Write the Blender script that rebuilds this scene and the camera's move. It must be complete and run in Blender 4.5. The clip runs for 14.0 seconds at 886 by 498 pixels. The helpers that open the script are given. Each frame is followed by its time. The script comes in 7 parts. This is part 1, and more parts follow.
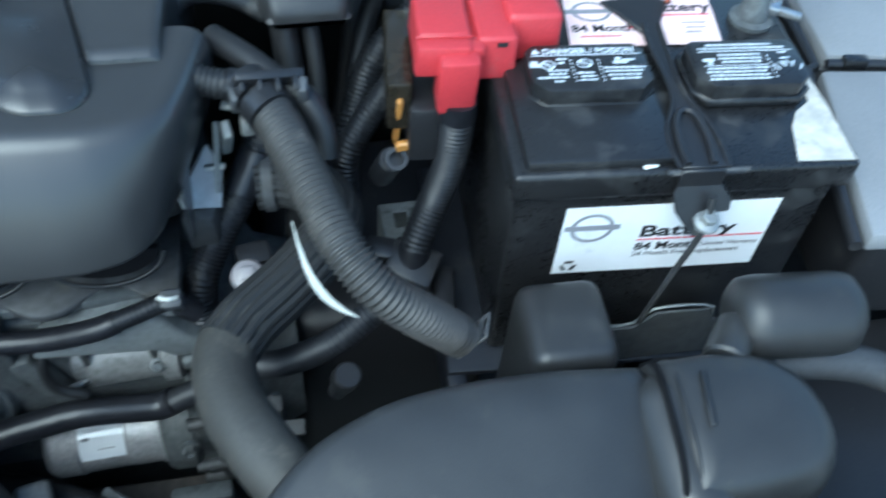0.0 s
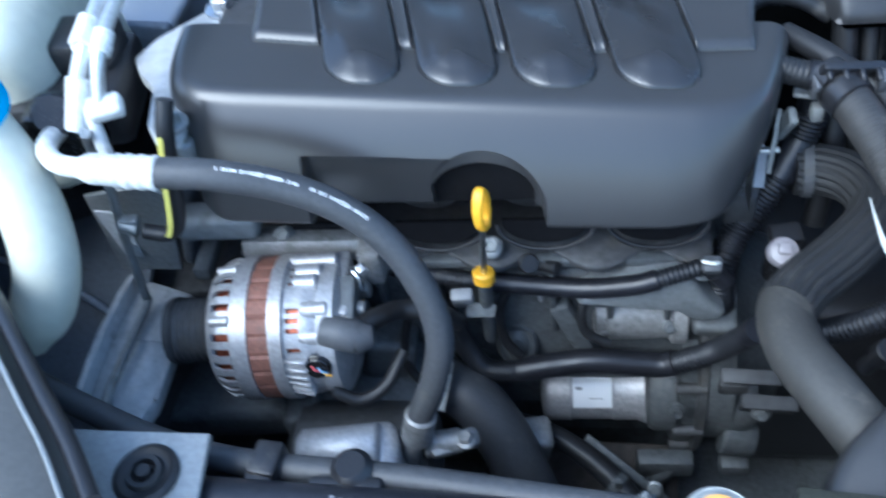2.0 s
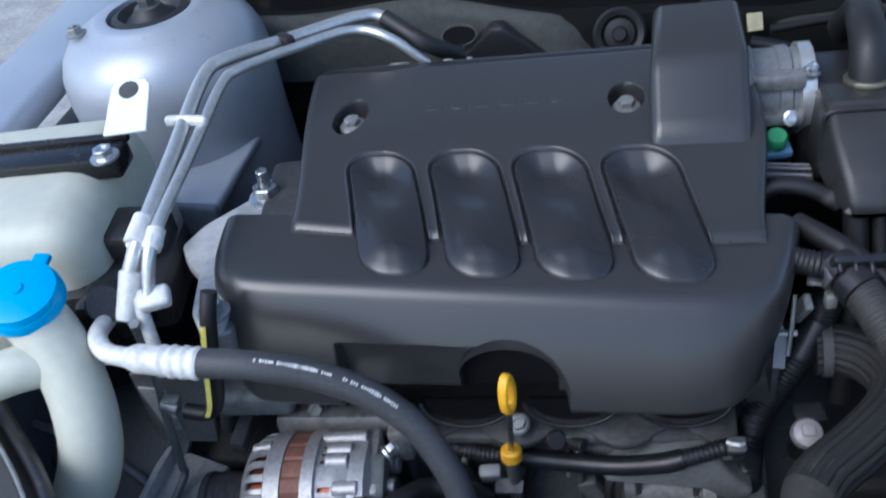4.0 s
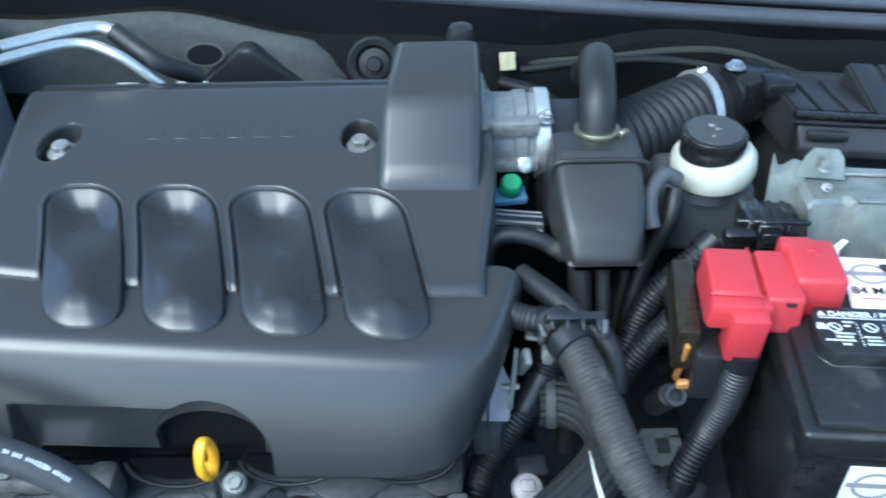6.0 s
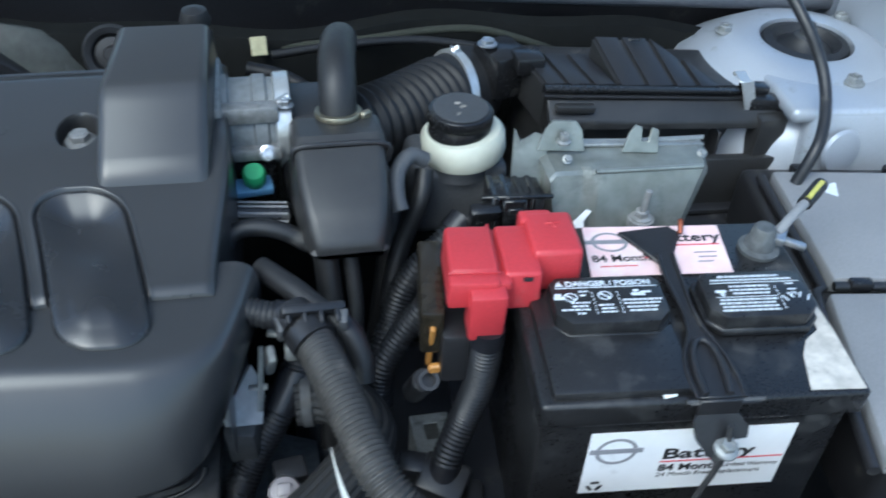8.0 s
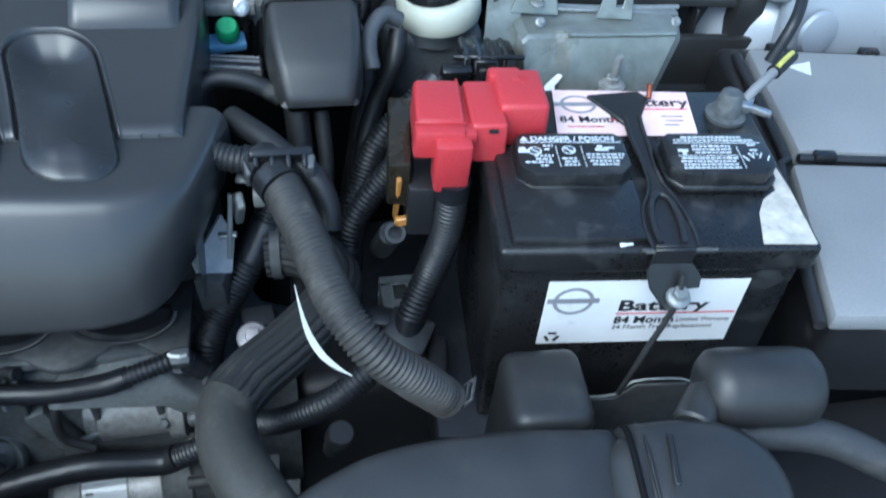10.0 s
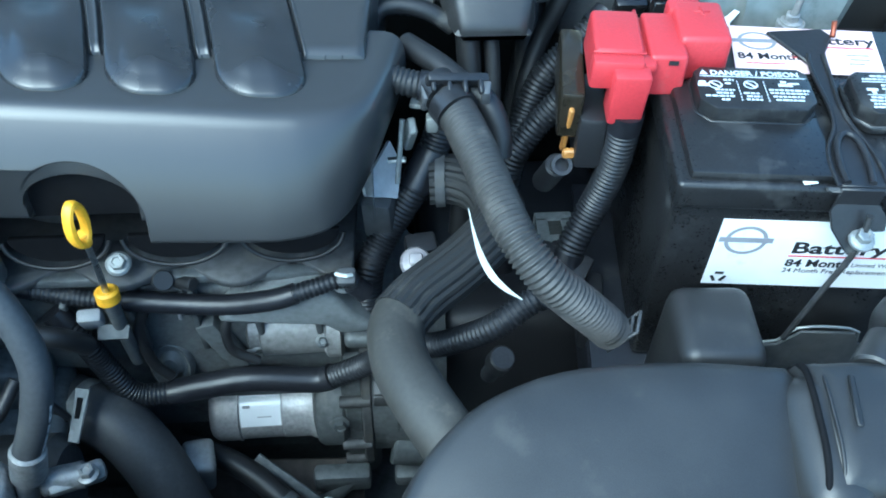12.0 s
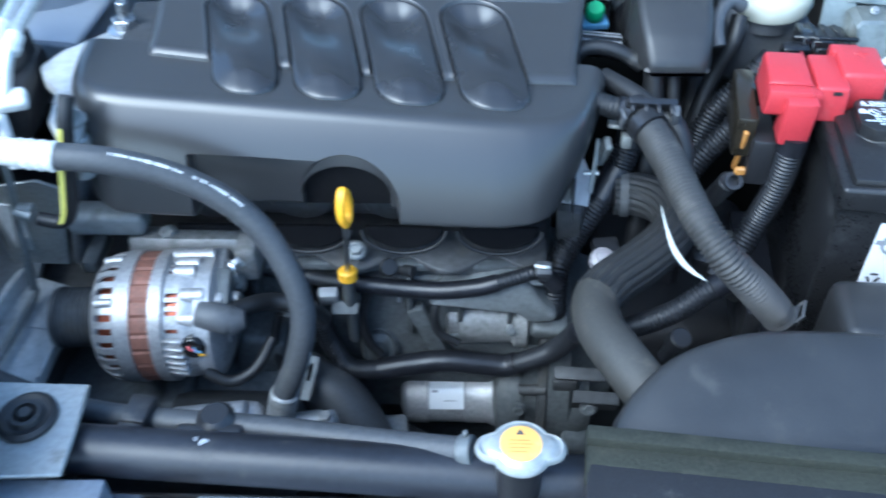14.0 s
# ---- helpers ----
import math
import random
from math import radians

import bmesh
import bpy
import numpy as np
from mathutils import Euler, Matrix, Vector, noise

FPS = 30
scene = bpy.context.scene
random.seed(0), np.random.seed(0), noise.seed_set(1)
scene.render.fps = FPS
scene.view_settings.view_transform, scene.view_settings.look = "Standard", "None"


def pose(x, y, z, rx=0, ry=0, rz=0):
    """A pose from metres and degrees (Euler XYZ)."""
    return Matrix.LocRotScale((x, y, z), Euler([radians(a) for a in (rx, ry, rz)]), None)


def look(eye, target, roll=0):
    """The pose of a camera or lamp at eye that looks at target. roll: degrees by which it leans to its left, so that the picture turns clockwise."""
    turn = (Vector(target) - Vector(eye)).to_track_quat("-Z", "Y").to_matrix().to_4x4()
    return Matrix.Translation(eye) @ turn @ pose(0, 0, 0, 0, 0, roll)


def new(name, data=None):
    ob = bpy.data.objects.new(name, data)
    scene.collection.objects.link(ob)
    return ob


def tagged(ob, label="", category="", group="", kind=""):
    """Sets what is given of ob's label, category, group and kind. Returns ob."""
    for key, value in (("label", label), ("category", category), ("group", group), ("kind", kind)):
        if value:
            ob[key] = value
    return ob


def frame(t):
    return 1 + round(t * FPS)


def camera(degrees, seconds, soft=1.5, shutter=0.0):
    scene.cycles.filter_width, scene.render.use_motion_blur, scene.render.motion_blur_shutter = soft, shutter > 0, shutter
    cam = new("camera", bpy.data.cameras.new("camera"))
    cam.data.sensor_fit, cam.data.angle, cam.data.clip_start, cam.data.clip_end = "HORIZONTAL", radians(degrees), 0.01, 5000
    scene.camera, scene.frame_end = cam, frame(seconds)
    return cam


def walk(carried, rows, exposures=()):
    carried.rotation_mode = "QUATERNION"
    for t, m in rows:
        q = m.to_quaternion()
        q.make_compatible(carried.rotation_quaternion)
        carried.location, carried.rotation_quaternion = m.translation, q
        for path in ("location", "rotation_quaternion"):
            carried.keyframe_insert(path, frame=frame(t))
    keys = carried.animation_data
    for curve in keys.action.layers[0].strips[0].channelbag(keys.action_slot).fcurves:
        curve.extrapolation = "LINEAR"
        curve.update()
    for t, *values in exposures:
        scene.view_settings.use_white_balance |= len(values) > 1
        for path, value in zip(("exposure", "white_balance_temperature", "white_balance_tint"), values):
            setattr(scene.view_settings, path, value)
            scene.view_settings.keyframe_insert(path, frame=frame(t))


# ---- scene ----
# ---- camera and walk ----
cam = camera(52.8, 14.0, 1.8, 0.5)
PATH = [
    (0, (-0.1004, -0.0082, 1.2573), (0.0832, 0.5976, 0.4831), 5.82),
    (0.5, (-0.1459, -0.0366, 1.2528), (-0.0712, 0.5750, 0.4652), -0.88),
    (1, (-0.2136, -0.0616, 1.2514), (-0.2742, 0.5439, 0.4579), -7.34),
    (1.5, (-0.2488, -0.0751, 1.2712), (-0.3227, 0.5428, 0.4884), -6.67),
    (2, (-0.2841, -0.0915, 1.2952), (-0.4389, 0.5645, 0.5564), -10.69),
    (2.5, (-0.3017, -0.0937, 1.3149), (-0.4951, 0.5841, 0.6054), -13.16),
    (2.7, (-0.3022, -0.1024, 1.3153), (-0.5025, 0.5818, 0.6140), -14.43),
    (4.8, (-0.2553, -0.0430, 1.3635), (-0.4167, 0.7318, 0.7522), -7.45),
    (5, (-0.2575, -0.0313, 1.3547), (-0.4021, 0.7387, 0.7332), -6.02),
    (5.5, (-0.2268, -0.0208, 1.3454), (-0.3024, 0.7474, 0.7096), -3.54),
    (6, (-0.1890, -0.0194, 1.3373), (-0.1866, 0.7462, 0.6939), -0.98),
    (6.5, (-0.1654, -0.0227, 1.3319), (-0.1230, 0.7399, 0.6863), 0.16),
    (7, (-0.1548, -0.0277, 1.3233), (-0.0848, 0.7234, 0.6667), 0.53),
    (7.5, (-0.1400, -0.0180, 1.3190), (-0.0419, 0.7462, 0.6814), 1.80),
    (8, (-0.1086, -0.0047, 1.3157), (0.0695, 0.7370, 0.6690), 3.56),
    (8.2, (-0.0942, -0.0013, 1.3131), (0.0911, 0.7538, 0.6842), 3.77),
    (10.3, (-0.0968, -0.0550, 1.2753), (0.0776, 0.6067, 0.5460), 6.67),
    (10.5, (-0.1125, -0.0534, 1.2694), (0.0300, 0.6016, 0.5273), 5.43),
    (11, (-0.1285, -0.0561, 1.2687), (-0.0358, 0.5993, 0.5190), 2.30),
    (11.5, (-0.1477, -0.0542, 1.2668), (-0.1085, 0.6088, 0.5193), -0.02),
    (12, (-0.1464, -0.0659, 1.2706), (-0.0824, 0.5976, 0.5252), 2.06),
    (12.5, (-0.1885, -0.0934, 1.2874), (-0.1684, 0.5913, 0.5588), 0.12),
    (13, (-0.2229, -0.1299, 1.2971), (-0.1985, 0.5620, 0.5756), -0.19),
    (13.5, (-0.2346, -0.1625, 1.2918), (-0.1986, 0.5507, 0.5918), 1.04),
    (14, (-0.2398, -0.2140, 1.3193), (-0.2818, 0.5141, 0.6351), -1.55),
]
walk(cam, [(t, look(eye, target, roll)) for t, eye, target, roll in PATH], [(0.0, 1.36, 5100, -10), (0.5, 1.8, 4950, -2), (1.0, 1.7, 4900, -2), (1.5, 2.0, 4850, -1), (2.5, 1.1, 5300, 4), (5.0, 0.65, 5550, 9), (5.5, 1.2, 5250, 3), (6.0, 1.6, 5200, -4), (6.5, 1.5, 5200, -3), (7.5, 1.4, 5200, -4), (8.0, 1.05, 5500, -2), (10.5, 1.25, 5000, -6), (11.5, 1.8, 4800, -15), (12.5, 1.76, 4850, -10), (14.0, 1.75, 4900, -2)])

# ---- world and light ----
world = bpy.data.worlds.new("sky")
scene.world = world
world.use_nodes = True
wn, wl = world.node_tree.nodes, world.node_tree.links
wn.clear()
sky = wn.new("ShaderNodeTexSky")
sky.sky_type, sky.sun_disc = "NISHITA", False
sky.sun_elevation, sky.sun_rotation = radians(48), radians(226)
sky.air_density, sky.dust_density, sky.ozone_density = 1.0, 2.5, 1.0
bgd = wn.new("ShaderNodeBackground")
bgd.inputs["Strength"].default_value = 0.15
wout = wn.new("ShaderNodeOutputWorld")
wl.new(sky.outputs["Color"], bgd.inputs["Color"])
wl.new(bgd.outputs["Background"], wout.inputs["Surface"])
sun_data = bpy.data.lights.new("sun", "SUN")
sun_data.energy, sun_data.angle, sun_data.color = 0.9, radians(40), (1.0, 0.97, 0.93)
sun = new("sun", sun_data)
sun.matrix_world = look((0, 0, 5), (0.52, 0.50, 4.0))


# ---- building tools ----
def grow(pts, step):
    """A smooth line through the points, in steps of about the given length."""
    p = [Vector(q) for q in pts]
    p = [2 * p[0] - p[1]] + p + [2 * p[-1] - p[-2]]
    fine = []
    for i in range(1, len(p) - 2):
        a, b, c, d = p[i - 1], p[i], p[i + 1], p[i + 2]
        for k in range(24):
            t = k / 24
            fine.append(0.5 * (2 * b + (c - a) * t + (2 * a - 5 * b + 4 * c - d) * t * t + (3 * b - a - 3 * c + d) * t ** 3))
    fine.append(p[-2])
    arr = np.array([tuple(v) for v in fine])
    s = np.r_[0, np.cumsum(np.linalg.norm(np.diff(arr, axis=0), axis=1))]
    n = max(2, int(s[-1] / step))
    u = np.linspace(0, s[-1], n + 1)
    return np.stack([np.interp(u, s, arr[:, k]) for k in range(3)], 1), u


def tube(pts, r, n=14, step=0.006, rib=0.0, pitch=0.0035, cap=True, flat=1.0, groove=0, groove_depth=0.0):
    """A hose along the points. r: radius, or a function of the share of the length. rib: height of round corrugations."""
    if rib:
        step = pitch / 5
    line, u = grow(pts, step)
    bm = bmesh.new()
    tang = np.gradient(line, axis=0)
    side = None
    rings = []
    for i, (c, t) in enumerate(zip(line, tang)):
        t = Vector(t).normalized()
        if side is None:
            side = t.orthogonal().normalized()
        side = (side - t * side.dot(t)).normalized()
        up = t.cross(side)
        rad = r(u[i] / u[-1]) if callable(r) else r
        if rib:
            w = math.cos(2 * math.pi * u[i] / pitch)
            rad += rib * (1 if w > 0.35 else -1 if w < -0.5 else w)
        ring = []
        for k in range(n):
            a = 2 * math.pi * k / n
            rr = rad - (groove_depth if groove and k % groove == 0 else 0)
            ring.append(bm.verts.new(Vector(c) + side * (math.cos(a) * rr) + up * (math.sin(a) * rr * flat)))
        rings.append(ring)
    for a, b in zip(rings, rings[1:]):
        for k in range(n):
            bm.faces.new((a[k], a[(k + 1) % n], b[(k + 1) % n], b[k]))
    if cap:
        bm.faces.new(rings[0][::-1])
        bm.faces.new(rings[-1])
    return bm


def block(size, at=(0, 0, 0), bevel=0.003, seg=3, turn=(0, 0, 0), taper=1.0, taper_y=None):
    """A box with rounded edges, its middle at the given place. taper: the top's size against the bottom's."""
    bm = bmesh.new()
    bmesh.ops.create_cube(bm, size=1)
    for v in bm.verts:
        k = (taper, taper_y if taper_y is not None else taper) if v.co.z > 0 else (1, 1)
        v.co = Vector((v.co.x * size[0] * k[0], v.co.y * size[1] * k[1], v.co.z * size[2]))
    if bevel:
        bmesh.ops.bevel(bm, geom=list(bm.edges), offset=min(bevel, min(size) * 0.45), segments=seg, affect="EDGES", profile=0.5)
    bm.transform(pose(*at, *turn))
    return bm


def slab(outline, z0, z1, bevel=0.002, seg=2, m=None):
    """A flat piece of any outline (x, y), from z0 up to z1, with rounded edges."""
    bm = bmesh.new()
    low = [bm.verts.new((x, y, z0)) for x, y in outline]
    face = bm.faces.new(low)
    ret = bmesh.ops.extrude_face_region(bm, geom=[face])
    top = [g for g in ret["geom"] if isinstance(g, bmesh.types.BMVert)]
    for v in top:
        v.co.z = z1
    bmesh.ops.recalc_face_normals(bm, faces=bm.faces)
    if bevel:
        bmesh.ops.bevel(bm, geom=list(bm.edges), offset=bevel, segments=seg, affect="EDGES", profile=0.5, clamp_overlap=True)
    if m is not None:
        bm.transform(m)
    return bm


def lathe(profile, m=None, n=28, cap=True):
    """A turned body: (radius, height) pairs round the z axis."""
    bm = bmesh.new()
    rings = [[bm.verts.new((r * math.cos(2 * math.pi * k / n), r * math.sin(2 * math.pi * k / n), h)) for k in range(n)] for r, h in profile]
    for a, b in zip(rings, rings[1:]):
        for k in range(n):
            bm.faces.new((a[k], a[(k + 1) % n], b[(k + 1) % n], b[k]))
    if cap:
        bm.faces.new(rings[0][::-1])
        bm.faces.new(rings[-1])
    bmesh.ops.recalc_face_normals(bm, faces=bm.faces)
    if m is not None:
        bm.transform(m)
    return bm


def rod(a, b, r, n=12, r2=None):
    """A straight round bar from a to b."""
    a, b = Vector(a), Vector(b)
    m = Matrix.Translation(a) @ (b - a).to_track_quat("Z", "Y").to_matrix().to_4x4()
    length = (b - a).length
    r2 = r if r2 is None else r2
    e = min(r, r2, length / 2) * 0.15
    return lathe([(r - e, 0), (r, e), (r2, length - e), (r2 - e, length)], m, n)


def hexa(at, r, h, turn=(0, 0, 0)):
    """A hexagon bolt head with a washer flange and a dished top."""
    bm = lathe([(r * 1.45, 0), (r * 1.45, h * 0.2), (r * 1.1, h * 0.32)], None, 18)
    m = lathe([(r, h * 0.3), (r, h * 0.92), (r * 0.88, h), (r * 0.6, h), (r * 0.5, h * 0.85)], None, 6)
    return join(bm, m, at=pose(*at, *turn))


def join(*bms, at=None):
    """Several pieces of one part in one bmesh."""
    out = bmesh.new()
    for b in bms:
        me = bpy.data.meshes.new("tmp")
        b.to_mesh(me)
        out.from_mesh(me)
        bpy.data.meshes.remove(me)
        b.free()
    if at is not None:
        out.transform(at)
    return out


def curve2(pts, step=0.008):
    line, _ = grow([(x, y, 0) for x, y in pts], step)
    return [(float(x), float(y)) for x, y, _ in line]


def thing(name, at, label, category, group="", kind=""):
    """A top-level Empty at the base of a thing."""
    ob = new(name)
    ob.empty_display_size = 0.02
    ob.location = at
    return tagged(ob, label, category, group, kind)


def base_of(ob):
    return ob.location.copy() if ob.parent is None else base_of(ob.parent)


def part(name, bm, material, parent=None, label="", sharp=38):
    """One mesh object out of a bmesh in world metres, under a thing or a part."""
    me = bpy.data.meshes.new(name)
    if parent is not None:
        bm.transform(Matrix.Translation(-base_of(parent)))
    bmesh.ops.recalc_face_normals(bm, faces=bm.faces)
    bm.to_mesh(me)
    bm.free()
    me.polygons.foreach_set("use_smooth", [True] * len(me.polygons))
    me.set_sharp_from_angle(angle=radians(sharp))
    me.materials.append(material)
    ob = new(name, me)
    if parent is not None:
        ob.parent = parent
    if label:
        tagged(ob, label)
    return ob


def lone(name, bm, material, label, category, group="", kind=""):
    """A thing of one mesh, with its origin at its middle foot."""
    lo = Vector([min(v.co[k] for v in bm.verts) for k in range(3)])
    hi = Vector([max(v.co[k] for v in bm.verts) for k in range(3)])
    at = Vector(((lo.x + hi.x) / 2, (lo.y + hi.y) / 2, lo.z))
    bm.transform(Matrix.Translation(-at))
    ob = part(name, bm, material)
    ob.location = at
    return tagged(ob, label, category, group, kind)


# ---- materials ----
def mat(name, color, rough=0.5, metal=0.0, vary=0.15, grain=140.0, bump=0.15, dirt=None, dirt_amount=0.0, spec=0.5, coat=0.0, trans=0.0, blotch=9.0, uneven=0.08):
    """A surface with fine grain, wide blotches and, if asked, dry dirt of its own colour."""
    m = bpy.data.materials.new(name)
    m.use_nodes = True
    nt = m.node_tree
    nd, lk = nt.nodes, nt.links
    nd.clear()
    out = nd.new("ShaderNodeOutputMaterial")
    b = nd.new("ShaderNodeBsdfPrincipled")
    lk.new(b.outputs["BSDF"], out.inputs["Surface"])
    b.inputs["Metallic"].default_value = metal
    b.inputs["Specular IOR Level"].default_value = spec
    b.inputs["Coat Weight"].default_value = coat
    b.inputs["Coat Roughness"].default_value = 0.08
    if trans:
        b.inputs["Subsurface Weight"].default_value = trans
        b.inputs["Subsurface Radius"].default_value = (0.012, 0.012, 0.012)
        b.inputs["Subsurface Scale"].default_value = 1.0
    co = nd.new("ShaderNodeTexCoord")
    fine = nd.new("ShaderNodeTexNoise")
    fine.inputs["Scale"].default_value, fine.inputs["Detail"].default_value = grain, 6.0
    wide = nd.new("ShaderNodeTexNoise")
    wide.inputs["Scale"].default_value, wide.inputs["Detail"].default_value = blotch, 5.0
    lk.new(co.outputs["Object"], fine.inputs["Vector"])
    lk.new(co.outputs["Object"], wide.inputs["Vector"])
    mix = nd.new("ShaderNodeMath")
    mix.operation = "ADD"
    lk.new(fine.outputs["Fac"], mix.inputs[0])
    lk.new(wide.outputs["Fac"], mix.inputs[1])
    rng = nd.new("ShaderNodeMapRange")
    rng.inputs["From Min"].default_value, rng.inputs["From Max"].default_value = 0.55, 1.45
    rng.inputs["To Min"].default_value, rng.inputs["To Max"].default_value = 1 - vary * 2, 1 + vary * 2
    lk.new(mix.outputs[0], rng.inputs["Value"])
    tone = nd.new("ShaderNodeVectorMath")
    tone.operation = "SCALE"
    tone.inputs[0].default_value = color
    lk.new(rng.outputs["Result"], tone.inputs["Scale"])
    col = tone.outputs["Vector"]
    rgh = nd.new("ShaderNodeMapRange")
    rgh.inputs["From Min"].default_value, rgh.inputs["From Max"].default_value = 0.6, 1.4
    rgh.inputs["To Min"].default_value, rgh.inputs["To Max"].default_value = max(0.03, rough - uneven), min(1, rough + uneven)
    lk.new(mix.outputs[0], rgh.inputs["Value"])
    rough_out = rgh.outputs["Result"]
    if dirt:
        spots = nd.new("ShaderNodeTexNoise")
        spots.inputs["Scale"].default_value, spots.inputs["Detail"].default_value, spots.inputs["Roughness"].default_value = 26.0, 9.0, 0.7
        lk.new(co.outputs["Object"], spots.inputs["Vector"])
        ramp = nd.new("ShaderNodeMapRange")
        ramp.inputs["From Min"].default_value, ramp.inputs["From Max"].default_value = 0.62 - dirt_amount * 0.35, 0.80 - dirt_amount * 0.2
        lk.new(spots.outputs["Fac"], ramp.inputs["Value"])
        mc = nd.new("ShaderNodeMix")
        mc.data_type = "RGBA"
        mc.inputs["B"].default_value = (*dirt, 1)
        lk.new(ramp.outputs["Result"], mc.inputs["Factor"])
        lk.new(col, mc.inputs["A"])
        col = mc.outputs["Result"]
        mr = nd.new("ShaderNodeMix")
        mr.inputs["B"].default_value = 0.85
        lk.new(ramp.outputs["Result"], mr.inputs["Factor"])
        lk.new(rough_out, mr.inputs["A"])
        rough_out = mr.outputs["Result"]
    lk.new(col, b.inputs["Base Color"])
    lk.new(rough_out, b.inputs["Roughness"])
    if bump:
        bp = nd.new("ShaderNodeBump")
        bp.inputs["Strength"].default_value, bp.inputs["Distance"].default_value = bump, 0.0008
        lk.new(fine.outputs["Fac"], bp.inputs["Height"])
        lk.new(bp.outputs["Normal"], b.inputs["Normal"])
    return m


DUST = (0.10, 0.095, 0.085)
COVER = mat("satin_black_plastic", (0.033, 0.033, 0.034), 0.29, vary=0.03, grain=40, bump=0.0, spec=0.65, uneven=0.01)
RUNNER = mat("glossy_black_runner", (0.021, 0.021, 0.022), 0.27, vary=0.03, grain=40, bump=0.0, spec=0.65, uneven=0.01)
RAIL = mat("pale_rail_paint", (0.52, 0.53, 0.53), 0.36, 0.12, vary=0.15, grain=120, bump=0.15, dirt=(0.25, 0.25, 0.24), dirt_amount=0.2)
# near-black that paints the shade inside openings and grooves
SHADE_BLACK = mat("painted_cavity_shade", (0.008, 0.008, 0.009), 0.9, vary=0.2, bump=0.0, spec=0.1)
WORN = mat("worn_grey_rubber", (0.048, 0.050, 0.054), 0.55, vary=0.2, grain=260, bump=0.2, dirt=(0.10, 0.098, 0.09), dirt_amount=0.15)
CAPMET = mat("clouded_zinc_cap", (0.34, 0.35, 0.34), 0.45, 0.35, vary=0.2, grain=120, bump=0.2, dirt=(0.26, 0.25, 0.23), dirt_amount=0.2)
BONNET = mat("silver_blue_underside", (0.44, 0.47, 0.52), 0.45, 0.1, vary=0.12, grain=200, bump=0.15, dirt=(0.25, 0.25, 0.25), dirt_amount=0.1)
STRAP = mat("worn_black_strap", (0.014, 0.014, 0.016), 0.42, vary=0.25, grain=260, bump=0.2, dirt=DUST, dirt_amount=0.08)
BOOT = mat("grey_boot_and_tank_shade", (0.075, 0.078, 0.084), 0.55, vary=0.15, grain=300, bump=0.2)
OXID = mat("oxidised_pale_aluminium", (0.68, 0.68, 0.65), 0.55, 0.15, vary=0.16, grain=160, bump=0.5, dirt=(0.32, 0.31, 0.28), dirt_amount=0.22)
PLASTIC = mat("black_plastic", (0.018, 0.018, 0.020), 0.36, vary=0.2, grain=500, bump=0.2, dirt=DUST, dirt_amount=0.05)
DUCT = mat("dusty_grey_plastic", (0.026, 0.026, 0.0265), 0.39, vary=0.2, grain=1400, bump=0.14, dirt=(0.055, 0.054, 0.050), dirt_amount=0.10, blotch=24)
GLOSSY = mat("glossy_black_plastic", (0.012, 0.012, 0.013), 0.25, vary=0.2, grain=300, bump=0.1, dirt=DUST, dirt_amount=0.06)
BATT = mat("battery_black", (0.013, 0.013, 0.014), 0.30, vary=0.25, grain=420, bump=0.15, dirt=(0.055, 0.055, 0.055), dirt_amount=0.22)
RUBBER = mat("black_rubber", (0.0150, 0.0152, 0.0165), 0.50, vary=0.2, grain=300, bump=0.15, dirt=DUST, dirt_amount=0.08)
CONDUIT = mat("corrugated_black", (0.0145, 0.0155, 0.0185), 0.42, vary=0.2, grain=200, bump=0.1, dirt=DUST, dirt_amount=0.08)
LOOM = mat("dusty_grey_conduit", (0.043, 0.041, 0.039), 0.55, vary=0.2, grain=200, bump=0.15, dirt=(0.14, 0.13, 0.115), dirt_amount=0.22)
TAPE = mat("black_tape", (0.0125, 0.0130, 0.0165), 0.38, vary=0.25, grain=120, bump=0.4)
SLEEVE = mat("woven_sleeve", (0.018, 0.018, 0.018), 0.62, vary=0.2, grain=900, bump=0.5, dirt=DUST, dirt_amount=0.1)
HOSE = mat("dusty_brown_rubber", (0.043, 0.041, 0.036), 0.62, vary=0.2, grain=250, bump=0.25, dirt=(0.13, 0.118, 0.094), dirt_amount=0.2)
ALU = mat("bare_aluminium", (0.42, 0.42, 0.425), 0.48, 0.55, vary=0.2, grain=260, bump=0.35, dirt=(0.12, 0.11, 0.10), dirt_amount=0.18)
CAST = mat("cast_aluminium", (0.29, 0.29, 0.285), 0.52, 0.5, vary=0.22, grain=180, bump=0.4, dirt=(0.075, 0.07, 0.062), dirt_amount=0.28)
GRIME = mat("grimy_casting", (0.102, 0.109, 0.112), 0.54, 0.25, vary=0.25, grain=170, bump=0.45, dirt=(0.055, 0.056, 0.054), dirt_amount=0.28)
DARK = mat("dark_grimy_metal", (0.068, 0.069, 0.071), 0.6, 0.2, vary=0.3, grain=120, bump=0.5, dirt=(0.09, 0.084, 0.07), dirt_amount=0.25)
STEEL = mat("zinc_steel", (0.55, 0.56, 0.57), 0.32, 0.95, vary=0.15, grain=300, bump=0.25, dirt=(0.10, 0.09, 0.08), dirt_amount=0.05)
STAMP = mat("stamped_steel", (0.30, 0.31, 0.305), 0.46, 0.6, vary=0.15, grain=220, bump=0.3, dirt=(0.12, 0.11, 0.10), dirt_amount=0.1)
BLACKSTEEL = mat("black_painted_steel", (0.014, 0.015, 0.020), 0.42, 0.0, vary=0.25, grain=200, bump=0.2, dirt=(0.06, 0.058, 0.055), dirt_amount=0.08)
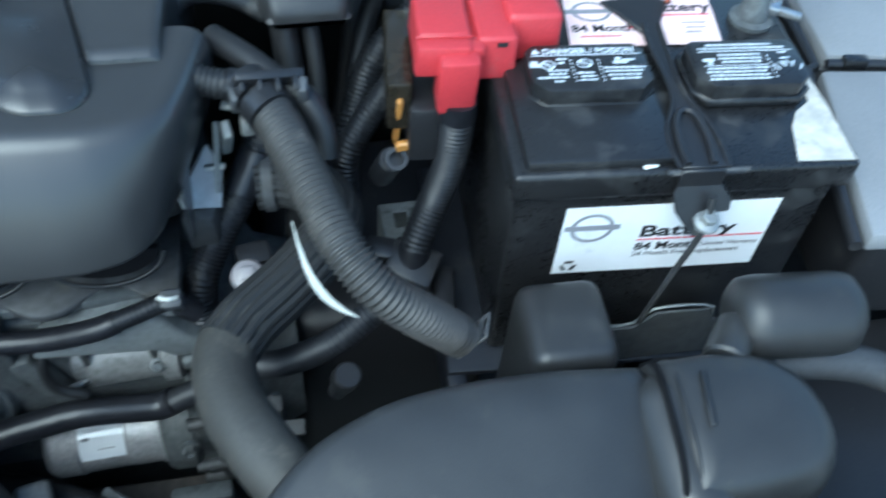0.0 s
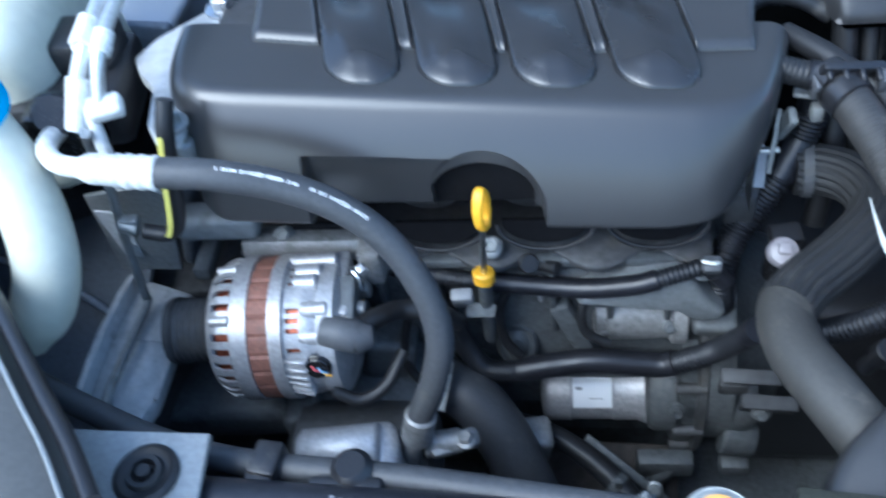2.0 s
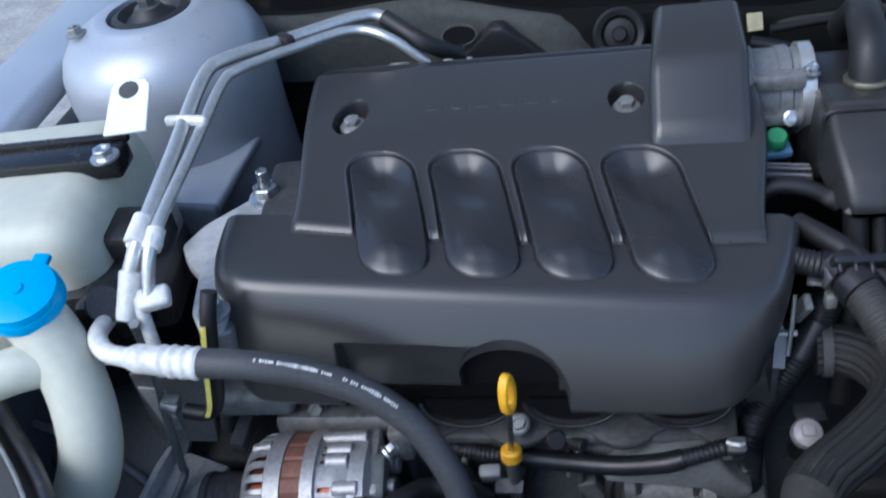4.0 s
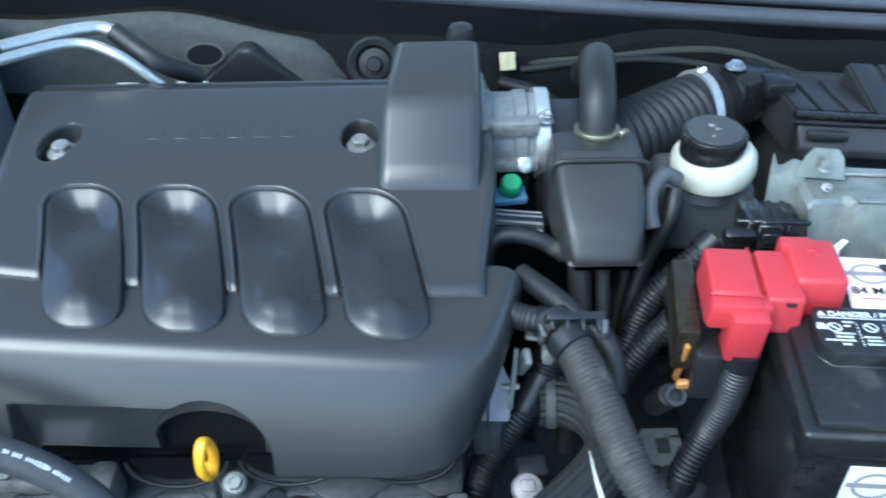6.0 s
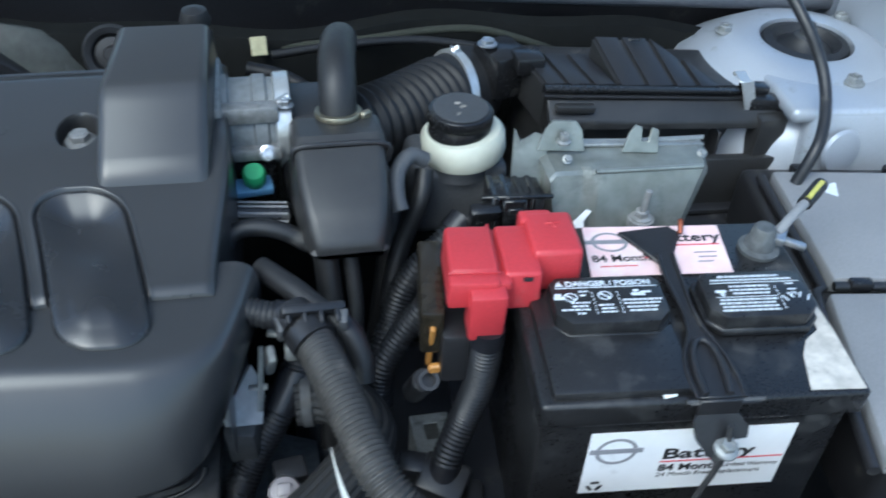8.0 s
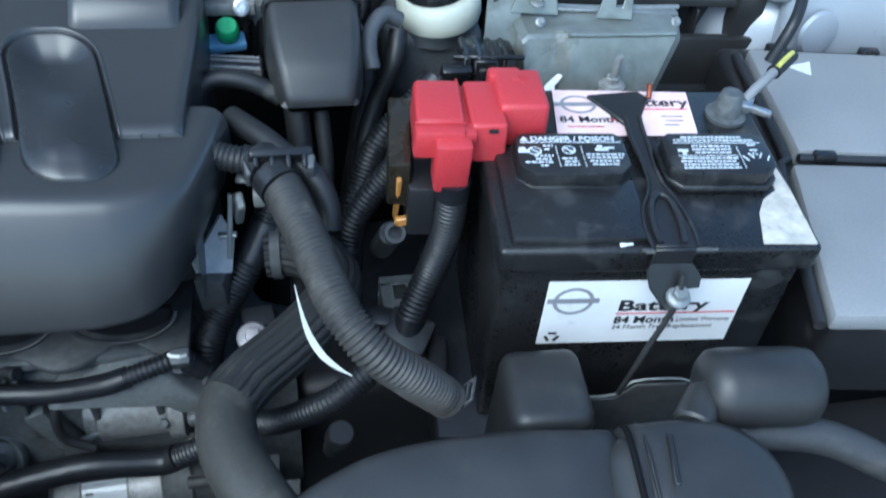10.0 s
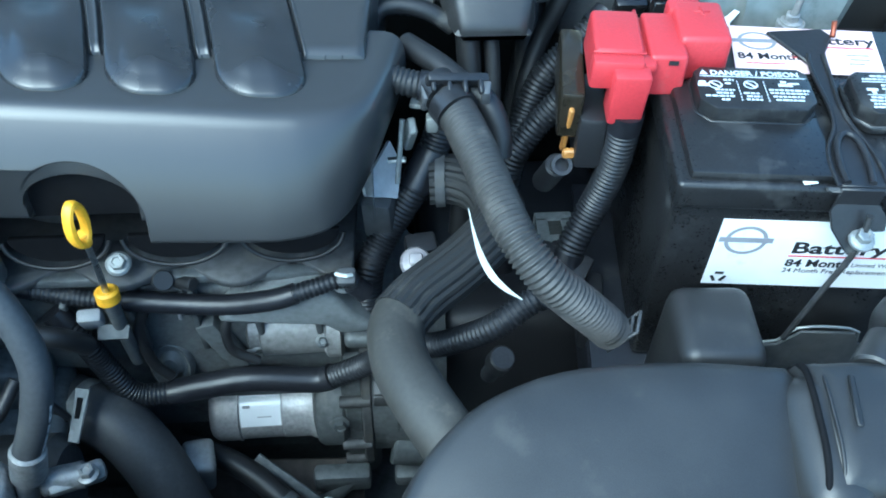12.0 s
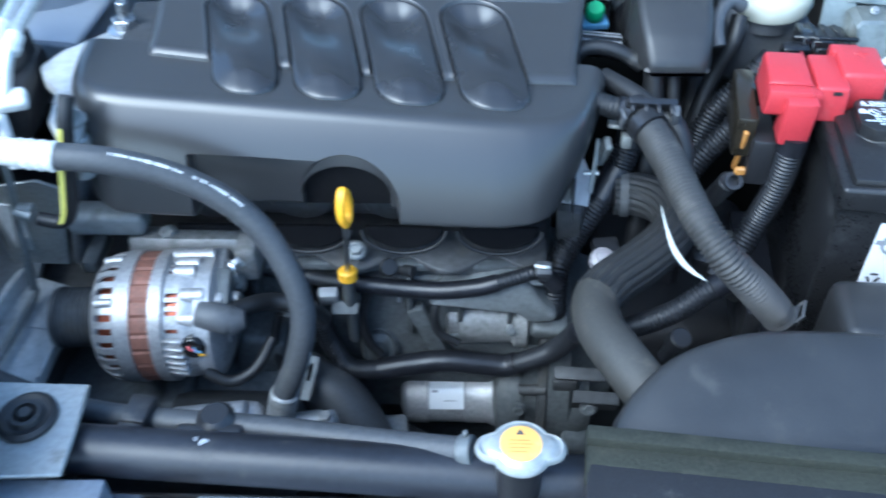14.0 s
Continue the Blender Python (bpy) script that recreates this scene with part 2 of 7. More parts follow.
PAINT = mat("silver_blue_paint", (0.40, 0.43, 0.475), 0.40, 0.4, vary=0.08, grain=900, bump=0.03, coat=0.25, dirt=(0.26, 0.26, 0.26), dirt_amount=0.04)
# a darker, rougher copy of the silver-blue paint
UNDER = mat("dull_darker_body_paint", (0.17, 0.19, 0.225), 0.5, 0.3, vary=0.15, grain=200, bump=0.2, dirt=(0.09, 0.085, 0.08), dirt_amount=0.12)
RED = mat("red_plastic", (0.44, 0.036, 0.046), 0.42, vary=0.1, grain=500, bump=0.15, dirt=(0.34, 0.12, 0.11), dirt_amount=0.05)
YELLOW = mat("yellow_plastic", (0.80, 0.42, 0.02), 0.45, vary=0.1, grain=300, bump=0.2, dirt=(0.25, 0.15, 0.04), dirt_amount=0.06)
YELLOW_TAPE = mat("faded_yellow_stripe", (0.55, 0.52, 0.12), 0.6, vary=0.15, dirt=(0.2, 0.19, 0.1), dirt_amount=0.1)
BLUE = mat("bright_blue_plastic", (0.0, 0.36, 0.72), 0.35, vary=0.06, grain=300, bump=0.1)
GREEN = mat("green_plastic", (0.06, 0.36, 0.14), 0.45, vary=0.1)
SKYBLUE = mat("light_blue_plastic", (0.14, 0.29, 0.46), 0.45, vary=0.1)
WHITE = mat("milky_white_plastic", (0.54, 0.55, 0.46), 0.42, vary=0.06, grain=80, bump=0.08, trans=0.25, dirt=(0.46, 0.45, 0.36), dirt_amount=0.1)
IVORY = mat("ivory_paint", (0.78, 0.80, 0.76), 0.5, vary=0.05, dirt=(0.4, 0.38, 0.33), dirt_amount=0.05)
GLOSSLABEL = mat("glossy_white_label", (0.80, 0.82, 0.84), 0.16, vary=0.03, grain=60, bump=0.02, coat=0.5)
LABEL = mat("white_label", (0.80, 0.81, 0.82), 0.38, vary=0.03, grain=60, bump=0.05, dirt=(0.5, 0.5, 0.5), dirt_amount=0.03)
PINK = mat("pink_glare_label", (0.80, 0.58, 0.58), 0.4, vary=0.10, grain=30, bump=0.05, dirt=(0.82, 0.75, 0.72), dirt_amount=0.35, blotch=14)
INK = mat("black_ink", (0.02, 0.02, 0.022), 0.5, vary=0.1, bump=0)
REDINK = mat("red_ink", (0.60, 0.06, 0.08), 0.5, vary=0.1, bump=0)
GREYINK = mat("grey_ink", (0.25, 0.25, 0.27), 0.5, vary=0.1, bump=0)
WHITEINK = mat("white_print", (0.62, 0.67, 0.72), 0.5, vary=0.12, bump=0)
COPPER = mat("lacquered_copper", (0.26, 0.075, 0.04), 0.4, 0.6, vary=0.25, grain=300, bump=0.4)
STATOR = mat("rusty_laminations", (0.22, 0.10, 0.07), 0.65, 0.2, vary=0.25, grain=260, bump=0.5, dirt=(0.16, 0.12, 0.10), dirt_amount=0.2)
ORANGE = mat("orange_fuse_plastic", (0.40, 0.19, 0.045), 0.4, vary=0.15, dirt=(0.18, 0.10, 0.04), dirt_amount=0.15)
AMBER = mat("smoked_clear_plastic", (0.024, 0.020, 0.014), 0.2, vary=0.3, grain=100, bump=0.1, dirt=(0.09, 0.07, 0.04), dirt_amount=0.1)
CAPLABEL = mat("yellow_orange_label", (0.80, 0.42, 0.10), 0.5, vary=0.12, grain=60, bump=0.05, dirt=(0.75, 0.55, 0.30), dirt_amount=0.25)
BRASS = mat("brass", (0.26, 0.24, 0.18), 0.4, 0.8, vary=0.2)
TAN = mat("tan_board", (0.42, 0.39, 0.24), 0.75, vary=0.2, dirt=(0.10, 0.09, 0.07), dirt_amount=0.2)
OLIVE = mat("olive_fibre_seal", (0.026, 0.028, 0.021), 0.8, vary=0.3, grain=350, bump=0.6, dirt=(0.055, 0.053, 0.040), dirt_amount=0.15, spec=0.3)
LAMP = mat("grey_lamp_housing", (0.070, 0.070, 0.066), 0.55, vary=0.15, grain=300, bump=0.15, dirt=(0.10, 0.095, 0.085), dirt_amount=0.15)
LID = mat("grey_plastic_lid", (0.22, 0.225, 0.235), 0.5, vary=0.1, grain=700, bump=0.25, dirt=(0.26, 0.26, 0.26), dirt_amount=0.05)
BOUNCE_GROUND = mat("pale_bounce_ground", (0.34, 0.335, 0.32), 0.9, vary=0.2, grain=60, bump=0.6)
GREENTINT = mat("shade_dark_green_grey", (0.0066, 0.0070, 0.0066), 0.7, vary=0.25, grain=80, bump=0.2, dirt=(0.013, 0.013, 0.011), dirt_amount=0.12, spec=0.12)
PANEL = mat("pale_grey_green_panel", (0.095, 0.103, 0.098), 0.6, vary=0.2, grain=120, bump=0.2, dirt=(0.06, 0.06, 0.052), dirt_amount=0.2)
BELLOWS = mat("dull_black_bellows", (0.012, 0.012, 0.013), 0.5, vary=0.2, grain=200, bump=0.1, dirt=DUST, dirt_amount=0.04, spec=0.35)
BRACKET = mat("dirty_black_steel", (0.034, 0.035, 0.037), 0.55, 0.15, vary=0.3, grain=120, bump=0.4, dirt=(0.07, 0.066, 0.06), dirt_amount=0.2)
BLUSH = mat("pinkish_white_plastic", (0.29, 0.27, 0.285), 0.42, vary=0.15, grain=120, bump=0.1, dirt=(0.25, 0.24, 0.24), dirt_amount=0.2)
BROWN = mat("brown_scorched_metal", (0.085, 0.074, 0.066), 0.7, 0.2, vary=0.3, grain=100, bump=0.5)
PIPE = mat("pale_aluminium_pipe", (0.62, 0.63, 0.62), 0.33, 0.75, vary=0.10, grain=200, bump=0.15, dirt=(0.40, 0.40, 0.38), dirt_amount=0.08)
DUSTCAST = mat("dusty_grey_casting", (0.182, 0.194, 0.200), 0.55, 0.2, vary=0.18, grain=160, bump=0.3, dirt=(0.08, 0.082, 0.080), dirt_amount=0.2)
ECUMET = mat("dull_zinc_case", (0.245, 0.26, 0.242), 0.33, 0.55, vary=0.2, grain=60, bump=0.2, dirt=(0.12, 0.125, 0.12), dirt_amount=0.3)
PALE_MARK = mat("pale_mark", (0.52, 0.49, 0.44), 0.65, vary=0.25, grain=90, bump=0.3, dirt=(0.14, 0.135, 0.13), dirt_amount=0.25)
COWL = mat("grey_cowl_rubber", (0.060, 0.064, 0.075), 0.35, vary=0.15, grain=200, bump=0.1)


# ---- structure: ground and body shell ----
def structure(name, bm, material, label, category):
    return tagged(part(name, bm, material), label, category, kind="structure")


# unseen ground; its pale colour is chosen to bounce light upwards
gm = bmesh.new()
bmesh.ops.create_grid(gm, x_segments=2, y_segments=2, size=400)
structure("ground", gm, BOUNCE_GROUND, "unseen ground under the car, made pale to bounce light", "ground")
# closing tray, its grey chosen to brighten the dark below the engine
structure("floor_pan", block((1.5, 1.15, 0.02), (-0.15, 0.55, 0.22), 0.004), DUSTCAST, "splash tray under the engine, greyed to lift the dark", "splash tray")

# firewall with an upper ledge and a wavy top flange
fw = bmesh.new()
rows = []
prof = [(0.80, 0.24), (0.83, 0.60), (0.87, 0.78), (0.880, 0.850), (0.888, 0.870), (0.905, 0.874), (0.910, 0.85), (0.912, 0.70)]
for i in range(61):
    x = -0.90 + 1.5 * i / 60
    w = 0.012 * math.sin(x * 9.0) + 0.006 * math.sin(x * 23.0)
    rows.append([fw.verts.new((x, y + (w if 0.5 < z else 0), z + (0.019 + w * 0.5 - 0.060 * (x + 0.40) if z > 0.75 else 0))) for y, z in prof])
for a, b in zip(rows, rows[1:]):
    for k in range(len(prof) - 1):
        fw.faces.new((a[k], b[k], b[k + 1], a[k + 1]))
bay = bmesh.new()
rows = []
for i in range(33):
    x = -0.86 + 0.57 * i / 32
    w = 0.012 * math.sin(x * 9.0) + 0.006 * math.sin(x * 23.0)
    drop = 0.030 * max(0.0, (x + 0.34) / 0.05) ** 2
    rows.append([bay.verts.new((x, y + w, z + 0.019 + w * 0.5 - 0.060 * (x + 0.40) - drop * (z > 0.84))) for y, z in ((0.862, 0.80), (0.868, 0.835), (0.874, 0.858), (0.881, 0.871), (0.889, 0.8755), (0.898, 0.872))])
for a, b in zip(rows, rows[1:]):
    for k in range(5):
        bay.faces.new((a[k], b[k], b[k + 1], a[k + 1]))
bmesh.ops.solidify(bay, geom=list(bay.faces), thickness=0.003)
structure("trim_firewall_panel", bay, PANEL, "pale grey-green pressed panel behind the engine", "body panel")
# the shade behind the engine is put into the firewall's near-black colour
structure("wall_firewall", fw, GREENTINT, "dusty grey-green steel firewall behind the engine, coloured near-black for shade", "firewall")

structure("trim_firewall_seal", tube([(-0.20, 0.880, 0.852), (-0.10, 0.876, 0.854), (-0.01, 0.872, 0.860), (0.072, 0.870, 0.869), (0.133, 0.870, 0.866), (0.201, 0.872, 0.842), (0.25, 0.875, 0.82)], 0.0045, 10, 0.01), OLIVE, "olive fibre seal along the firewall", "seal")

# cowl: black gap, grey lip, windscreen base
structure("wall_cowl", block((1.5, 0.02, 0.26), (-0.15, 0.985, 0.83), 0.004), PLASTIC, "black plastic cowl panel under the windscreen", "cowl")
LIP = [(-0.92, 0.930, 0.985), (-0.61, 0.935, 0.952), (-0.25, 0.938, 0.913), (0.08, 0.935, 0.885), (0.36, 0.930, 0.866), (0.62, 0.925, 0.852)]
cowl = join(tube(LIP, 0.010, 14, 0.03), tube([(x, y + 0.022, z + 0.013) for x, y, z in LIP], 0.008, 14, 0.03),
            tube([(x, y + 0.050, z + 0.022) for x, y, z in LIP], 0.016, 14, 0.03), tube([(x, y + 0.095, z + 0.035) for x, y, z in LIP], 0.022, 14, 0.03))
structure("trim_cowl_seal", cowl, COWL, "long dark rubber-lipped cowl edge below the windscreen", "cowl seal")

# bonnet, propped open above the bay
hb = bmesh.new()
rows = []
for i in range(25):
    x = -0.86 + 1.40 * i / 24
    row = []
    for j in range(17):
        u = j / 16
        crown = 0.05 * (1 - (2 * i / 24 - 1) ** 2) + 0.03 * math.sin(math.pi * u)
        y, z = 1.02 - 0.34 * u, 1.03 + 0.96 * u
        row.append(hb.verts.new((x, y + crown * 0.8, z + crown * 0.6)))
    rows.append(row)
for a, b in zip(rows, rows[1:]):
    for k in range(16):
        hb.faces.new((a[k], b[k], b[k + 1], a[k + 1]))
bmesh.ops.solidify(hb, geom=list(hb.faces), thickness=0.025)
structure("bonnet", hb, BONNET, "open silver-blue bonnet propped above the engine bay", "bonnet")

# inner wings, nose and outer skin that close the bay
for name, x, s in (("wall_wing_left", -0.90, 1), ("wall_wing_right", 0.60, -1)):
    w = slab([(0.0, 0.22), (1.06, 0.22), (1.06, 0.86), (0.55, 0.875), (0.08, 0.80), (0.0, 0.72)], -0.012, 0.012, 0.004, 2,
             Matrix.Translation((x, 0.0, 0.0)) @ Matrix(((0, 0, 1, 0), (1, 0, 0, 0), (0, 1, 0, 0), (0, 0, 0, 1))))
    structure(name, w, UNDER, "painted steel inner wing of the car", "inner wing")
    o = block((0.10, 1.2, 0.035), (x - s * 0.045, 0.5, 0.905), 0.015, 4)
    structure(name.replace("wall_wing", "trim_wing_edge"), o, PAINT, "silver-blue painted top edge of the wing", "wing")
structure("wall_nose", block((1.6, 0.03, 0.5), (-0.15, 0.02, 0.46), 0.01), BLACKSTEEL, "black grille and bumper core at the front", "front panel")

# ---- engine cover ----
cover = thing("engine_cover", (-0.36, 0.55, 0.79), "satin black plastic engine cover with four scooped runners on top", "engine cover")


def smooth(a, b, x):
    t = min(1.0, max(0.0, (x - a) / (b - a)))
    return t * t * (3 - 2 * t)


def shelf_z(x):
    return 0.905 - 0.058 * (x + 0.59)


def step_y(x):
    return 0.4635 + 0.26 * (x + 0.29) ** 2


# each runner: middle of its rear end, middle of its front end, half width
RUNNERS = (((-0.4790, 0.5715), (-0.4420, 0.4245), 0.0300), ((-0.4035, 0.5695), (-0.3700, 0.4225), 0.0307),
           ((-0.3295, 0.5675), (-0.2990, 0.4212), 0.0312), ((-0.2535, 0.5645), (-0.2245, 0.4205), 0.0316))


def plate_z(x, y):
    """The raised plate behind the shelf, carried on forwards as if it had no front edge."""
    return shelf_z(x) + 0.0075 + smooth(0.47, 0.62, y) * (0.9105 - shelf_z(x)) - smooth(0.715, 0.752, y) * 0.012


def runner(x, y):
    """Signed distance to the nearest runner's outline, its share along and from edge to middle, or None."""
    for (xa, ya), (xb, yb), half in RUNNERS:
        t = (ya - y) / (ya - yb)
        if -0.08 < t < 1.08:
            mid = xa + (xb - xa) * (t + 0.05 * math.sin(math.pi * min(1.0, max(0.0, t))))
            px, py = x - mid, (t - 0.5) * (ya - yb)
            r = 0.0265
            qx, qy = abs(px) - (half - r), abs(py) - ((ya - yb) / 2 - r)
            d = math.hypot(max(qx, 0), max(qy, 0)) + min(max(qx, qy), 0.0) - r
            if d < 0.004:
                return d, min(1.0, max(0.0, t)), min(1.0, max(0.0, -d / half))
    return None


def top_z(x, y):
    ys = step_y(x)
    plate = plate_z(x, y)
    low = shelf_z(x) - 0.012
    # the plate's rounded front edge falls on to the shelf
    fall = 0.0050 * max(0.0, 1 - (y - ys) / 0.012) ** 2.5
    z = plate - fall if y > ys else low
    hit = runner(x, y)
    if hit:
        d, t, u = hit
        ahead = plate_z(x, max(y, 0.46))
        ground = shelf_z(x) + (ahead - shelf_z(x)) * smooth(ys - 0.050, ys + 0.012, y)
        level = ahead - 0.0085 * smooth(0.45, 1.06, t)
        share = smooth(0.0, 0.45, u)
        sunk = 0.0170 * (1 - smooth(-0.10, 0.78, t)) * math.sin(math.pi / 2 * min(1.0, u / 0.92)) ** 1.3
        body = ground * (1 - share) + level * share - sunk + (0.0030 + 0.0085 * smooth(0.20, 0.75, t)) * (1 - (1 - u) ** 1.9) + 0.0004
        inside = smooth(0.0004, -0.0006, d)
        lip = 0.0008 * math.exp(-(((d - 0.0022) / 0.0011) ** 2)) * smooth(0.95, 0.60, t)
        groove = 0.0036 * math.exp(-(((d + 0.0002) / 0.0012) ** 2))
        z = z * (1 - inside) + body * inside
        z += lip - groove
    for bx, by in ((-0.257, 0.634), (-0.516, 0.634)):
        q = math.hypot((x - bx) / 0.0165, (y - by - (x - bx) * (0.2 if bx < -0.4 else 0)) / (0.030 if bx < -0.4 else 0.026))
        z -= 0.020 * smooth(1.0, 0.86, q)
    return z


# upper plate with the runners: a fine sheet with skirts at its sides
NX, NY, NSIDE = 620, 480, 8
Y_REAR, Y_FRONT = 0.752, 0.416
cb = bmesh.new()
grid = []
for j in range(NY + 1):
    y = Y_REAR - (Y_REAR - Y_FRONT) * j / NY
    left = -0.5665 + 0.035 * smooth(0.76, 0.44, y)
    right = -0.150 - 0.014 * smooth(0.60, 0.47, y)
    row = []
    for i in range(-NSIDE, NX + NSIDE + 1):
        x = left + (right - left) * min(NX, max(0, i)) / NX
        z = top_z(x, y)
        over = -i if i < 0 else i - NX if i > NX else 0
        if over:
            k = over / NSIDE
            a = min(1.0, k * 1.6) * math.pi / 2
            x += (-1 if i < 0 else 1) * (0.006 * math.sin(a) + 0.004 * k)
            z -= 0.006 * (1 - math.cos(a)) + 0.10 * max(0.0, k - 0.6) / 0.4
        row.append(cb.verts.new((x, y, z)))
    grid.append(row)
grid.insert(0, [cb.verts.new((v.co.x, v.co.y + 0.004, v.co.z - 0.06)) for v in grid[0]])
pads = {}
for a, b in zip(grid, grid[1:]):
    for k in range(len(a) - 1):
        quad = (a[k], b[k], b[k + 1], a[k + 1])
        mid = (a[k].co + b[k + 1].co) / 2
        hit = runner(mid.x, mid.y) if mid.z > 0.87 else None
        if hit and hit[0] < -0.0004:
            pads.setdefault(round((mid.x + 0.17 * (mid.y - 0.5) + 0.461) / 0.073), []).append(quad)
        else:
            cb.faces.new(quad)
for quads in pads.values():
    pad, twin = bmesh.new(), {}
    for quad in quads:
        for v in quad:
            if v not in twin:
                twin[v] = pad.verts.new(v.co)
        pad.faces.new([twin[v] for v in quad])
    part("runner", pad, RUNNER, cover, "glossy scooped runner", sharp=70)
bmesh.ops.delete(cb, geom=[v for v in cb.verts if not v.link_faces], context="VERTS")
part("top_plate", cb, COVER, cover, sharp=50)


# lower body: a shelf whose edge rolls over into leaning walls, with an arch and a pocket in front
def along(pts, n):
    """n + 1 places at even steps on a smooth line through the points."""
    line = np.array(grow([(x, y, 0) for x, y in pts], 0.0015)[0])
    s = np.linspace(0, len(line) - 1, n + 1)
    return [(float(np.interp(v, range(len(line)), line[:, 0])), float(np.interp(v, range(len(line)), line[:, 1]))) for v in s]


UPPER = along([(-0.606, 0.503), (-0.604, 0.480), (-0.600, 0.455), (-0.591, 0.434), (-0.571, 0.4205), (-0.545, 0.4175), (-0.48, 0.4150), (-0.40, 0.4118), (-0.30, 0.4080), (-0.225, 0.4050),
               (-0.197, 0.4050), (-0.172, 0.4100), (-0.155, 0.4235), (-0.146, 0.442), (-0.138, 0.468), (-0.130, 0.501)], 680)
LOWER = along([(-0.606, 0.500), (-0.604, 0.462), (-0.600, 0.430), (-0.593, 0.402), (-0.573, 0.3795), (-0.545, 0.3735), (-0.48, 0.3700), (-0.40, 0.3660), (-0.30, 0.3625), (-0.245, 0.3605),
               (-0.217, 0.3610), (-0.190, 0.3690), (-0.174, 0.386), (-0.166, 0.408), (-0.154, 0.450), (-0.140, 0.500)], 680)
ARCH_X, ARCH_Z = -0.359, 0.8155
cb = bmesh.new()
cols = []
NW = 120
for k, ((tx, ty), (bx, by)) in enumerate(zip(UPPER, LOWER)):
    a, b = UPPER[max(0, k - 4)], UPPER[min(len(UPPER) - 1, k + 4)]
    side = Vector((b[1] - a[1], a[0] - b[0], 0)).normalized()
    zt = shelf_z(tx)
    top = Vector((tx, ty, zt))
    bottom = Vector((bx, by, 0.795))
    wall = bottom - top
    flat = top - side * 0.012
    flat.z = shelf_z(flat.x)
    knee = top + wall * 0.42 + side * 0.0135
    start = top + (knee - top).normalized() * 0.011
    col = [flat]
    for q in range(1, 11):
        s = q / 10
        col.append(flat * (1 - s) ** 2 + top * (2 * s * (1 - s)) + start * s * s)
    for q in range(1, NW + 1):
        s = q / NW
        v = start * (1 - s) ** 2 + knee * (2 * s * (1 - s)) + bottom * s * s
        v -= side * (0.011 * smooth(0.88, 1.0, s) ** 2)
        v.z += 0.003 * smooth(0.93, 1.0, s)
        if v.y < 0.43:
            ox, oz = (v.x - ARCH_X - 0.002) / 0.0465, (v.z - ARCH_Z) / 0.0445
            d = math.hypot(ox, oz) if oz > 0 else abs(ox)
            ix, iz = (v.x - ARCH_X) / 0.0415, (v.z - ARCH_Z) / 0.0305
            e = math.hypot(ix, iz) if iz > 0 else abs(ix)
            pocket = smooth(-0.4945, -0.4885, v.x) * smooth(-0.372, -0.376, v.x) * smooth(0.8580, 0.8535, v.z + 0.03 * (v.x + 0.45))
            dent = max((0.009 + 0.016 * smooth(0.858, 0.80, v.z)) * pocket, (0.010 + 0.012 * smooth(0.865, 0.80, v.z)) * smooth(1.02, 0.90, d))
            v.y += max(dent, 0.085 * smooth(0.97, 0.90, e))
        col.append(v)
    cols.append([cb.verts.new(v) for v in col])
for a, b in zip(cols, cols[1:]):
    for k in range(len(a) - 1):
        cb.faces.new((a[k], a[k + 1], b[k + 1], b[k]))
cb.faces.new([c[0] for c in cols][::-1])
rear = [cb.verts.new((c[0].co.x, c[0].co.y + 0.006, 0.82)) for c in (cols[0], cols[-1])]
cb.faces.new((cols[0][0], cols[-1][0], rear[1], rear[0]))
part("lower_body", cb, COVER, cover, sharp=55)
half = [(math.cos(math.radians(a)), math.sin(math.radians(a))) for a in range(0, 181, 9)]
# a black plate paints the shade inside the arch
part("arch_shade", slab([(0.0425, -0.020)] + [(0.0425 * c, 0.0310 * v) for c, v in half] + [(-0.0425, -0.020)], -0.002, 0.002, 0.001, 1, pose(ARCH_X, 0.404, ARCH_Z, 90, 0, 0)), SHADE_BLACK, cover, "black plate for the shade inside the arch")

# raised resonator box on the cover
bx = bmesh.new()
sec = [(0.742, 0.880), (0.740, 0.938), (0.733, 0.954), (0.722, 0.9605), (0.640, 0.9590), (0.630, 0.9560), (0.621, 0.9480), (0.580, 0.9260), (0.571, 0.9190), (0.565, 0.9100), (0.561, 0.898), (0.560, 0.884)]
rings = []
for y, z in sec:
    low = 0.86
    q = smooth(0.56, 0.60, y)
    xl = -0.238 + 0.010 * smooth(0.60, 0.70, y)
    xr = -0.154 + 0.004 * smooth(0.60, 0.70, y) - 0.003 * (1 - q)
    if y < 0.565:
        xl = -0.216 + 0.022 * smooth(0.56, 0.47, y)
    r = 0.009
    pts = []
    for a in range(5):
        t = math.pi / 2 * a / 4
        pts.append((xl + r - r * math.cos(t), z - r + r * math.sin(t)))
    for a in range(5):
        t = math.pi / 2 * a / 4
        pts.append((xr - r + r * math.sin(t), z - r + r * math.cos(t)))
    rings.append([bx.verts.new((xl - 0.004, y, low))] + [bx.verts.new((x, y, zz)) for x, zz in pts] + [bx.verts.new((xr + 0.004, y, low))])
for a, b in zip(rings, rings[1:]):
    for k in range(len(a) - 1):
        bx.faces.new((a[k], a[k + 1], b[k + 1], b[k]))
bx.faces.new(rings[0][::-1])
bx.faces.new(rings[-1])
part("resonator_box", bx, COVER, cover, "raised satin black box on the cover", sharp=25)
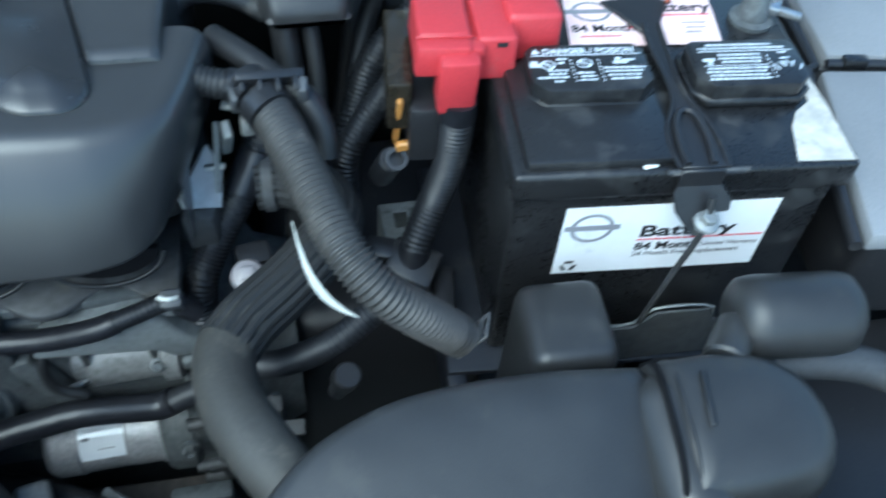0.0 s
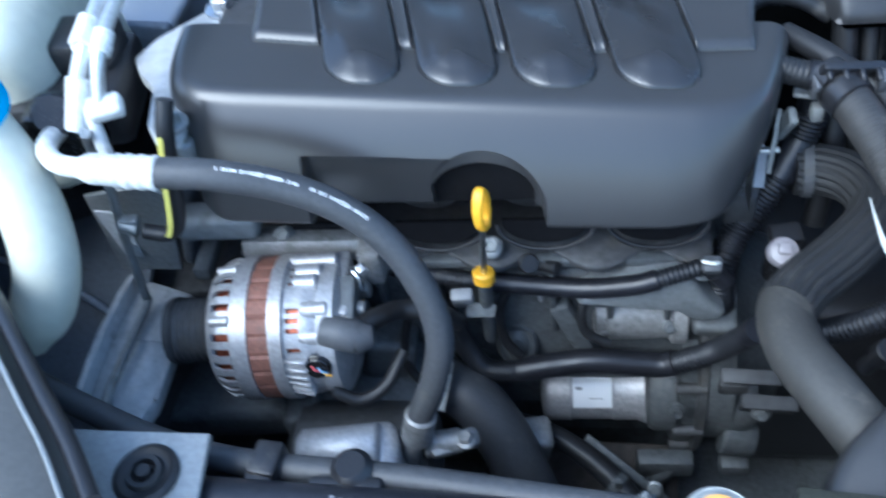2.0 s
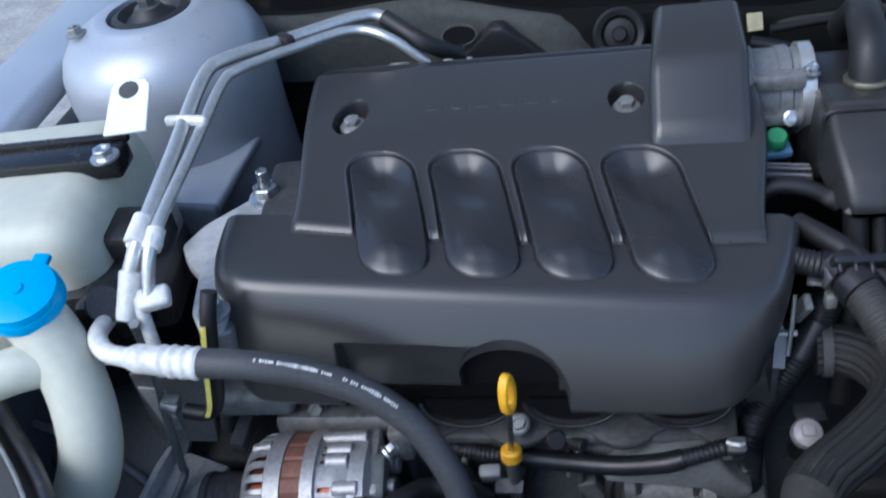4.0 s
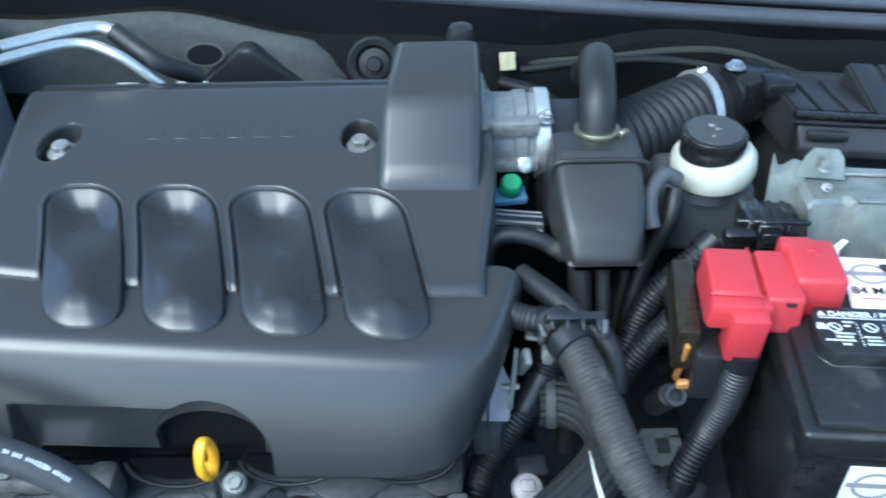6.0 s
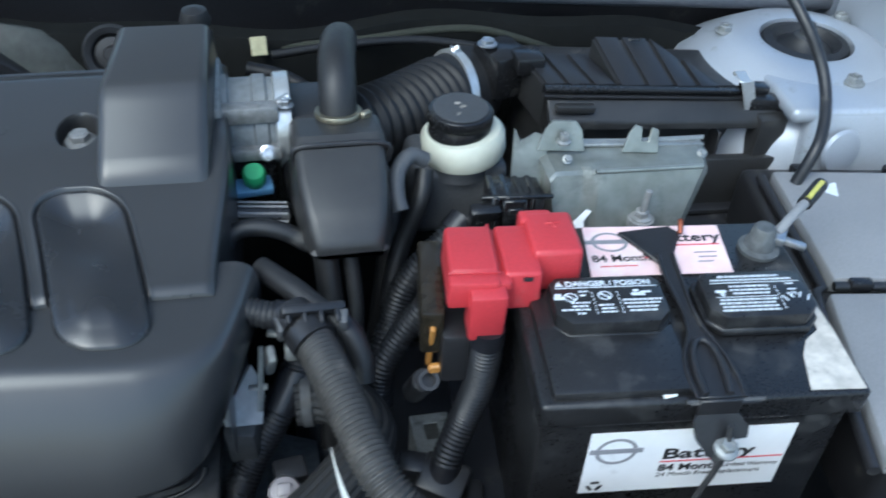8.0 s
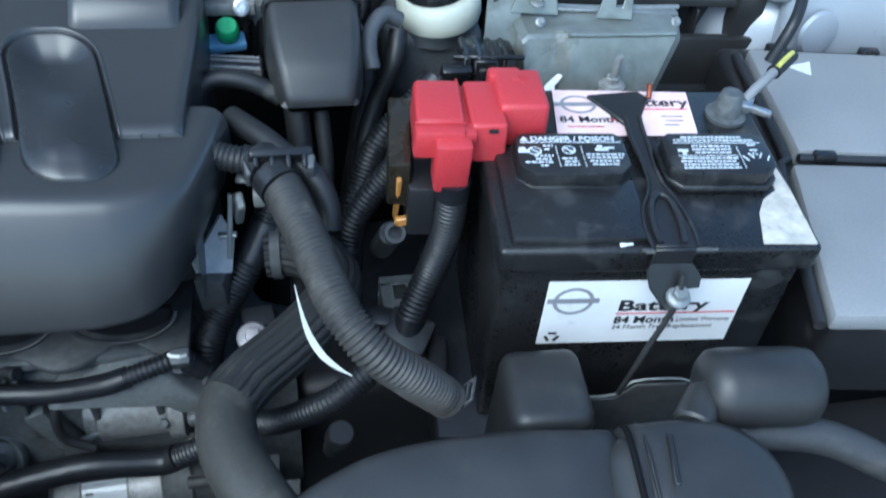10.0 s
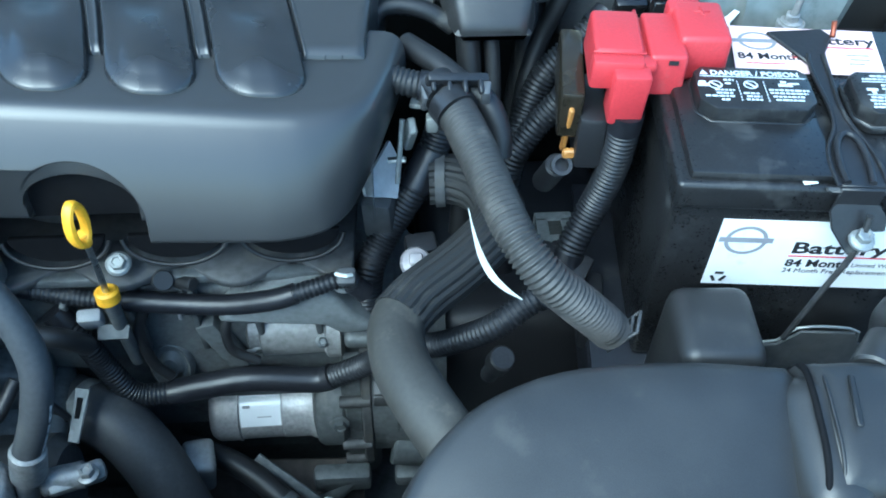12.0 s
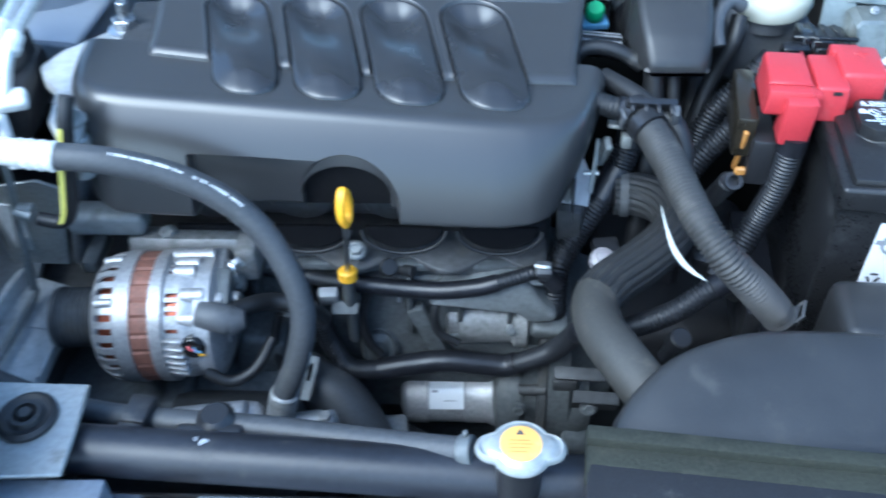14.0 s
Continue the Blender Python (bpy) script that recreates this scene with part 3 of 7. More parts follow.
for bxx, by in ((-0.257, 0.634), (-0.516, 0.634)):
    part("bolt", join(hexa((bxx, by, 0.9075), 0.0082, 0.008), lathe([(0.0135, 0.893), (0.0135, 0.9070), (0.0122, 0.9085)], Matrix.Translation((bxx, by, 0)), 24), lathe([(0.0060, 0.9155), (0.0060, 0.9161), (0.0052, 0.9161)], Matrix.Translation((bxx, by, 0)), 18)), CAST, cover, "dull zinc flange bolt in a recess")
# worn raised badge in place of the maker's name: plain bars
for k in range(6):
    part("badge_bar", block((0.0145, 0.0120, 0.0010), (-0.434 + 0.0232 * k, 0.640, top_z(-0.434 + 0.0232 * k, 0.640) - 0.0002), 0.0003, 1), COVER, cover, "moulded raised badge bar")
# scuffed plastic tabs along the rear edge
for x0, w in ((-0.487, 0.022), (-0.435, 0.010), (-0.412, 0.006)):
    part("rear_clip", block((w, 0.0022, 0.0012), (x0, 0.744, 0.9113), 0.0005, 1), STAMP, cover, "scuffed bare patch on the rear edge")

# ---- dipstick ----
dip = thing("oil_dipstick", (-0.367, 0.405, 0.60), "oil dipstick with a yellow ring handle in its tube", "dipstick")
ring = bmesh.new()
loops = []
for k in range(28):
    a = 2 * math.pi * k / 28
    c = Vector((-0.359 + 0.0022 * math.sin(a), 0.374 + 0.0085 * math.sin(a), 0.815 + 0.0185 * math.cos(a)))
    out = Vector((0.12 * math.sin(a), 0.5 * math.sin(a), math.cos(a))).normalized()
    sidew = Vector((1, -0.3, 0)).normalized()
    loops.append([ring.verts.new(c + out * (0.0034 * math.cos(b)) + sidew * (0.0044 * math.sin(b))) for b in [2 * math.pi * m / 8 for m in range(8)]])
for k in range(28):
    a, b = loops[k], loops[(k + 1) % 28]
    for m in range(8):
        ring.faces.new((a[m], a[(m + 1) % 8], b[(m + 1) % 8], b[m]))
part("handle", join(ring, rod((-0.360, 0.378, 0.802), (-0.361, 0.381, 0.788), 0.0045, 10)), YELLOW, dip, "worn yellow plastic ring handle")
part("stem", tube([(-0.361, 0.380, 0.800), (-0.364, 0.388, 0.755), (-0.368, 0.395, 0.712)], 0.0026, 10, 0.01), STEEL, dip, "thin steel stem")
part("collar", lathe([(0.006, -0.006), (0.0095, -0.005), (0.0095, 0.004), (0.0075, 0.006), (0.004, 0.006)], pose(-0.368, 0.395, 0.712, -8, 0, 0), 20), YELLOW, dip, "yellow plastic collar")
part("guide_tube", tube([(-0.368, 0.396, 0.708), (-0.370, 0.402, 0.660), (-0.372, 0.412, 0.60)], 0.0062, 12, 0.01), GRIME, dip)
part("bracket", slab([(-0.004, -0.008), (0.022, -0.008), (0.024, 0.004), (-0.002, 0.006)], 0, 0.002, 0.0006, 1, pose(-0.385, 0.397, 0.664, 50, 0, 0)), GRIME, dip)

# ---- battery ----
BA = pose(0.05, 0.35, 0.86, 0, 0, -5.3)


def bplace(bm):
    bm.transform(BA)
    return bm


batt = thing("car_battery", BA @ Vector((0.116, 0.09, -0.205)), "black car battery with a white front label in the engine bay", "battery")
part("case", bplace(block((0.222, 0.178, 0.19), (0.116, 0.096, -0.110), 0.005, 3)), BATT, batt)
lidb = join(block((0.232, 0.188, 0.024), (0.116, 0.094, -0.012), 0.004, 3), block((0.10, 0.10, 0.010), (0.058, 0.055, 0.002), 0.004, 2))
part("lid", bplace(lidb), BATT, batt)
for k, (x0, x1) in enumerate(((0.0215, 0.1045), (0.1345, 0.2155))):
    c, w = (x0 + x1) / 2, x1 - x0
    o = [(-w / 2 + 0.010, -0.022), (w / 2 - 0.010, -0.022), (w / 2, -0.012), (w / 2, 0.020), (w / 2 - 0.006, 0.026), (-w / 2 + 0.006, 0.026), (-w / 2, 0.020), (-w / 2, -0.012)]
    vent = part("vent_cap", bplace(slab(o, 0.0, 0.017, 0.002, 2, pose(c, 0.0805, 0.0015, 0, 0, 0))), BATT, batt, "raised black vent cap with white print")
    part("rim", bplace(slab([(x * 1.07, y * 1.12) for x, y in o], -0.001, 0.006, 0.0015, 1, pose(c, 0.0805, 0.0015, 0, 0, 0))), BATT, vent)


def flat_text(words, size, at, material, parent, name="lettering", bold=0.0, turn=(0, 0, 0), base=None, wide=1.0):
    """Words in the built-in font as a thin mesh on a surface; at: lower left corner."""
    cu = bpy.data.curves.new("words", "FONT")
    cu.body, cu.size, cu.extrude, cu.offset, cu.resolution_u = words, size, 0.0001, bold, 3
    tmp = bpy.data.objects.new("words", cu)
    me = bpy.data.meshes.new_from_object(tmp)
    bpy.data.objects.remove(tmp)
    bm = bmesh.new()
    bm.from_mesh(me)
    bpy.data.meshes.remove(me)
    bm.transform(Matrix.Diagonal((wide, 1, 1, 1)))
    bm.transform((base or Matrix()) @ pose(*at, *turn))
    return part(name, bm, material, parent)


def bars(cells, at, material, parent, base=None, turn=(0, 0, 0), name="print_bar", thick=0.0002):
    """Print too small to read: one mesh of plain bars, cells of (x, y, width, height)."""
    bm = bmesh.new()
    for x, y, w, h in cells:
        bmesh.ops.create_cube(bm, size=1, matrix=Matrix.Translation((x + w / 2, y + h / 2, 0)) @ Matrix.Diagonal((w, h, thick * 2, 1)))
    bm.transform((base or Matrix()) @ pose(*at, *turn))
    return part(name, bm, material, parent)


def ring_mark(r1, r2, at, material, parent, base, turn, name="emblem", squash=0.95):
    bm = bmesh.new()
    n = 36
    a = [bm.verts.new((r1 * math.cos(2 * math.pi * k / n), squash * r1 * math.sin(2 * math.pi * k / n), 0)) for k in range(n)]
    b = [bm.verts.new((r2 * math.cos(2 * math.pi * k / n), squash * r2 * math.sin(2 * math.pi * k / n), 0)) for k in range(n)]
    for k in range(n):
        bm.faces.new((a[k], a[(k + 1) % n], b[(k + 1) % n], b[k]))
    bm.transform(base @ pose(*at, *turn))
    return part(name, bm, material, parent)


# front label, upright on the case front
FL = BA @ pose(0.0410, 0.0060, -0.1075, 90, 0, 0)
fl = part("front_label", slab([(0, 0), (0.151, 0), (0.151, 0.070), (0, 0.070)], 0, 0.0006, 0, 1, FL), LABEL, batt, "white front label with black and red print")
ring_mark(0.0155, 0.0125, (0.021, 0.049, 0.0009), GREYINK, fl, FL, (0, 0, 0), "emblem")
bars([(0.0015, 0.047, 0.039, 0.0050)], (0, 0, 0.0009), GREYINK, fl, FL, name="emblem_bar")
flat_text("Battery", 0.0165, (0.056, 0.0375, 0.0009), INK, fl, bold=0.0004, base=FL, wide=1.42)
bars([(0.056, 0.0335, 0.093, 0.0011)], (0, 0, 0.0009), REDINK, fl, FL, name="red_rule")
flat_text("84 Month", 0.0108, (0.056, 0.0230, 0.0009), INK, fl, bold=0.0003, base=FL, wide=1.12)
flat_text("Limited Warranty", 0.0062, (0.105, 0.0240, 0.0009), INK, fl, base=FL, wide=0.95)
flat_text("24 Month Free Replacement", 0.0068, (0.056, 0.0160, 0.0009), INK, fl, base=FL, wide=1.02)
for k in range(3):
    a = math.radians(90 + 120 * k)
    bars([(-0.0032, -0.0012, 0.0064, 0.0024)], (0.011 + 0.0042 * math.cos(a), 0.0085 + 0.0042 * math.sin(a), 0.0009), INK, fl, FL, (0, 0, math.degrees(a) + 90), "recycling_mark")
# lid label: red glare on white, painted as a pink tint
TL = BA @ pose(0.062, 0.124, 0.0012, 0, 0, 0)
tl = part("lid_label", slab([(0, 0), (0.114, 0), (0.120, 0.058), (0.006, 0.060)], 0, 0.0005, 0, 1, TL), PINK, batt, "white label tinted pink for red glare")
ring_mark(0.0150, 0.0122, (0.024, 0.040, 0.0008), GREYINK, tl, TL, (0, 0, 0), "emblem", 0.8)
bars([(0.004, 0.038, 0.040, 0.0045)], (0, 0, 0.0008), GREYINK, tl, TL, name="emblem_bar")
flat_text("84 Month", 0.011, (0.005, 0.0165, 0.0008), INK, tl, bold=0.0002, base=TL, wide=1.1)
flat_text("Battery", 0.0145, (0.061, 0.0385, 0.0008), INK, tl, bold=0.0003, base=TL, wide=1.3)
bars([(0.062, 0.0335, 0.052, 0.0011)], (0, 0, 0.0008), REDINK, tl, TL, name="red_rule")
bars([(0.090 + 0.002 * (k % 2), 0.024 - 0.0055 * k, 0.018 - 0.003 * k, 0.0011) for k in range(3)], (0, 0, 0.0008), GREYINK, tl, TL)
bars([(0.047, 0.0195, 0.018, 0.0007), (0.010, 0.0105, 0.030, 0.0008)], (0, 0, 0.0008), REDINK, tl, TL)
# print on the vent caps
V1 = BA @ pose(0.0222, 0.0608, 0.0188, 0, 0, 0)
random.seed(4)
vents = [o for o in batt.children if o.name.startswith("vent_cap")]


def tiny_words(x0, x1, rows, height, gap=0.0009):
    """Unreadable lines of print as runs of short bars."""
    out = []
    for y in rows:
        x = x0 + random.uniform(0, 0.002)
        end = x1 - random.uniform(0, 0.003)
        while x < end:
            w = min(random.uniform(0.0014, 0.0045), end - x)
            out.append((x, y, w, height))
            x += w + gap
    return out


cells = tiny_words(0.019, 0.027, (0.0285, 0.0245), 0.0016) + tiny_words(0.010, 0.026, (0.0170, 0.0135), 0.0015) + tiny_words(0.003, 0.026, (0.0100,), 0.0015) + tiny_words(0.013, 0.022, (0.0062,), 0.0015)
cells += tiny_words(0.031, 0.045, (0.0140, 0.0105, 0.0070), 0.0015) + tiny_words(0.050, 0.079, (0.0185, 0.0150), 0.0016) + tiny_words(0.051, 0.076, (0.0112, 0.0075), 0.0015)
bars(cells, (0, 0, 0), WHITEINK, vents[0], V1)
for cx, cy in ((0.0125, 0.0235), (0.0380, 0.0245)):
    ring_mark(0.0052, 0.0040, (cx, cy, 0), WHITEINK, vents[0], V1, (0, 0, 0), "forbidden_sign", 0.9)
    bars([(-0.0044, -0.0006, 0.0088, 0.0012)], (cx, cy, 0), WHITEINK, vents[0], V1, (0, 0, -42), "forbidden_bar")
for cell in ((0.000, 0.0215, 0.0075, 0.0030), (0.001, 0.0250, 0.0050, 0.0024), (0.058, 0.0235, 0.0100, 0.0030), (0.060, 0.0275, 0.0040, 0.0022), (0.065, 0.0262, 0.0080, 0.0016)):
    bars([cell], (0, 0, 0), WHITEINK, vents[0], V1, name="pictogram")
flat_text("DANGER / POISON", 0.0074, (0.011, 0.0350, 0), WHITEINK, vents[0], bold=0.00022, base=V1, wide=1.02)
tri = bmesh.new()
tri.faces.new([tri.verts.new(p) for p in ((0, 0, 0), (0.0065, 0, 0), (0.00325, 0.0056, 0))])
tri.transform(V1 @ pose(0.003, 0.0350, 0))
part("warning_mark", tri, WHITEINK, vents[0])
bars([(0.003, 0.0330, 0.076, 0.0006)] + [(x, 0.006 + 0.0034 * k, 0.0006, 0.0020) for x in (0.0285, 0.0475) for k in range(7)], (0, 0, 0), WHITEINK, vents[0], V1, name="print_rule")
V2 = BA @ pose(0.1362, 0.0608, 0.0188, 0, 0, 0)
cells = tiny_words(0.012, 0.062, (0.0385,), 0.0018) + tiny_words(0.006, 0.070, (0.0350,), 0.0016) + tiny_words(0.018, 0.050, (0.0280, 0.0242, 0.0205), 0.0017) + tiny_words(0.006, 0.052, (0.0140, 0.0104, 0.0068, 0.0032), 0.0017)
bars(cells, (0, 0, 0), WHITEINK, vents[1], V2)
bars([(0.006, 0.0325, 0.068, 0.0006), (0.006, 0.0175, 0.046, 0.0005)] + [(0.0535, 0.004 + 0.0036 * k, 0.0006, 0.0022) for k in range(7)], (0, 0, 0), WHITEINK, vents[1], V2, name="print_rule")
for cell in ((0.007, 0.0225, 0.008, 0.0026), (0.010, 0.0190, 0.0030, 0.0034)):
    bars([cell], (0, 0, 0), WHITEINK, vents[1], V2, name="pictogram")
for k in range(3):
    a = math.radians(90 + 120 * k)
    for d in (-0.0030, 0.0030):
        bars([(-0.0032, d - 0.0006, 0.0064, 0.0012)], (0.066 + 0.0072 * math.cos(a), 0.020 + 0.0072 * math.sin(a), 0), WHITEINK, vents[1], V2, (0, 0, math.degrees(a) + 90), "recycling_mark")
flat_text("Pb", 0.005, (0.0634, 0.0180, 0), WHITEINK, vents[1], base=V2)
# bare terminal with its clamp
part("terminal", bplace(lathe([(0.0165, 0), (0.0165, 0.003), (0.012, 0.005), (0.012, 0.008), (0.0105, 0.010), (0.009, 0.022), (0.0075, 0.0235)], pose(0.207, 0.152, 0.0), 24)), GRIME, batt, "dull lead terminal post")

# thin pale patch along the lid's right front corner
part("corner_patch", bplace(slab([(0.188, 0.004), (0.228, 0.003), (0.229, 0.060), (0.225, 0.110), (0.219, 0.112), (0.217, 0.060), (0.204, 0.050), (0.196, 0.036), (0.192, 0.020)], 0.0002, 0.0007, 0, 1)), PALE_MARK, batt, "pale patch on the lid's corner")

# ---- battery clamp and hold-down ----
neg = thing("battery_terminal_clamp", BA @ Vector((0.22, 0.16, 0.0)), "corroded cable clamp beside the battery post", "cable clamp")
part("clamp", bplace(join(block((0.010, 0.020, 0.008), (0.224, 0.156, 0.010), 0.002, 2, (0, 0, -30)), block((0.020, 0.006, 0.006), (0.232, 0.147, 0.009), 0.0015, 2, (0, 0, -35)))), STEEL, neg)
part("cable", tube([(0.286, 0.486, 0.872), (0.296, 0.492, 0.879), (0.312, 0.502, 0.884), (0.328, 0.514, 0.886)], 0.0042, 10), LID, neg, "grey cable end")
part("boot", tube([(0.316, 0.505, 0.8845), (0.330, 0.516, 0.886), (0.342, 0.526, 0.886)], 0.0062, 12), RUBBER, neg)
part("sleeve", tube([(0.3175, 0.5045, 0.8905), (0.330, 0.5145, 0.8920), (0.339, 0.522, 0.8915)], 0.0022, 8), YELLOW_TAPE, neg, "dirty yellow sleeve")

hold = thing("battery_hold_down", BA @ Vector((0.118, 0.09, 0.0)), "black steel battery hold-down strap with a threaded rod", "hold-down")
SL = [(0.1195, 0.1420), (0.1175, 0.130), (0.1172, 0.112), (0.1188, 0.081), (0.1176, 0.062), (0.1140, 0.0500), (0.1060, 0.0330), (0.1032, 0.0136), (0.1050, -0.0030)]
SR = [(0.1310, 0.1420), (0.1298, 0.130), (0.1290, 0.112), (0.1272, 0.081), (0.1286, 0.062), (0.1318, 0.0500), (0.1362, 0.0300), (0.1374, 0.0117), (0.1368, -0.0030)]
part("strap", bplace(slab(curve2(SL, 0.004) + curve2(SR, 0.004)[::-1], 0.0030, 0.0062, 0.0008, 1)), STRAP, hold, "worn black strap with raised edges")
for edge_line in (SL, SR):
    part("rim", bplace(tube([(x, y, 0.0066 if y > 0 else 0.0052) for x, y in edge_line], 0.0017, 10, 0.003)), STRAP, hold)
part("rib", bplace(tube([(0.1100, -0.001, 0.0072), (0.1092, 0.016, 0.0082), (0.1120, 0.0350, 0.0086), (0.1190, 0.0470, 0.0086), (0.1252, 0.0460, 0.0086), (0.1288, 0.0370, 0.0086), (0.1292, 0.018, 0.0082), (0.1270, -0.001, 0.0072)], 0.0024, 10, 0.003)), STRAP, hold)
part("front_fold", bplace(join(block((0.030, 0.003, 0.020), (0.1200, -0.0048, -0.0040), 0.001, 1), block((0.050, 0.006, 0.004), (0.1240, -0.0030, 0.0018), 0.0012, 1))), STRAP, hold)
part("cross_pin", bplace(tube([(0.097, -0.0035, 0.0030), (0.151, -0.0035, 0.0030)], 0.0018, 10)), DARK, hold, "worn cross pin")
ear_plate = slab([(-0.024, 0.010), (-0.020, 0.017), (0.016, 0.017), (0.025, 0.004), (0.024, -0.006), (0.012, -0.007), (0.006, -0.024), (-0.004, -0.027), (-0.011, -0.018), (-0.020, -0.006)], -0.0015, 0.0015, 0.0008, 1, pose(0.1225, -0.0115, -0.0200, 62, 0, 0) @ Matrix.Diagonal((0.82, 0.82, 1, 1)))
part("rod_ear", bplace(ear_plate), STRAP, hold, "black folded ear at the strap's end")
part("washer", bplace(lathe([(0.0085, 0), (0.0090, 0.001), (0.0085, 0.0024), (0.006, 0.003)], pose(0.1262, -0.0195, -0.0285, 18, 0, 0), 20)), STAMP, hold)
part("nut", bplace(hexa((0.1262, -0.0195, -0.0268), 0.0056, 0.008, (18, 0, 0))), STAMP, hold)
part("rod", bplace(tube([(0.1262, -0.0160, -0.0080), (0.1262, -0.0200, -0.036), (0.1180, -0.0205, -0.080), (0.1120, -0.0205, -0.115), (0.108, -0.020, -0.140)], 0.0023, 10)), BRACKET, hold, "threaded steel rod")
part("rear_flange", slab([(0.160, 0.514), (0.172, 0.490), (0.182, 0.468), (0.192, 0.474), (0.200, 0.488), (0.211, 0.506), (0.205, 0.516)], 0.8615, 0.8650, 0.001, 1), STRAP, hold, "flat black flange reaching under the control unit")
part("rusty_tip", tube([(0.2100, 0.503, 0.866), (0.2115, 0.5080, 0.870), (0.2110, 0.5100, 0.8755)], 0.0022, 10), COPPER, hold, "rusty bent strap tip")
part("chip", bplace(slab([(0.084, 0.002), (0.094, 0.004), (0.090, 0.016), (0.082, 0.020)], 0.0005, 0.0018, 0.0004, 1)), IVORY, hold, "chipped pale scrap beside the strap")

# ---- red terminal cover ----
redt = thing("terminal_cover", (0.05, 0.47, 0.86), "bright red plastic cover over the battery's positive terminal", "terminal cover")
part("left_box", join(block((0.038, 0.056, 0.034), (0.0262, 0.4775, 0.8775), 0.0035, 3, (0, 0, -6), 0.93), block((0.039, 0.016, 0.024), (0.0222, 0.4475, 0.8805), 0.003, 2, (0, 0, -6), 0.95)), RED, redt)
part("bridge", block((0.012, 0.060, 0.020), (0.0475, 0.4760, 0.8760), 0.002, 2, (0, 0, -6)), RED, redt)
part("middle_box", block((0.029, 0.060, 0.034), (0.0610, 0.4740, 0.8755), 0.0030, 3, (0, 0, -4), 0.94), RED, redt)
part("right_box", join(block((0.040, 0.052, 0.038), (0.0905, 0.4845, 0.8785), 0.0045, 3, (0, 0, -4), 0.95), block((0.026, 0.014, 0.030), (0.0830, 0.5060, 0.8820), 0.003, 2, (0, 0, -4))), RED, redt)
part("ridge", join(block((0.0025, 0.052, 0.004), (0.0415, 0.478, 0.8925), 0.001, 1, (0, 0, -6)), block((0.0025, 0.050, 0.004), (0.0520, 0.477, 0.8905), 0.001, 1, (0, 0, -6))), RED, redt)
part("seam_line", block((0.038, 0.0016, 0.0020), (0.0232, 0.4510, 0.8932), 0.0005, 1, (0, 0, -6)), RED, redt)
part("foot", block((0.026, 0.024, 0.046), (0.0312, 0.4425, 0.8650), 0.003, 2, (4, 0, -4), 1.04), RED, redt)
part("foot_top", block((0.030, 0.014, 0.010), (0.0345, 0.4480, 0.8850), 0.0025, 2, (0, 0, -6)), RED, redt)
part("plus_mark", join(block((0.012, 0.0022, 0.0012), (0.093, 0.494, 0.8977), 0.0004, 1), block((0.0022, 0.012, 0.0012), (0.093, 0.494, 0.8977), 0.0004, 1)), RED, redt)
part("slot", block((0.007, 0.001, 0.003), (0.0615, 0.4440, 0.888), 0, 1, (0, 0, -4)), INK, redt)
redt.location.x += 0.002


# ---- front: intake duct, radiator, cap ----
def lofted(outline, levels, centre, fall=0.0):
    """A closed dome over an outline in plan; levels: (share of the size, height)."""
    bm = bmesh.new()
    rings = [[bm.verts.new((centre[0] + (x - centre[0]) * s, centre[1] + (y - centre[1]) * s, z - fall * max(0.0, 0.236 - centre[1] - (y - centre[1]) * s))) for x, y in outline] for s, z in levels]
    n = len(outline)
    for a, b in zip(rings, rings[1:]):
        for k in range(n):
            bm.faces.new((a[k], a[(k + 1) % n], b[(k + 1) % n], b[k]))
    bm.faces.new(rings[0][::-1])
    bm.faces.new(rings[-1])
    return bm


duct = thing("intake_duct", (0.03, 0.18, 0.66), "large dusty dark grey plastic air intake duct", "intake duct")
edge = curve2([(-0.166, 0.112), (-0.156, 0.148), (-0.142, 0.180), (-0.121, 0.205), (-0.092, 0.226), (-0.048, 0.241), (-0.005, 0.246), (0.050, 0.245), (0.106, 0.238)])
edge += curve2([(0.112, 0.230), (0.112, 0.195), (0.108, 0.158)]) + curve2([(0.100, 0.151), (0.082, 0.150), (0.064, 0.144), (0.055, 0.128), (0.053, 0.112)])
part("body", lofted(edge, [(1.0, 0.70), (1.0, 0.778), (0.995, 0.790), (0.985, 0.800), (0.965, 0.808), (0.93, 0.813), (0.86, 0.816), (0.6, 0.819), (0.3, 0.820)], (-0.03, 0.16), 0.36), DUCT, duct, sharp=70)
bulb = curve2([(0.104, 0.241), (0.150, 0.240), (0.182, 0.232), (0.204, 0.213), (0.212, 0.188), (0.207, 0.164), (0.190, 0.150), (0.150, 0.146), (0.104, 0.148)])
part("elbow", lofted(bulb, [(0.98, 0.70), (1.0, 0.755), (1.0, 0.772), (0.985, 0.787), (0.955, 0.799), (0.91, 0.808), (0.84, 0.8145), (0.72, 0.8185), (0.45, 0.8205), (0.2, 0.821)], (0.146, 0.194), 0.12), DUCT, duct, sharp=70)
part("joint", block((0.046, 0.094, 0.130), (0.114, 0.1945, 0.7465), 0.020, 6, (10, 0, 0)), DUCT, duct, sharp=70)
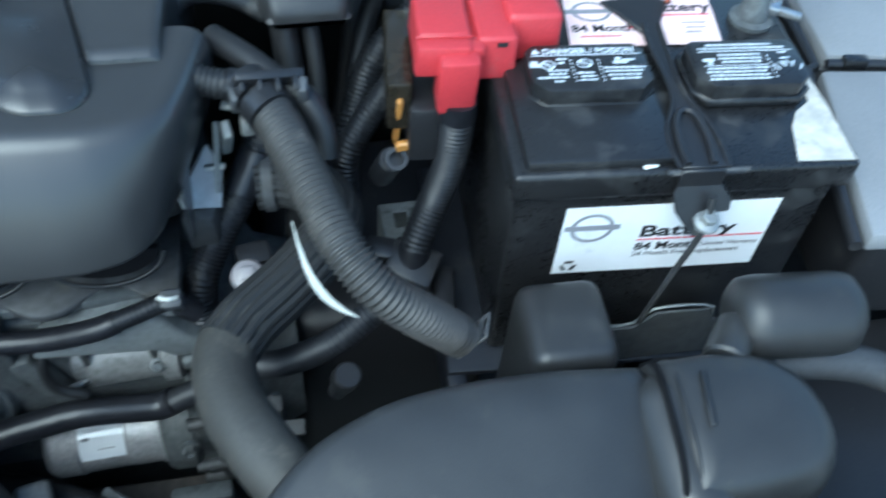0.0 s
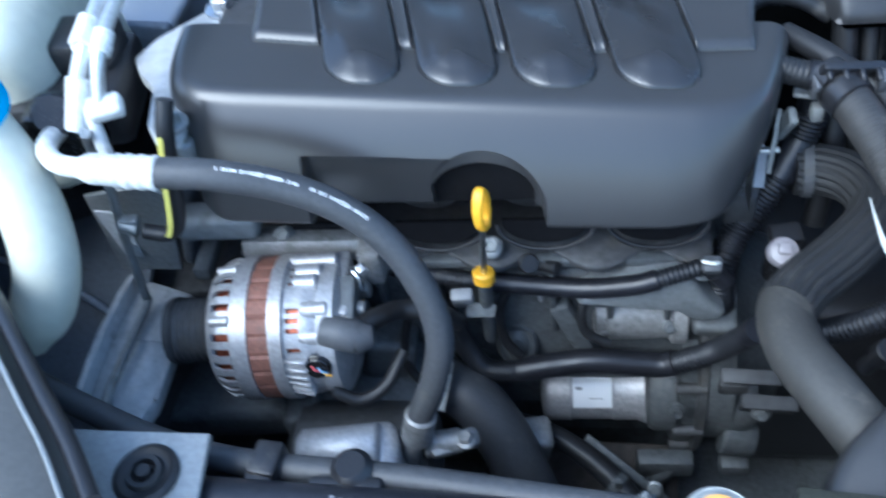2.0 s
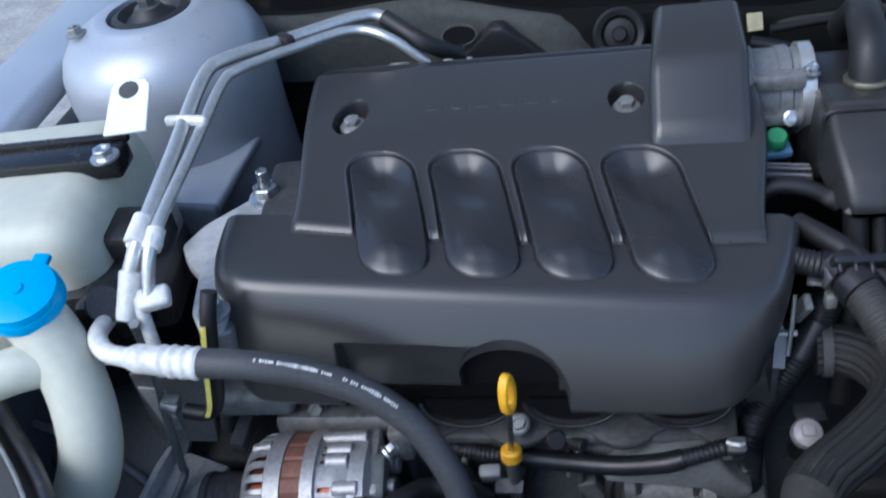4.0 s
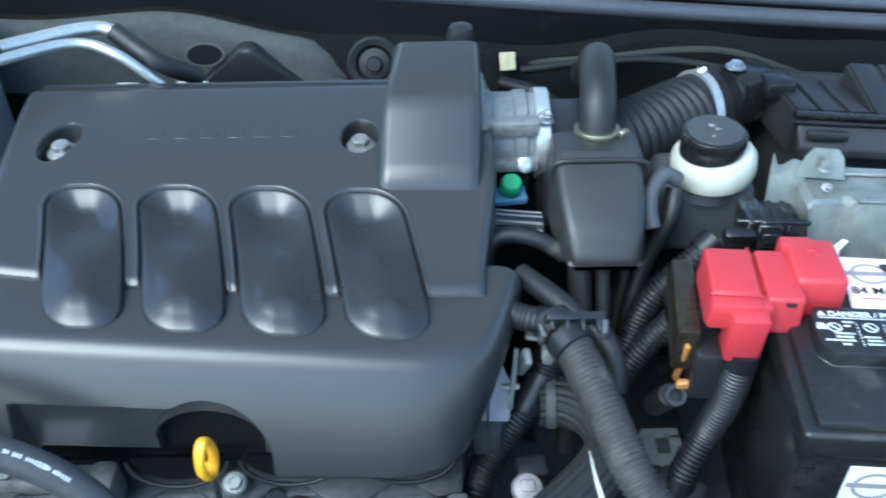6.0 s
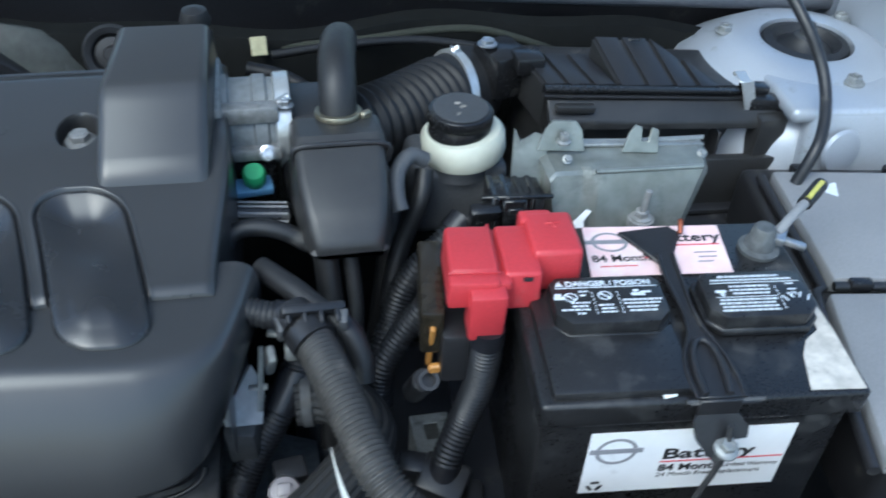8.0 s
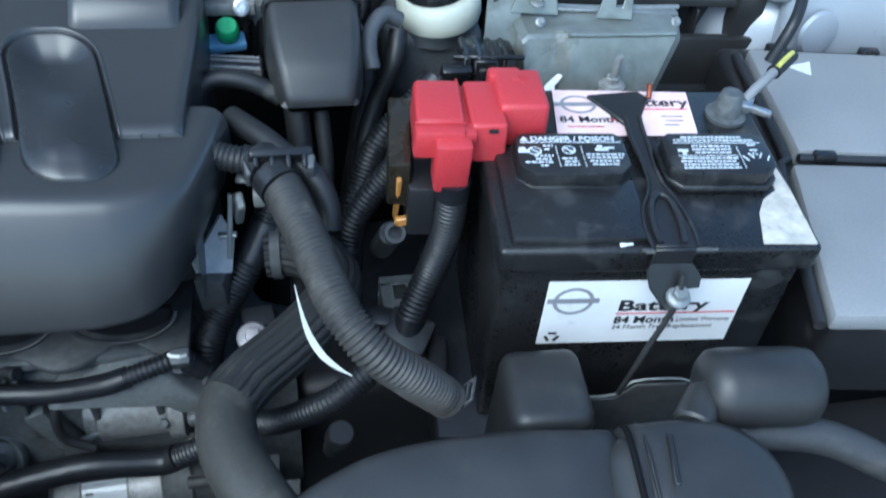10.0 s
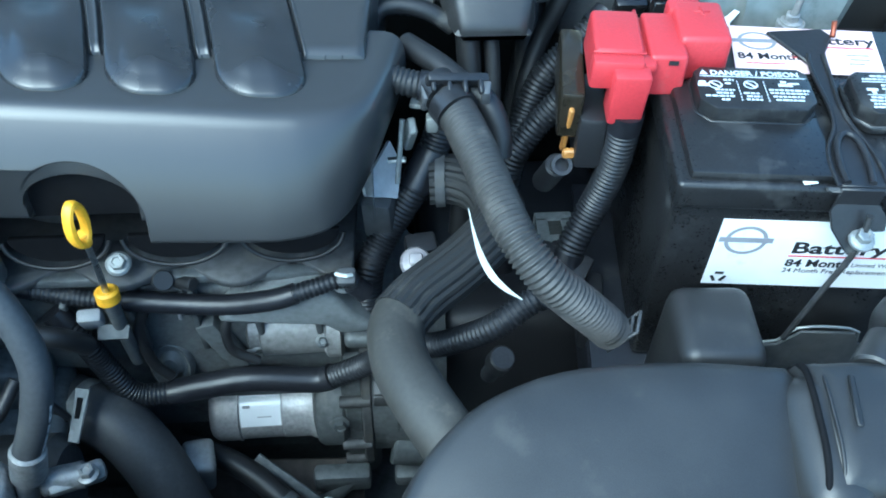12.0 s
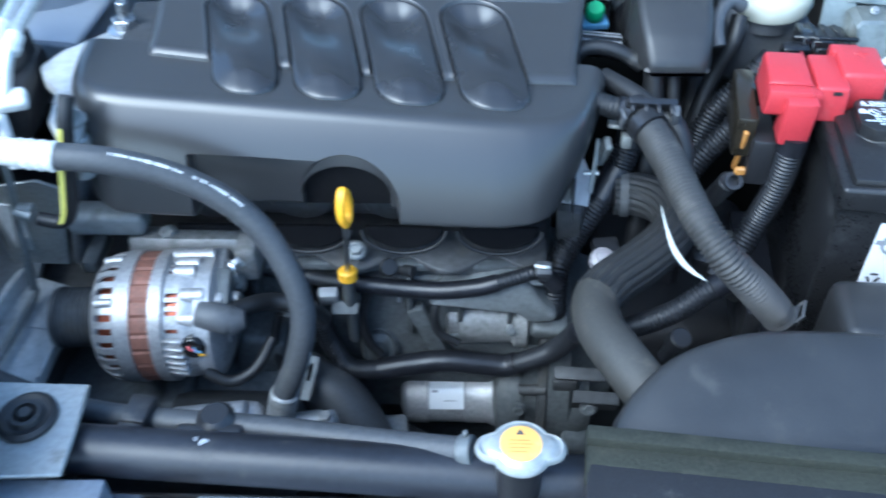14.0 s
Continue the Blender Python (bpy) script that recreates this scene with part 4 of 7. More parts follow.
# raised dark lines and a bar paint the shade of grooves and slot
for dx, r, m in ((0.0, 0.0022, SHADE_BLACK), (0.0095, 0.0013, RUBBER)):
    part("ring", tube([(0.1110 + dx, 0.2425, 0.795), (0.1100 + dx, 0.2330, 0.8125), (0.1080 + dx, 0.215, 0.8172), (0.1065 + dx, 0.195, 0.8152), (0.1050 + dx, 0.175, 0.8115), (0.1030 + dx, 0.158, 0.8035), (0.1015 + dx, 0.1470, 0.787)], r, 8, 0.004), m, duct, "dark joint line")
part("slot_mark", block((0.0040, 0.036, 0.0020), (0.1300, 0.203, 0.8198), 0.0008, 1, (0, 0, -11.6)), RUBBER, duct)
part("snorkel", block((0.061, 0.070, 0.15), (0.0785, 0.289, 0.715), 0.012, 4, (0, 0, -3), 0.97), DUCT, duct, "upright rounded inlet box", sharp=60)
part("resonator", lathe([(0.010, 0), (0.020, 0.002), (0.0262, 0.008), (0.0275, 0.017), (0.0275, 0.067), (0.026, 0.077), (0.019, 0.083), (0.008, 0.085)], pose(0.1750, 0.262, 0.803, 0, 90, -6), 30), DUCT, duct, "rounded resonator canister", sharp=60)
part("neck", rod((0.158, 0.232, 0.803), (0.178, 0.258, 0.803), 0.0145, 20, 0.0120), DUCT, duct)
part("clip", block((0.008, 0.010, 0.005), (0.060, 0.148, 0.790), 0.001, 1), DARK, duct)

tray = thing("battery_tray", (0.16, 0.44, 0.62), "galvanised battery tray with an upright front tab", "battery tray")
part("plate", block((0.27, 0.225, 0.006), (0.165, 0.440, 0.651), 0.002, 2, (0, 0, -5.3)), BLACKSTEEL, tray)
part("tab", slab([(0.128, 0.655), (0.235, 0.655), (0.235, 0.697), (0.225, 0.700), (0.218, 0.714), (0.175, 0.716), (0.160, 0.699), (0.130, 0.699)], -0.0012, 0.0012, 0.0004, 1, pose(0, 0.338, 0, 90, 0, -3)), DARK, tray)
# a bright steel tube follows the dark tab's edge
part("tab_edge", tube([(0.130, 0.334, 0.6995), (0.160, 0.3325, 0.6995), (0.175, 0.332, 0.7165), (0.218, 0.3295, 0.7145), (0.225, 0.329, 0.7005)], 0.0012, 6, 0.01), STAMP, tray, "thin bright line along the tab's edge")
part("leg", block((0.05, 0.16, 0.42), (0.23, 0.46, 0.438), 0.004, 2), BLACKSTEEL, tray)
part("brace", block((0.016, 0.20, 0.05), (0.035, 0.43, 0.625), 0.003, 2, (0, 0, -5)), BLACKSTEEL, tray)

seal = thing("radiator_air_guide", (0.05, 0.14, 0.70), "dusty olive-black fibre air guide along the radiator", "air guide")
part("flange", block((0.50, 0.012, 0.016), (0.085, 0.1335, 0.790), 0.002, 2, (0, 0, -5.5)), OLIVE, seal)
part("face", block((0.52, 0.150, 0.010), (0.088, 0.050, 0.7790), 0.003, 2, (3, 0, -5.5)), PLASTIC, seal, "dark lower panel")
part("ledge", block((0.505, 0.034, 0.008), (0.086, 0.1150, 0.7835), 0.002, 2, (8, 0, -5.5)), OLIVE, seal)
part("chip", block((0.006, 0.003, 0.004), (-0.146, 0.124, 0.776), 0.001, 1, (20, 0, 30)), STEEL, seal)

rad = thing("radiator", (-0.15, 0.11, 0.235), "black radiator with a pressed crossmember over it", "radiator")
part("core", block((0.95, 0.05, 0.44), (-0.15, 0.10, 0.46), 0.004, 2), DARK, rad)
part("top_tank", block((0.90, 0.06, 0.045), (-0.15, 0.118, 0.705), 0.012, 3), PLASTIC, rad)
part("crossmember", rod((-0.62, 0.156, 0.770), (-0.11, 0.143, 0.752), 0.019, 26), BLACKSTEEL, rad, "dark blue-black painted steel tube")
part("filler_neck", rod((-0.211, 0.134, 0.745), (-0.211, 0.134, 0.806), 0.016, 20), PLASTIC, rad)
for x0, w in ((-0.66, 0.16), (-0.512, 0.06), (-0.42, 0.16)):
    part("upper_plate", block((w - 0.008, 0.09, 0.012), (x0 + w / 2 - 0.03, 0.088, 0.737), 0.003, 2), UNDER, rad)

ears = []
for k in range(56):
    a = 2 * math.pi * k / 56
    r = 0.0215 + 0.0095 * max(0.0, abs(math.cos(a)) - 0.86) / 0.14 * (1 if abs(math.cos(a)) < 0.999 else 1)
    ears.append((-0.211 + r * math.cos(a), 0.134 + r * math.sin(a)))
cap = part("cap", lofted(ears, [(1.0, 0.806), (1.01, 0.8075), (0.99, 0.8105), (0.93, 0.812), (0.90, 0.8112), (0.80, 0.8118), (0.74, 0.8135), (0.68, 0.8142), (0.3, 0.8145)], (-0.211, 0.134)), CAPMET, rad, "round zinc pressure cap with ears", sharp=60)
part("label", lathe([(0.0142, 0.8143), (0.0142, 0.8149), (0.0138, 0.8151)], Matrix.Translation((-0.211, 0.134, 0)), 30), CAPLABEL, cap, "yellow-orange round warning label")
tm = bmesh.new()
tm.faces.new([tm.verts.new(p) for p in ((-0.0028, 0, 0), (0.0028, 0, 0), (0, 0.0048, 0))])
tm.transform(pose(-0.2115, 0.1405, 0.8153))
part("warning_mark", tm, BROWN, cap)
bars([(-0.008, 0.0014 - 0.0030 * k, 0.016 - 0.002 * abs(k - 1), 0.0005) for k in range(4)], (-0.211, 0.1345, 0.8152), ORANGE, cap)

pipe = thing("overflow_pipe", (-0.40, 0.175, 0.755), "grey rubber overflow hose clipped along the radiator", "hose")
part("hose", tube([(-0.72, 0.262, 0.758), (-0.654, 0.233, 0.757), (-0.591, 0.208, 0.757), (-0.532, 0.193, 0.757), (-0.48, 0.186, 0.759), (-0.40, 0.179, 0.762), (-0.30, 0.165, 0.766), (-0.243, 0.153, 0.776)], 0.0098, 16, 0.01), WORN, pipe)
part("clip", join(block((0.020, 0.026, 0.020), (-0.497, 0.186, 0.766), 0.003, 2, (0, 0, -8)), block((0.020, 0.012, 0.030), (-0.500, 0.172, 0.758), 0.003, 2)), PLASTIC, pipe)
part("holder", join(lathe([(0.008, 0), (0.014, 0.002), (0.0145, 0.012), (0.010, 0.017)], pose(-0.437, 0.181, 0.760), 18), block((0.05, 0.012, 0.014), (-0.44, 0.170, 0.766), 0.004, 2)), PLASTIC, pipe)
part("pin", join(rod((-0.443, 0.160, 0.770), (-0.436, 0.150, 0.782), 0.004, 10), block((0.014, 0.006, 0.010), (-0.441, 0.155, 0.776), 0.002, 2, (0, 30, 20))), ALU, pipe, "pale clip pin")
part("end_clip", join(rod((-0.253, 0.155, 0.774), (-0.243, 0.153, 0.777), 0.0115, 16), block((0.004, 0.004, 0.010), (-0.249, 0.160, 0.785), 0.001, 1)), GRIME, pipe)

mnt = thing("radiator_mount_bracket", (-0.60, 0.18, 0.74), "zinc bracket with a black rubber radiator bushing", "bracket")
part("plate", slab([(-0.690, 0.104), (-0.525, 0.114), (-0.5265, 0.150), (-0.530, 0.192), (-0.690, 0.194)], 0.791, 0.795, 0.001, 1), STAMP, mnt)
part("lip", slab([(-0.690, 0.086), (-0.499, 0.090), (-0.500, 0.121), (-0.690, 0.117)], 0.750, 0.7800, 0.002, 2), UNDER, mnt)
BUSH = Matrix.Translation((-0.565, 0.160, 0.039)) @ Matrix.Diagonal((0.66, 0.66, 1, 1))
part("bushing", lathe([(0.033, 0.755), (0.033, 0.759), (0.028, 0.761), (0.024, 0.759), (0.020, 0.759), (0.0175, 0.763), (0.013, 0.763), (0.011, 0.757), (0.0075, 0.756), (0.007, 0.764), (0.0, 0.764)], BUSH, 30, False), RUBBER, mnt, "round black rubber bushing")
part("post", lathe([(0.016, 0.66), (0.016, 0.752)], BUSH, 20), PLASTIC, mnt)

oh = thing("inlet_hose", (0.25, 0.24, 0.74), "grey rubber hose beside the intake resonator", "hose")
part("hose", tube([(0.196, 0.250, 0.758), (0.235, 0.246, 0.762), (0.280, 0.236, 0.758), (0.330, 0.215, 0.740)], 0.013, 18, 0.006), WORN, oh, sharp=70)
# added black panels that stand for shade beside the duct's elbow
shade = thing("dark_fill_panel", (0.36, 0.20, 0.58), "added black panel for the shade in front of the battery", "splash panel")
part("panel", block((0.42, 0.25, 0.010), (0.395, 0.205, 0.640), 0.003, 2, (4, 0, 0)), PLASTIC, shade)
part("upright", block((0.010, 0.24, 0.10), (0.215, 0.205, 0.595), 0.003, 2), PLASTIC, shade)

# ---- engine block and its attachments ----
eng = thing("engine_block", (-0.37, 0.58, 0.235), "grimy cast aluminium engine block below the cover", "engine")
part("crankcase", block((0.44, 0.30, 0.40), (-0.38, 0.62, 0.455), 0.012, 3), GRIME, eng)
part("front_wall", block((0.40, 0.07, 0.22), (-0.36, 0.463, 0.565), 0.010, 3), GRIME, eng)
part("oil_pan", block((0.40, 0.26, 0.12), (-0.38, 0.60, 0.295), 0.02, 3), DARK, eng)
# scalloped manifold flange along the top front edge
fo = []
for k in range(97):
    x = -0.600 + 0.425 * k / 96
    fo.append((x, 0.436 - 0.024 * (0.5 + 0.5 * math.cos(2 * math.pi * (x + 0.365) / 0.0935)) ** 0.7))
part("flange", slab([*fo, (-0.170, 0.50), (-0.60, 0.50)], 0.694, 0.702, 0.0012, 1), DARK, eng, sharp=50)
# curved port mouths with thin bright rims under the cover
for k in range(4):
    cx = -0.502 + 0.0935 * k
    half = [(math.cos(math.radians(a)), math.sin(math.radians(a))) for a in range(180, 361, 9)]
    # this black plate paints the shade in the port's hollow
    part("port_shade", slab([(0.038 * c, 0.024 * v) for c, v in half], -0.006, 0.0, 0.001, 1, pose(cx, 0.432, 0.740, 80, 0, 0)), SHADE_BLACK, eng, "black plate for the shade in a port mouth")
    part("port_rim", tube([(cx + 0.0415 * c, 0.431 + 0.010 * v, 0.738 + 0.0215 * v) for c, v in half], 0.0020, 10, 0.004), RUBBER, eng)
part("manifold", block((0.44, 0.22, 0.08), (-0.385, 0.595, 0.745), 0.012, 3), DARK, eng)
for k in range(4):
    part("runner_port", rod((-0.515 + 0.0935 * k, 0.47, 0.742), (-0.515 + 0.0935 * k, 0.52, 0.752), 0.034, 20), DARK, eng)
for x0, y0, z0 in ((-0.363, 0.424, 0.716), (-0.546, 0.424, 0.734), (-0.183, 0.418, 0.690)):
    part("bolt", join(hexa((x0, y0, z0), 0.0068, 0.010, (28, 0, 10)), lathe([(0.0098, -0.001), (0.0104, 0.0), (0.0104, 0.0025), (0.0085, 0.004)], pose(x0, y0, z0, 28, 0, 10), 20)), STAMP, eng, "zinc flange bolt")
part("rail", block((0.36, 0.012, 0.010), (-0.37, 0.428, 0.694), 0.003, 2), GRIME, eng)
part("pale_cover", block((0.020, 0.012, 0.026), (-0.391, 0.402, 0.673), 0.003, 2, (22, 0, 4)), LID, eng, "pale plastic clip body")
for k in range(7):
    part("rib", block((0.006, 0.030, 0.085), (-0.52 + 0.052 * k, 0.430, 0.640), 0.002, 2, (8, 0, 0)), GRIME, eng)
part("boss", lathe([(0.034, 0), (0.034, 0.010), (0.029, 0.014), (0.024, 0.010), (0.020, 0.010), (0.012, 0.016), (0.0, 0.016)], pose(-0.349, 0.432, 0.569, 70, 0, 0) @ Matrix.Diagonal((0.6, 0.85, 1, 1)), 28, False), GRIME, eng, "round dark casting boss")
part("web", block((0.08, 0.010, 0.020), (-0.315, 0.430, 0.655), 0.004, 2, (25, 0, -6)), GRIME, eng)
part("web", block((0.05, 0.03, 0.05), (-0.43, 0.418, 0.62), 0.008, 2, (10, 8, 0)), GRIME, eng)
part("lower_bracket", join(block((0.29, 0.09, 0.05), (-0.575, 0.375, 0.568), 0.012, 3, (6, 0, 2)), block((0.05, 0.05, 0.10), (-0.470, 0.395, 0.590), 0.010, 3, (0, 12, 0)), block((0.03, 0.10, 0.03), (-0.545, 0.360, 0.592), 0.008, 3)), GRIME, eng, "dirty cast bracket below the alternator")
part("web", block((0.02, 0.016, 0.09), (-0.292, 0.420, 0.60), 0.005, 2, (0, -20, 0)), GRIME, eng)
part("sensor", join(rod((-0.335, 0.428, 0.690), (-0.330, 0.418, 0.700), 0.009, 14), rod((-0.322, 0.426, 0.690), (-0.306, 0.416, 0.696), 0.006, 10)), RUBBER, eng)

gear = thing("gearbox_housing", (-0.20, 0.47, 0.235), "dusty cast aluminium gearbox bell housing", "gearbox")
part("bell", lathe([(0.11, 0), (0.13, 0.02), (0.13, 0.05), (0.10, 0.07), (0.09, 0.10)], pose(-0.19, 0.52, 0.49, 0, 90, 0), 40), GRIME, gear)
part("case", block((0.22, 0.26, 0.30), (0.0, 0.60, 0.40), 0.03, 3), PLASTIC, gear)
wedge = [(-0.292, 0.660), (-0.284, 0.670), (-0.262, 0.682), (-0.222, 0.694), (-0.202, 0.696), (-0.190, 0.690), (-0.176, 0.664), (-0.160, 0.648), (-0.164, 0.638), (-0.188, 0.636), (-0.202, 0.649)]
part("upper_cone", slab(wedge, -0.010, 0.034, 0.007, 3, Matrix.Translation((0, 0.436, 0)) @ Matrix.Rotation(math.radians(90), 4, "X")), DUSTCAST, gear, "smooth dusty cast wedge", sharp=50)
part("cone_foot", block((0.040, 0.030, 0.020), (-0.166, 0.418, 0.620), 0.006, 3, (15, 6, 0)), GRIME, gear)
part("rib_flange", lathe([(0.030, 0), (0.033, 0.002), (0.033, 0.014), (0.030, 0.016)], pose(-0.204, 0.442, 0.604, 0, 90, 0), 30), CAST, gear, "pale cast flange")
part("rear_can", lathe([(0.030, 0), (0.048, 0.004), (0.050, 0.010), (0.050, 0.034), (0.044, 0.046), (0.020, 0.050)], pose(-0.160, 0.440, 0.478, 0, 90, 0), 34), GRIME, gear, "rounded cast end")
part("seam", lathe([(0.040, 0), (0.070, 0.002), (0.074, 0.006), (0.074, 0.020), (0.070, 0.024), (0.060, 0.026)], pose(-0.196, 0.468, 0.480, 0, 90, 0) @ Matrix.Diagonal((1.5, 1, 1, 1)), 44), GRIME, gear)
part("seam_rib", lathe([(0.060, 0), (0.079, 0.001), (0.081, 0.003), (0.081, 0.010), (0.078, 0.012), (0.060, 0.012)], pose(-0.176, 0.468, 0.480, 0, 90, 0) @ Matrix.Diagonal((1.5, 1, 1, 1)), 44), DARK, gear)
for a in (62, 96, 128):
    part("seam_boss", rod((-0.196, 0.468 - 0.078 * math.sin(math.radians(a)), 0.480 + 0.112 * math.cos(math.radians(a))), (-0.166, 0.468 - 0.078 * math.sin(math.radians(a)), 0.480 + 0.112 * math.cos(math.radians(a))), 0.0060, 14), DARK, gear)
part("nose", lathe([(0.036, 0), (0.050, 0.004), (0.054, 0.010), (0.054, 0.030), (0.048, 0.036)], pose(-0.224, 0.442, 0.486, 0, 90, 0), 36), GRIME, gear, "dusty cast starter flange")
part("flange_bolt", hexa((-0.196, 0.384, 0.520), 0.0065, 0.008, (80, 0, 0)), GRIME, gear)
part("mount_arm", join(block((0.052, 0.014, 0.005), (-0.136, 0.374, 0.592), 0.002, 2, (25, 0, -3)), block((0.026, 0.010, 0.016), (-0.150, 0.374, 0.576), 0.003, 2)), BRACKET, gear, "dusty steel bracket arm")
part("mount_plate", join(block((0.048, 0.005, 0.030), (-0.118, 0.366, 0.552), 0.0015, 1, (25, 0, -4)), block((0.048, 0.014, 0.004), (-0.118, 0.362, 0.568), 0.001, 1, (20, 0, -4))), BRACKET, gear, "grey slotted bracket")
part("bolt", hexa((-0.124, 0.362, 0.552), 0.0065, 0.007, (65, 0, 0)), GRIME, gear)
part("stud", join(rod((-0.065, 0.318, 0.705), (-0.062, 0.312, 0.722), 0.010, 16), rod((-0.069, 0.325, 0.68), (-0.065, 0.318, 0.706), 0.007, 12)), PLASTIC, gear)
part("lever", join(rod((-0.19, 0.39, 0.40), (-0.29, 0.35, 0.30), 0.010, 12), block((0.06, 0.02, 0.03), (-0.20, 0.39, 0.40), 0.005, 2)), GRIME, gear)
part("drain", join(rod((-0.145, 0.400, 0.450), (-0.112, 0.394, 0.444), 0.022, 20, 0.018), block((0.03, 0.02, 0.02), (-0.13, 0.385, 0.41), 0.005, 2)), GRIME, gear)

brace = thing("engine_brace", (-0.24, 0.36, 0.33), "dusty diagonal steel brace under the starter", "brace")
part("bar", block((0.105, 0.010, 0.005), (-0.243, 0.365, 0.432), 0.002, 2, (35, 26, -30)), GRIME, brace)
part("bolt", hexa((-0.214, 0.350, 0.418), 0.006, 0.008, (40, 0, 0)), STAMP, brace)
cool = thing("oil_cooler_hose", (-0.26, 0.32, 0.40), "dark rubber hose with a small clip below the starter", "hose", "small hoses in the bay")
part("hose", tube([(-0.40, 0.42, 0.45), (-0.33, 0.395, 0.455), (-0.285, 0.370, 0.450), (-0.245, 0.335, 0.440), (-0.215, 0.30, 0.42)], 0.012, 16, 0.008), RUBBER, cool, sharp=70)
part("clip", join(tube([(-0.256, 0.345, 0.4425), (-0.249, 0.339, 0.4405)], 0.0138, 18, 0.003), block((0.008, 0.006, 0.014), (-0.252, 0.335, 0.456), 0.001, 1)), GRIME, cool)
guard = thing("exhaust_shield", (-0.28, 0.40, 0.26), "rust-brown exhaust shield low in the bay", "heat shield")
part("shield", block((0.22, 0.10, 0.008), (-0.29, 0.395, 0.335), 0.004, 2, (30, 4, 0)), BROWN, guard)
part("bead", tube([(-0.38, 0.372, 0.328), (-0.29, 0.370, 0.330), (-0.20, 0.372, 0.326)], 0.005, 10, 0.02), BROWN, guard)
lone("pale_casting", block((0.030, 0.035, 0.060), (-0.336, 0.372, 0.472), 0.006, 3, (10, 8, 12)), CAST, "pale cast boss half hidden behind the lower hose", "casting")
start = thing("starter_motor", (-0.265, 0.435, 0.43), "grey starter motor with a white printed label", "starter motor")
SM = pose(-0.330, 0.438, 0.474, 0, 90, 1)
part("body", lathe([(0.020, 0), (0.030, 0.002), (0.0335, 0.006), (0.0355, 0.010), (0.0355, 0.028), (0.0362, 0.029), (0.0362, 0.031), (0.0345, 0.032), (0.0345, 0.074), (0.0355, 0.075), (0.0355, 0.100), (0.037, 0.103), (0.040, 0.112), (0.040, 0.142)], SM, 40), ALU, start, sharp=40)
part("solenoid", lathe([(0.016, 0), (0.024, 0.003), (0.024, 0.012), (0.028, 0.014), (0.028, 0.070), (0.022, 0.073), (0.022, 0.09)], pose(-0.276, 0.440, 0.604, 0, 90, 2), 30), CAST, start)
part("solenoid_ring", lathe([(0.026, 0), (0.0275, 0.001), (0.0275, 0.012), (0.026, 0.013)], pose(-0.206, 0.4395, 0.604, 0, 90, 2), 30), ALU, start)
part("terminal", rod((-0.262, 0.418, 0.600), (-0.276, 0.408, 0.606), 0.003, 10), STEEL, start)
part("bolt", hexa((-0.206, 0.413, 0.614), 0.0045, 0.006, (50, 0, 0)), GRIME, start)
part("saddle", block((0.05, 0.03, 0.05), (-0.235, 0.445, 0.508), 0.006, 2), GRIME, start)
lab = bmesh.new()
rows = []
for k in range(9):
    a = math.radians(18 + 54 * k / 8)
    rows.append([lab.verts.new(SM @ Vector((-0.0351 * math.sin(a), -0.0351 * math.cos(a), h))) for h in (0.033, 0.073)])
for a, b in zip(rows, rows[1:]):
    lab.faces.new((a[0], a[1], b[1], b[0]))
sl = part("label", lab, GLOSSLABEL, start, "small white printed label")
bars([(0.036, -0.006, 0.007, 0.0030), (0.050, 0.006, 0.014, 0.0008)], (0, 0, 0), GREYINK, sl, SM @ Matrix(((0, 0.72, -0.69, -0.0253), (0, -0.69, -0.72, -0.0244), (1, 0, 0, 0), (0, 0, 0, 1))))

# ---- alternator ----
alt = thing("alternator", (-0.545, 0.355, 0.60), "aluminium alternator with a rusty stator band", "alternator")
AX = pose(-0.599, 0.357, 0.688, 0, 90, 3)


def ax(bm):
    bm.transform(AX)
    return bm


R = 0.0635
part("winding", ax(lathe([(0.050, 0.006), (0.052, 0.018), (0.0555, 0.065), (0.0555, 0.088), (0.048, 0.092)], None, 36)), COPPER, alt, "red-brown copper windings")
part("front_hub", ax(lathe([(0.016, -0.004), (0.030, -0.002), (0.045, 0.004), (0.052, 0.008), (0.0525, 0.010), (0.040, 0.010)], None, 36)), ALU, alt)


def slotted(prof, windows, pitch, gap, skip=()):
    """A turned shell with open slots: windows are the bands of the profile that are cut."""
    bm = bmesh.new()
    rings = [[bm.verts.new((r * math.cos(math.radians(2 * k)), r * math.sin(math.radians(2 * k)), z)) for k in range(180)] for r, z in prof]
    for j in range(len(prof) - 1):
        for k in range(180):
            deg = 2 * k
            if j in windows and deg % pitch >= gap and not any(lo <= deg < hi for lo, hi in skip):
                continue
            bm.faces.new((rings[j][k], rings[j][(k + 1) % 180], rings[j + 1][(k + 1) % 180], rings[j + 1][k]))
    bmesh.ops.recalc_face_normals(bm, faces=bm.faces)
    bmesh.ops.solidify(bm, geom=list(bm.faces), thickness=0.0024)
    return bm


part("front_housing", ax(slotted([(0.030, 0.000), (0.047, 0.001), (0.0535, 0.0045), (0.0570, 0.0085), (0.0600, 0.0130), (0.0615, 0.0170), (0.0615, 0.0255), (0.0635, 0.0270), (0.0635, 0.0410), (0.0590, 0.0420)], (3, 4, 5), 12, 6)), ALU, alt, "cast aluminium front housing with rows of slots", sharp=35)
for a0 in (164, 212):
    a = math.radians(a0)
    part("through_bolt_boss", ax(rod((0.0590 * math.cos(a), 0.0590 * math.sin(a), 0.010), (0.0610 * math.cos(a), 0.0610 * math.sin(a), 0.0275), 0.0046, 14)), ALU, alt)
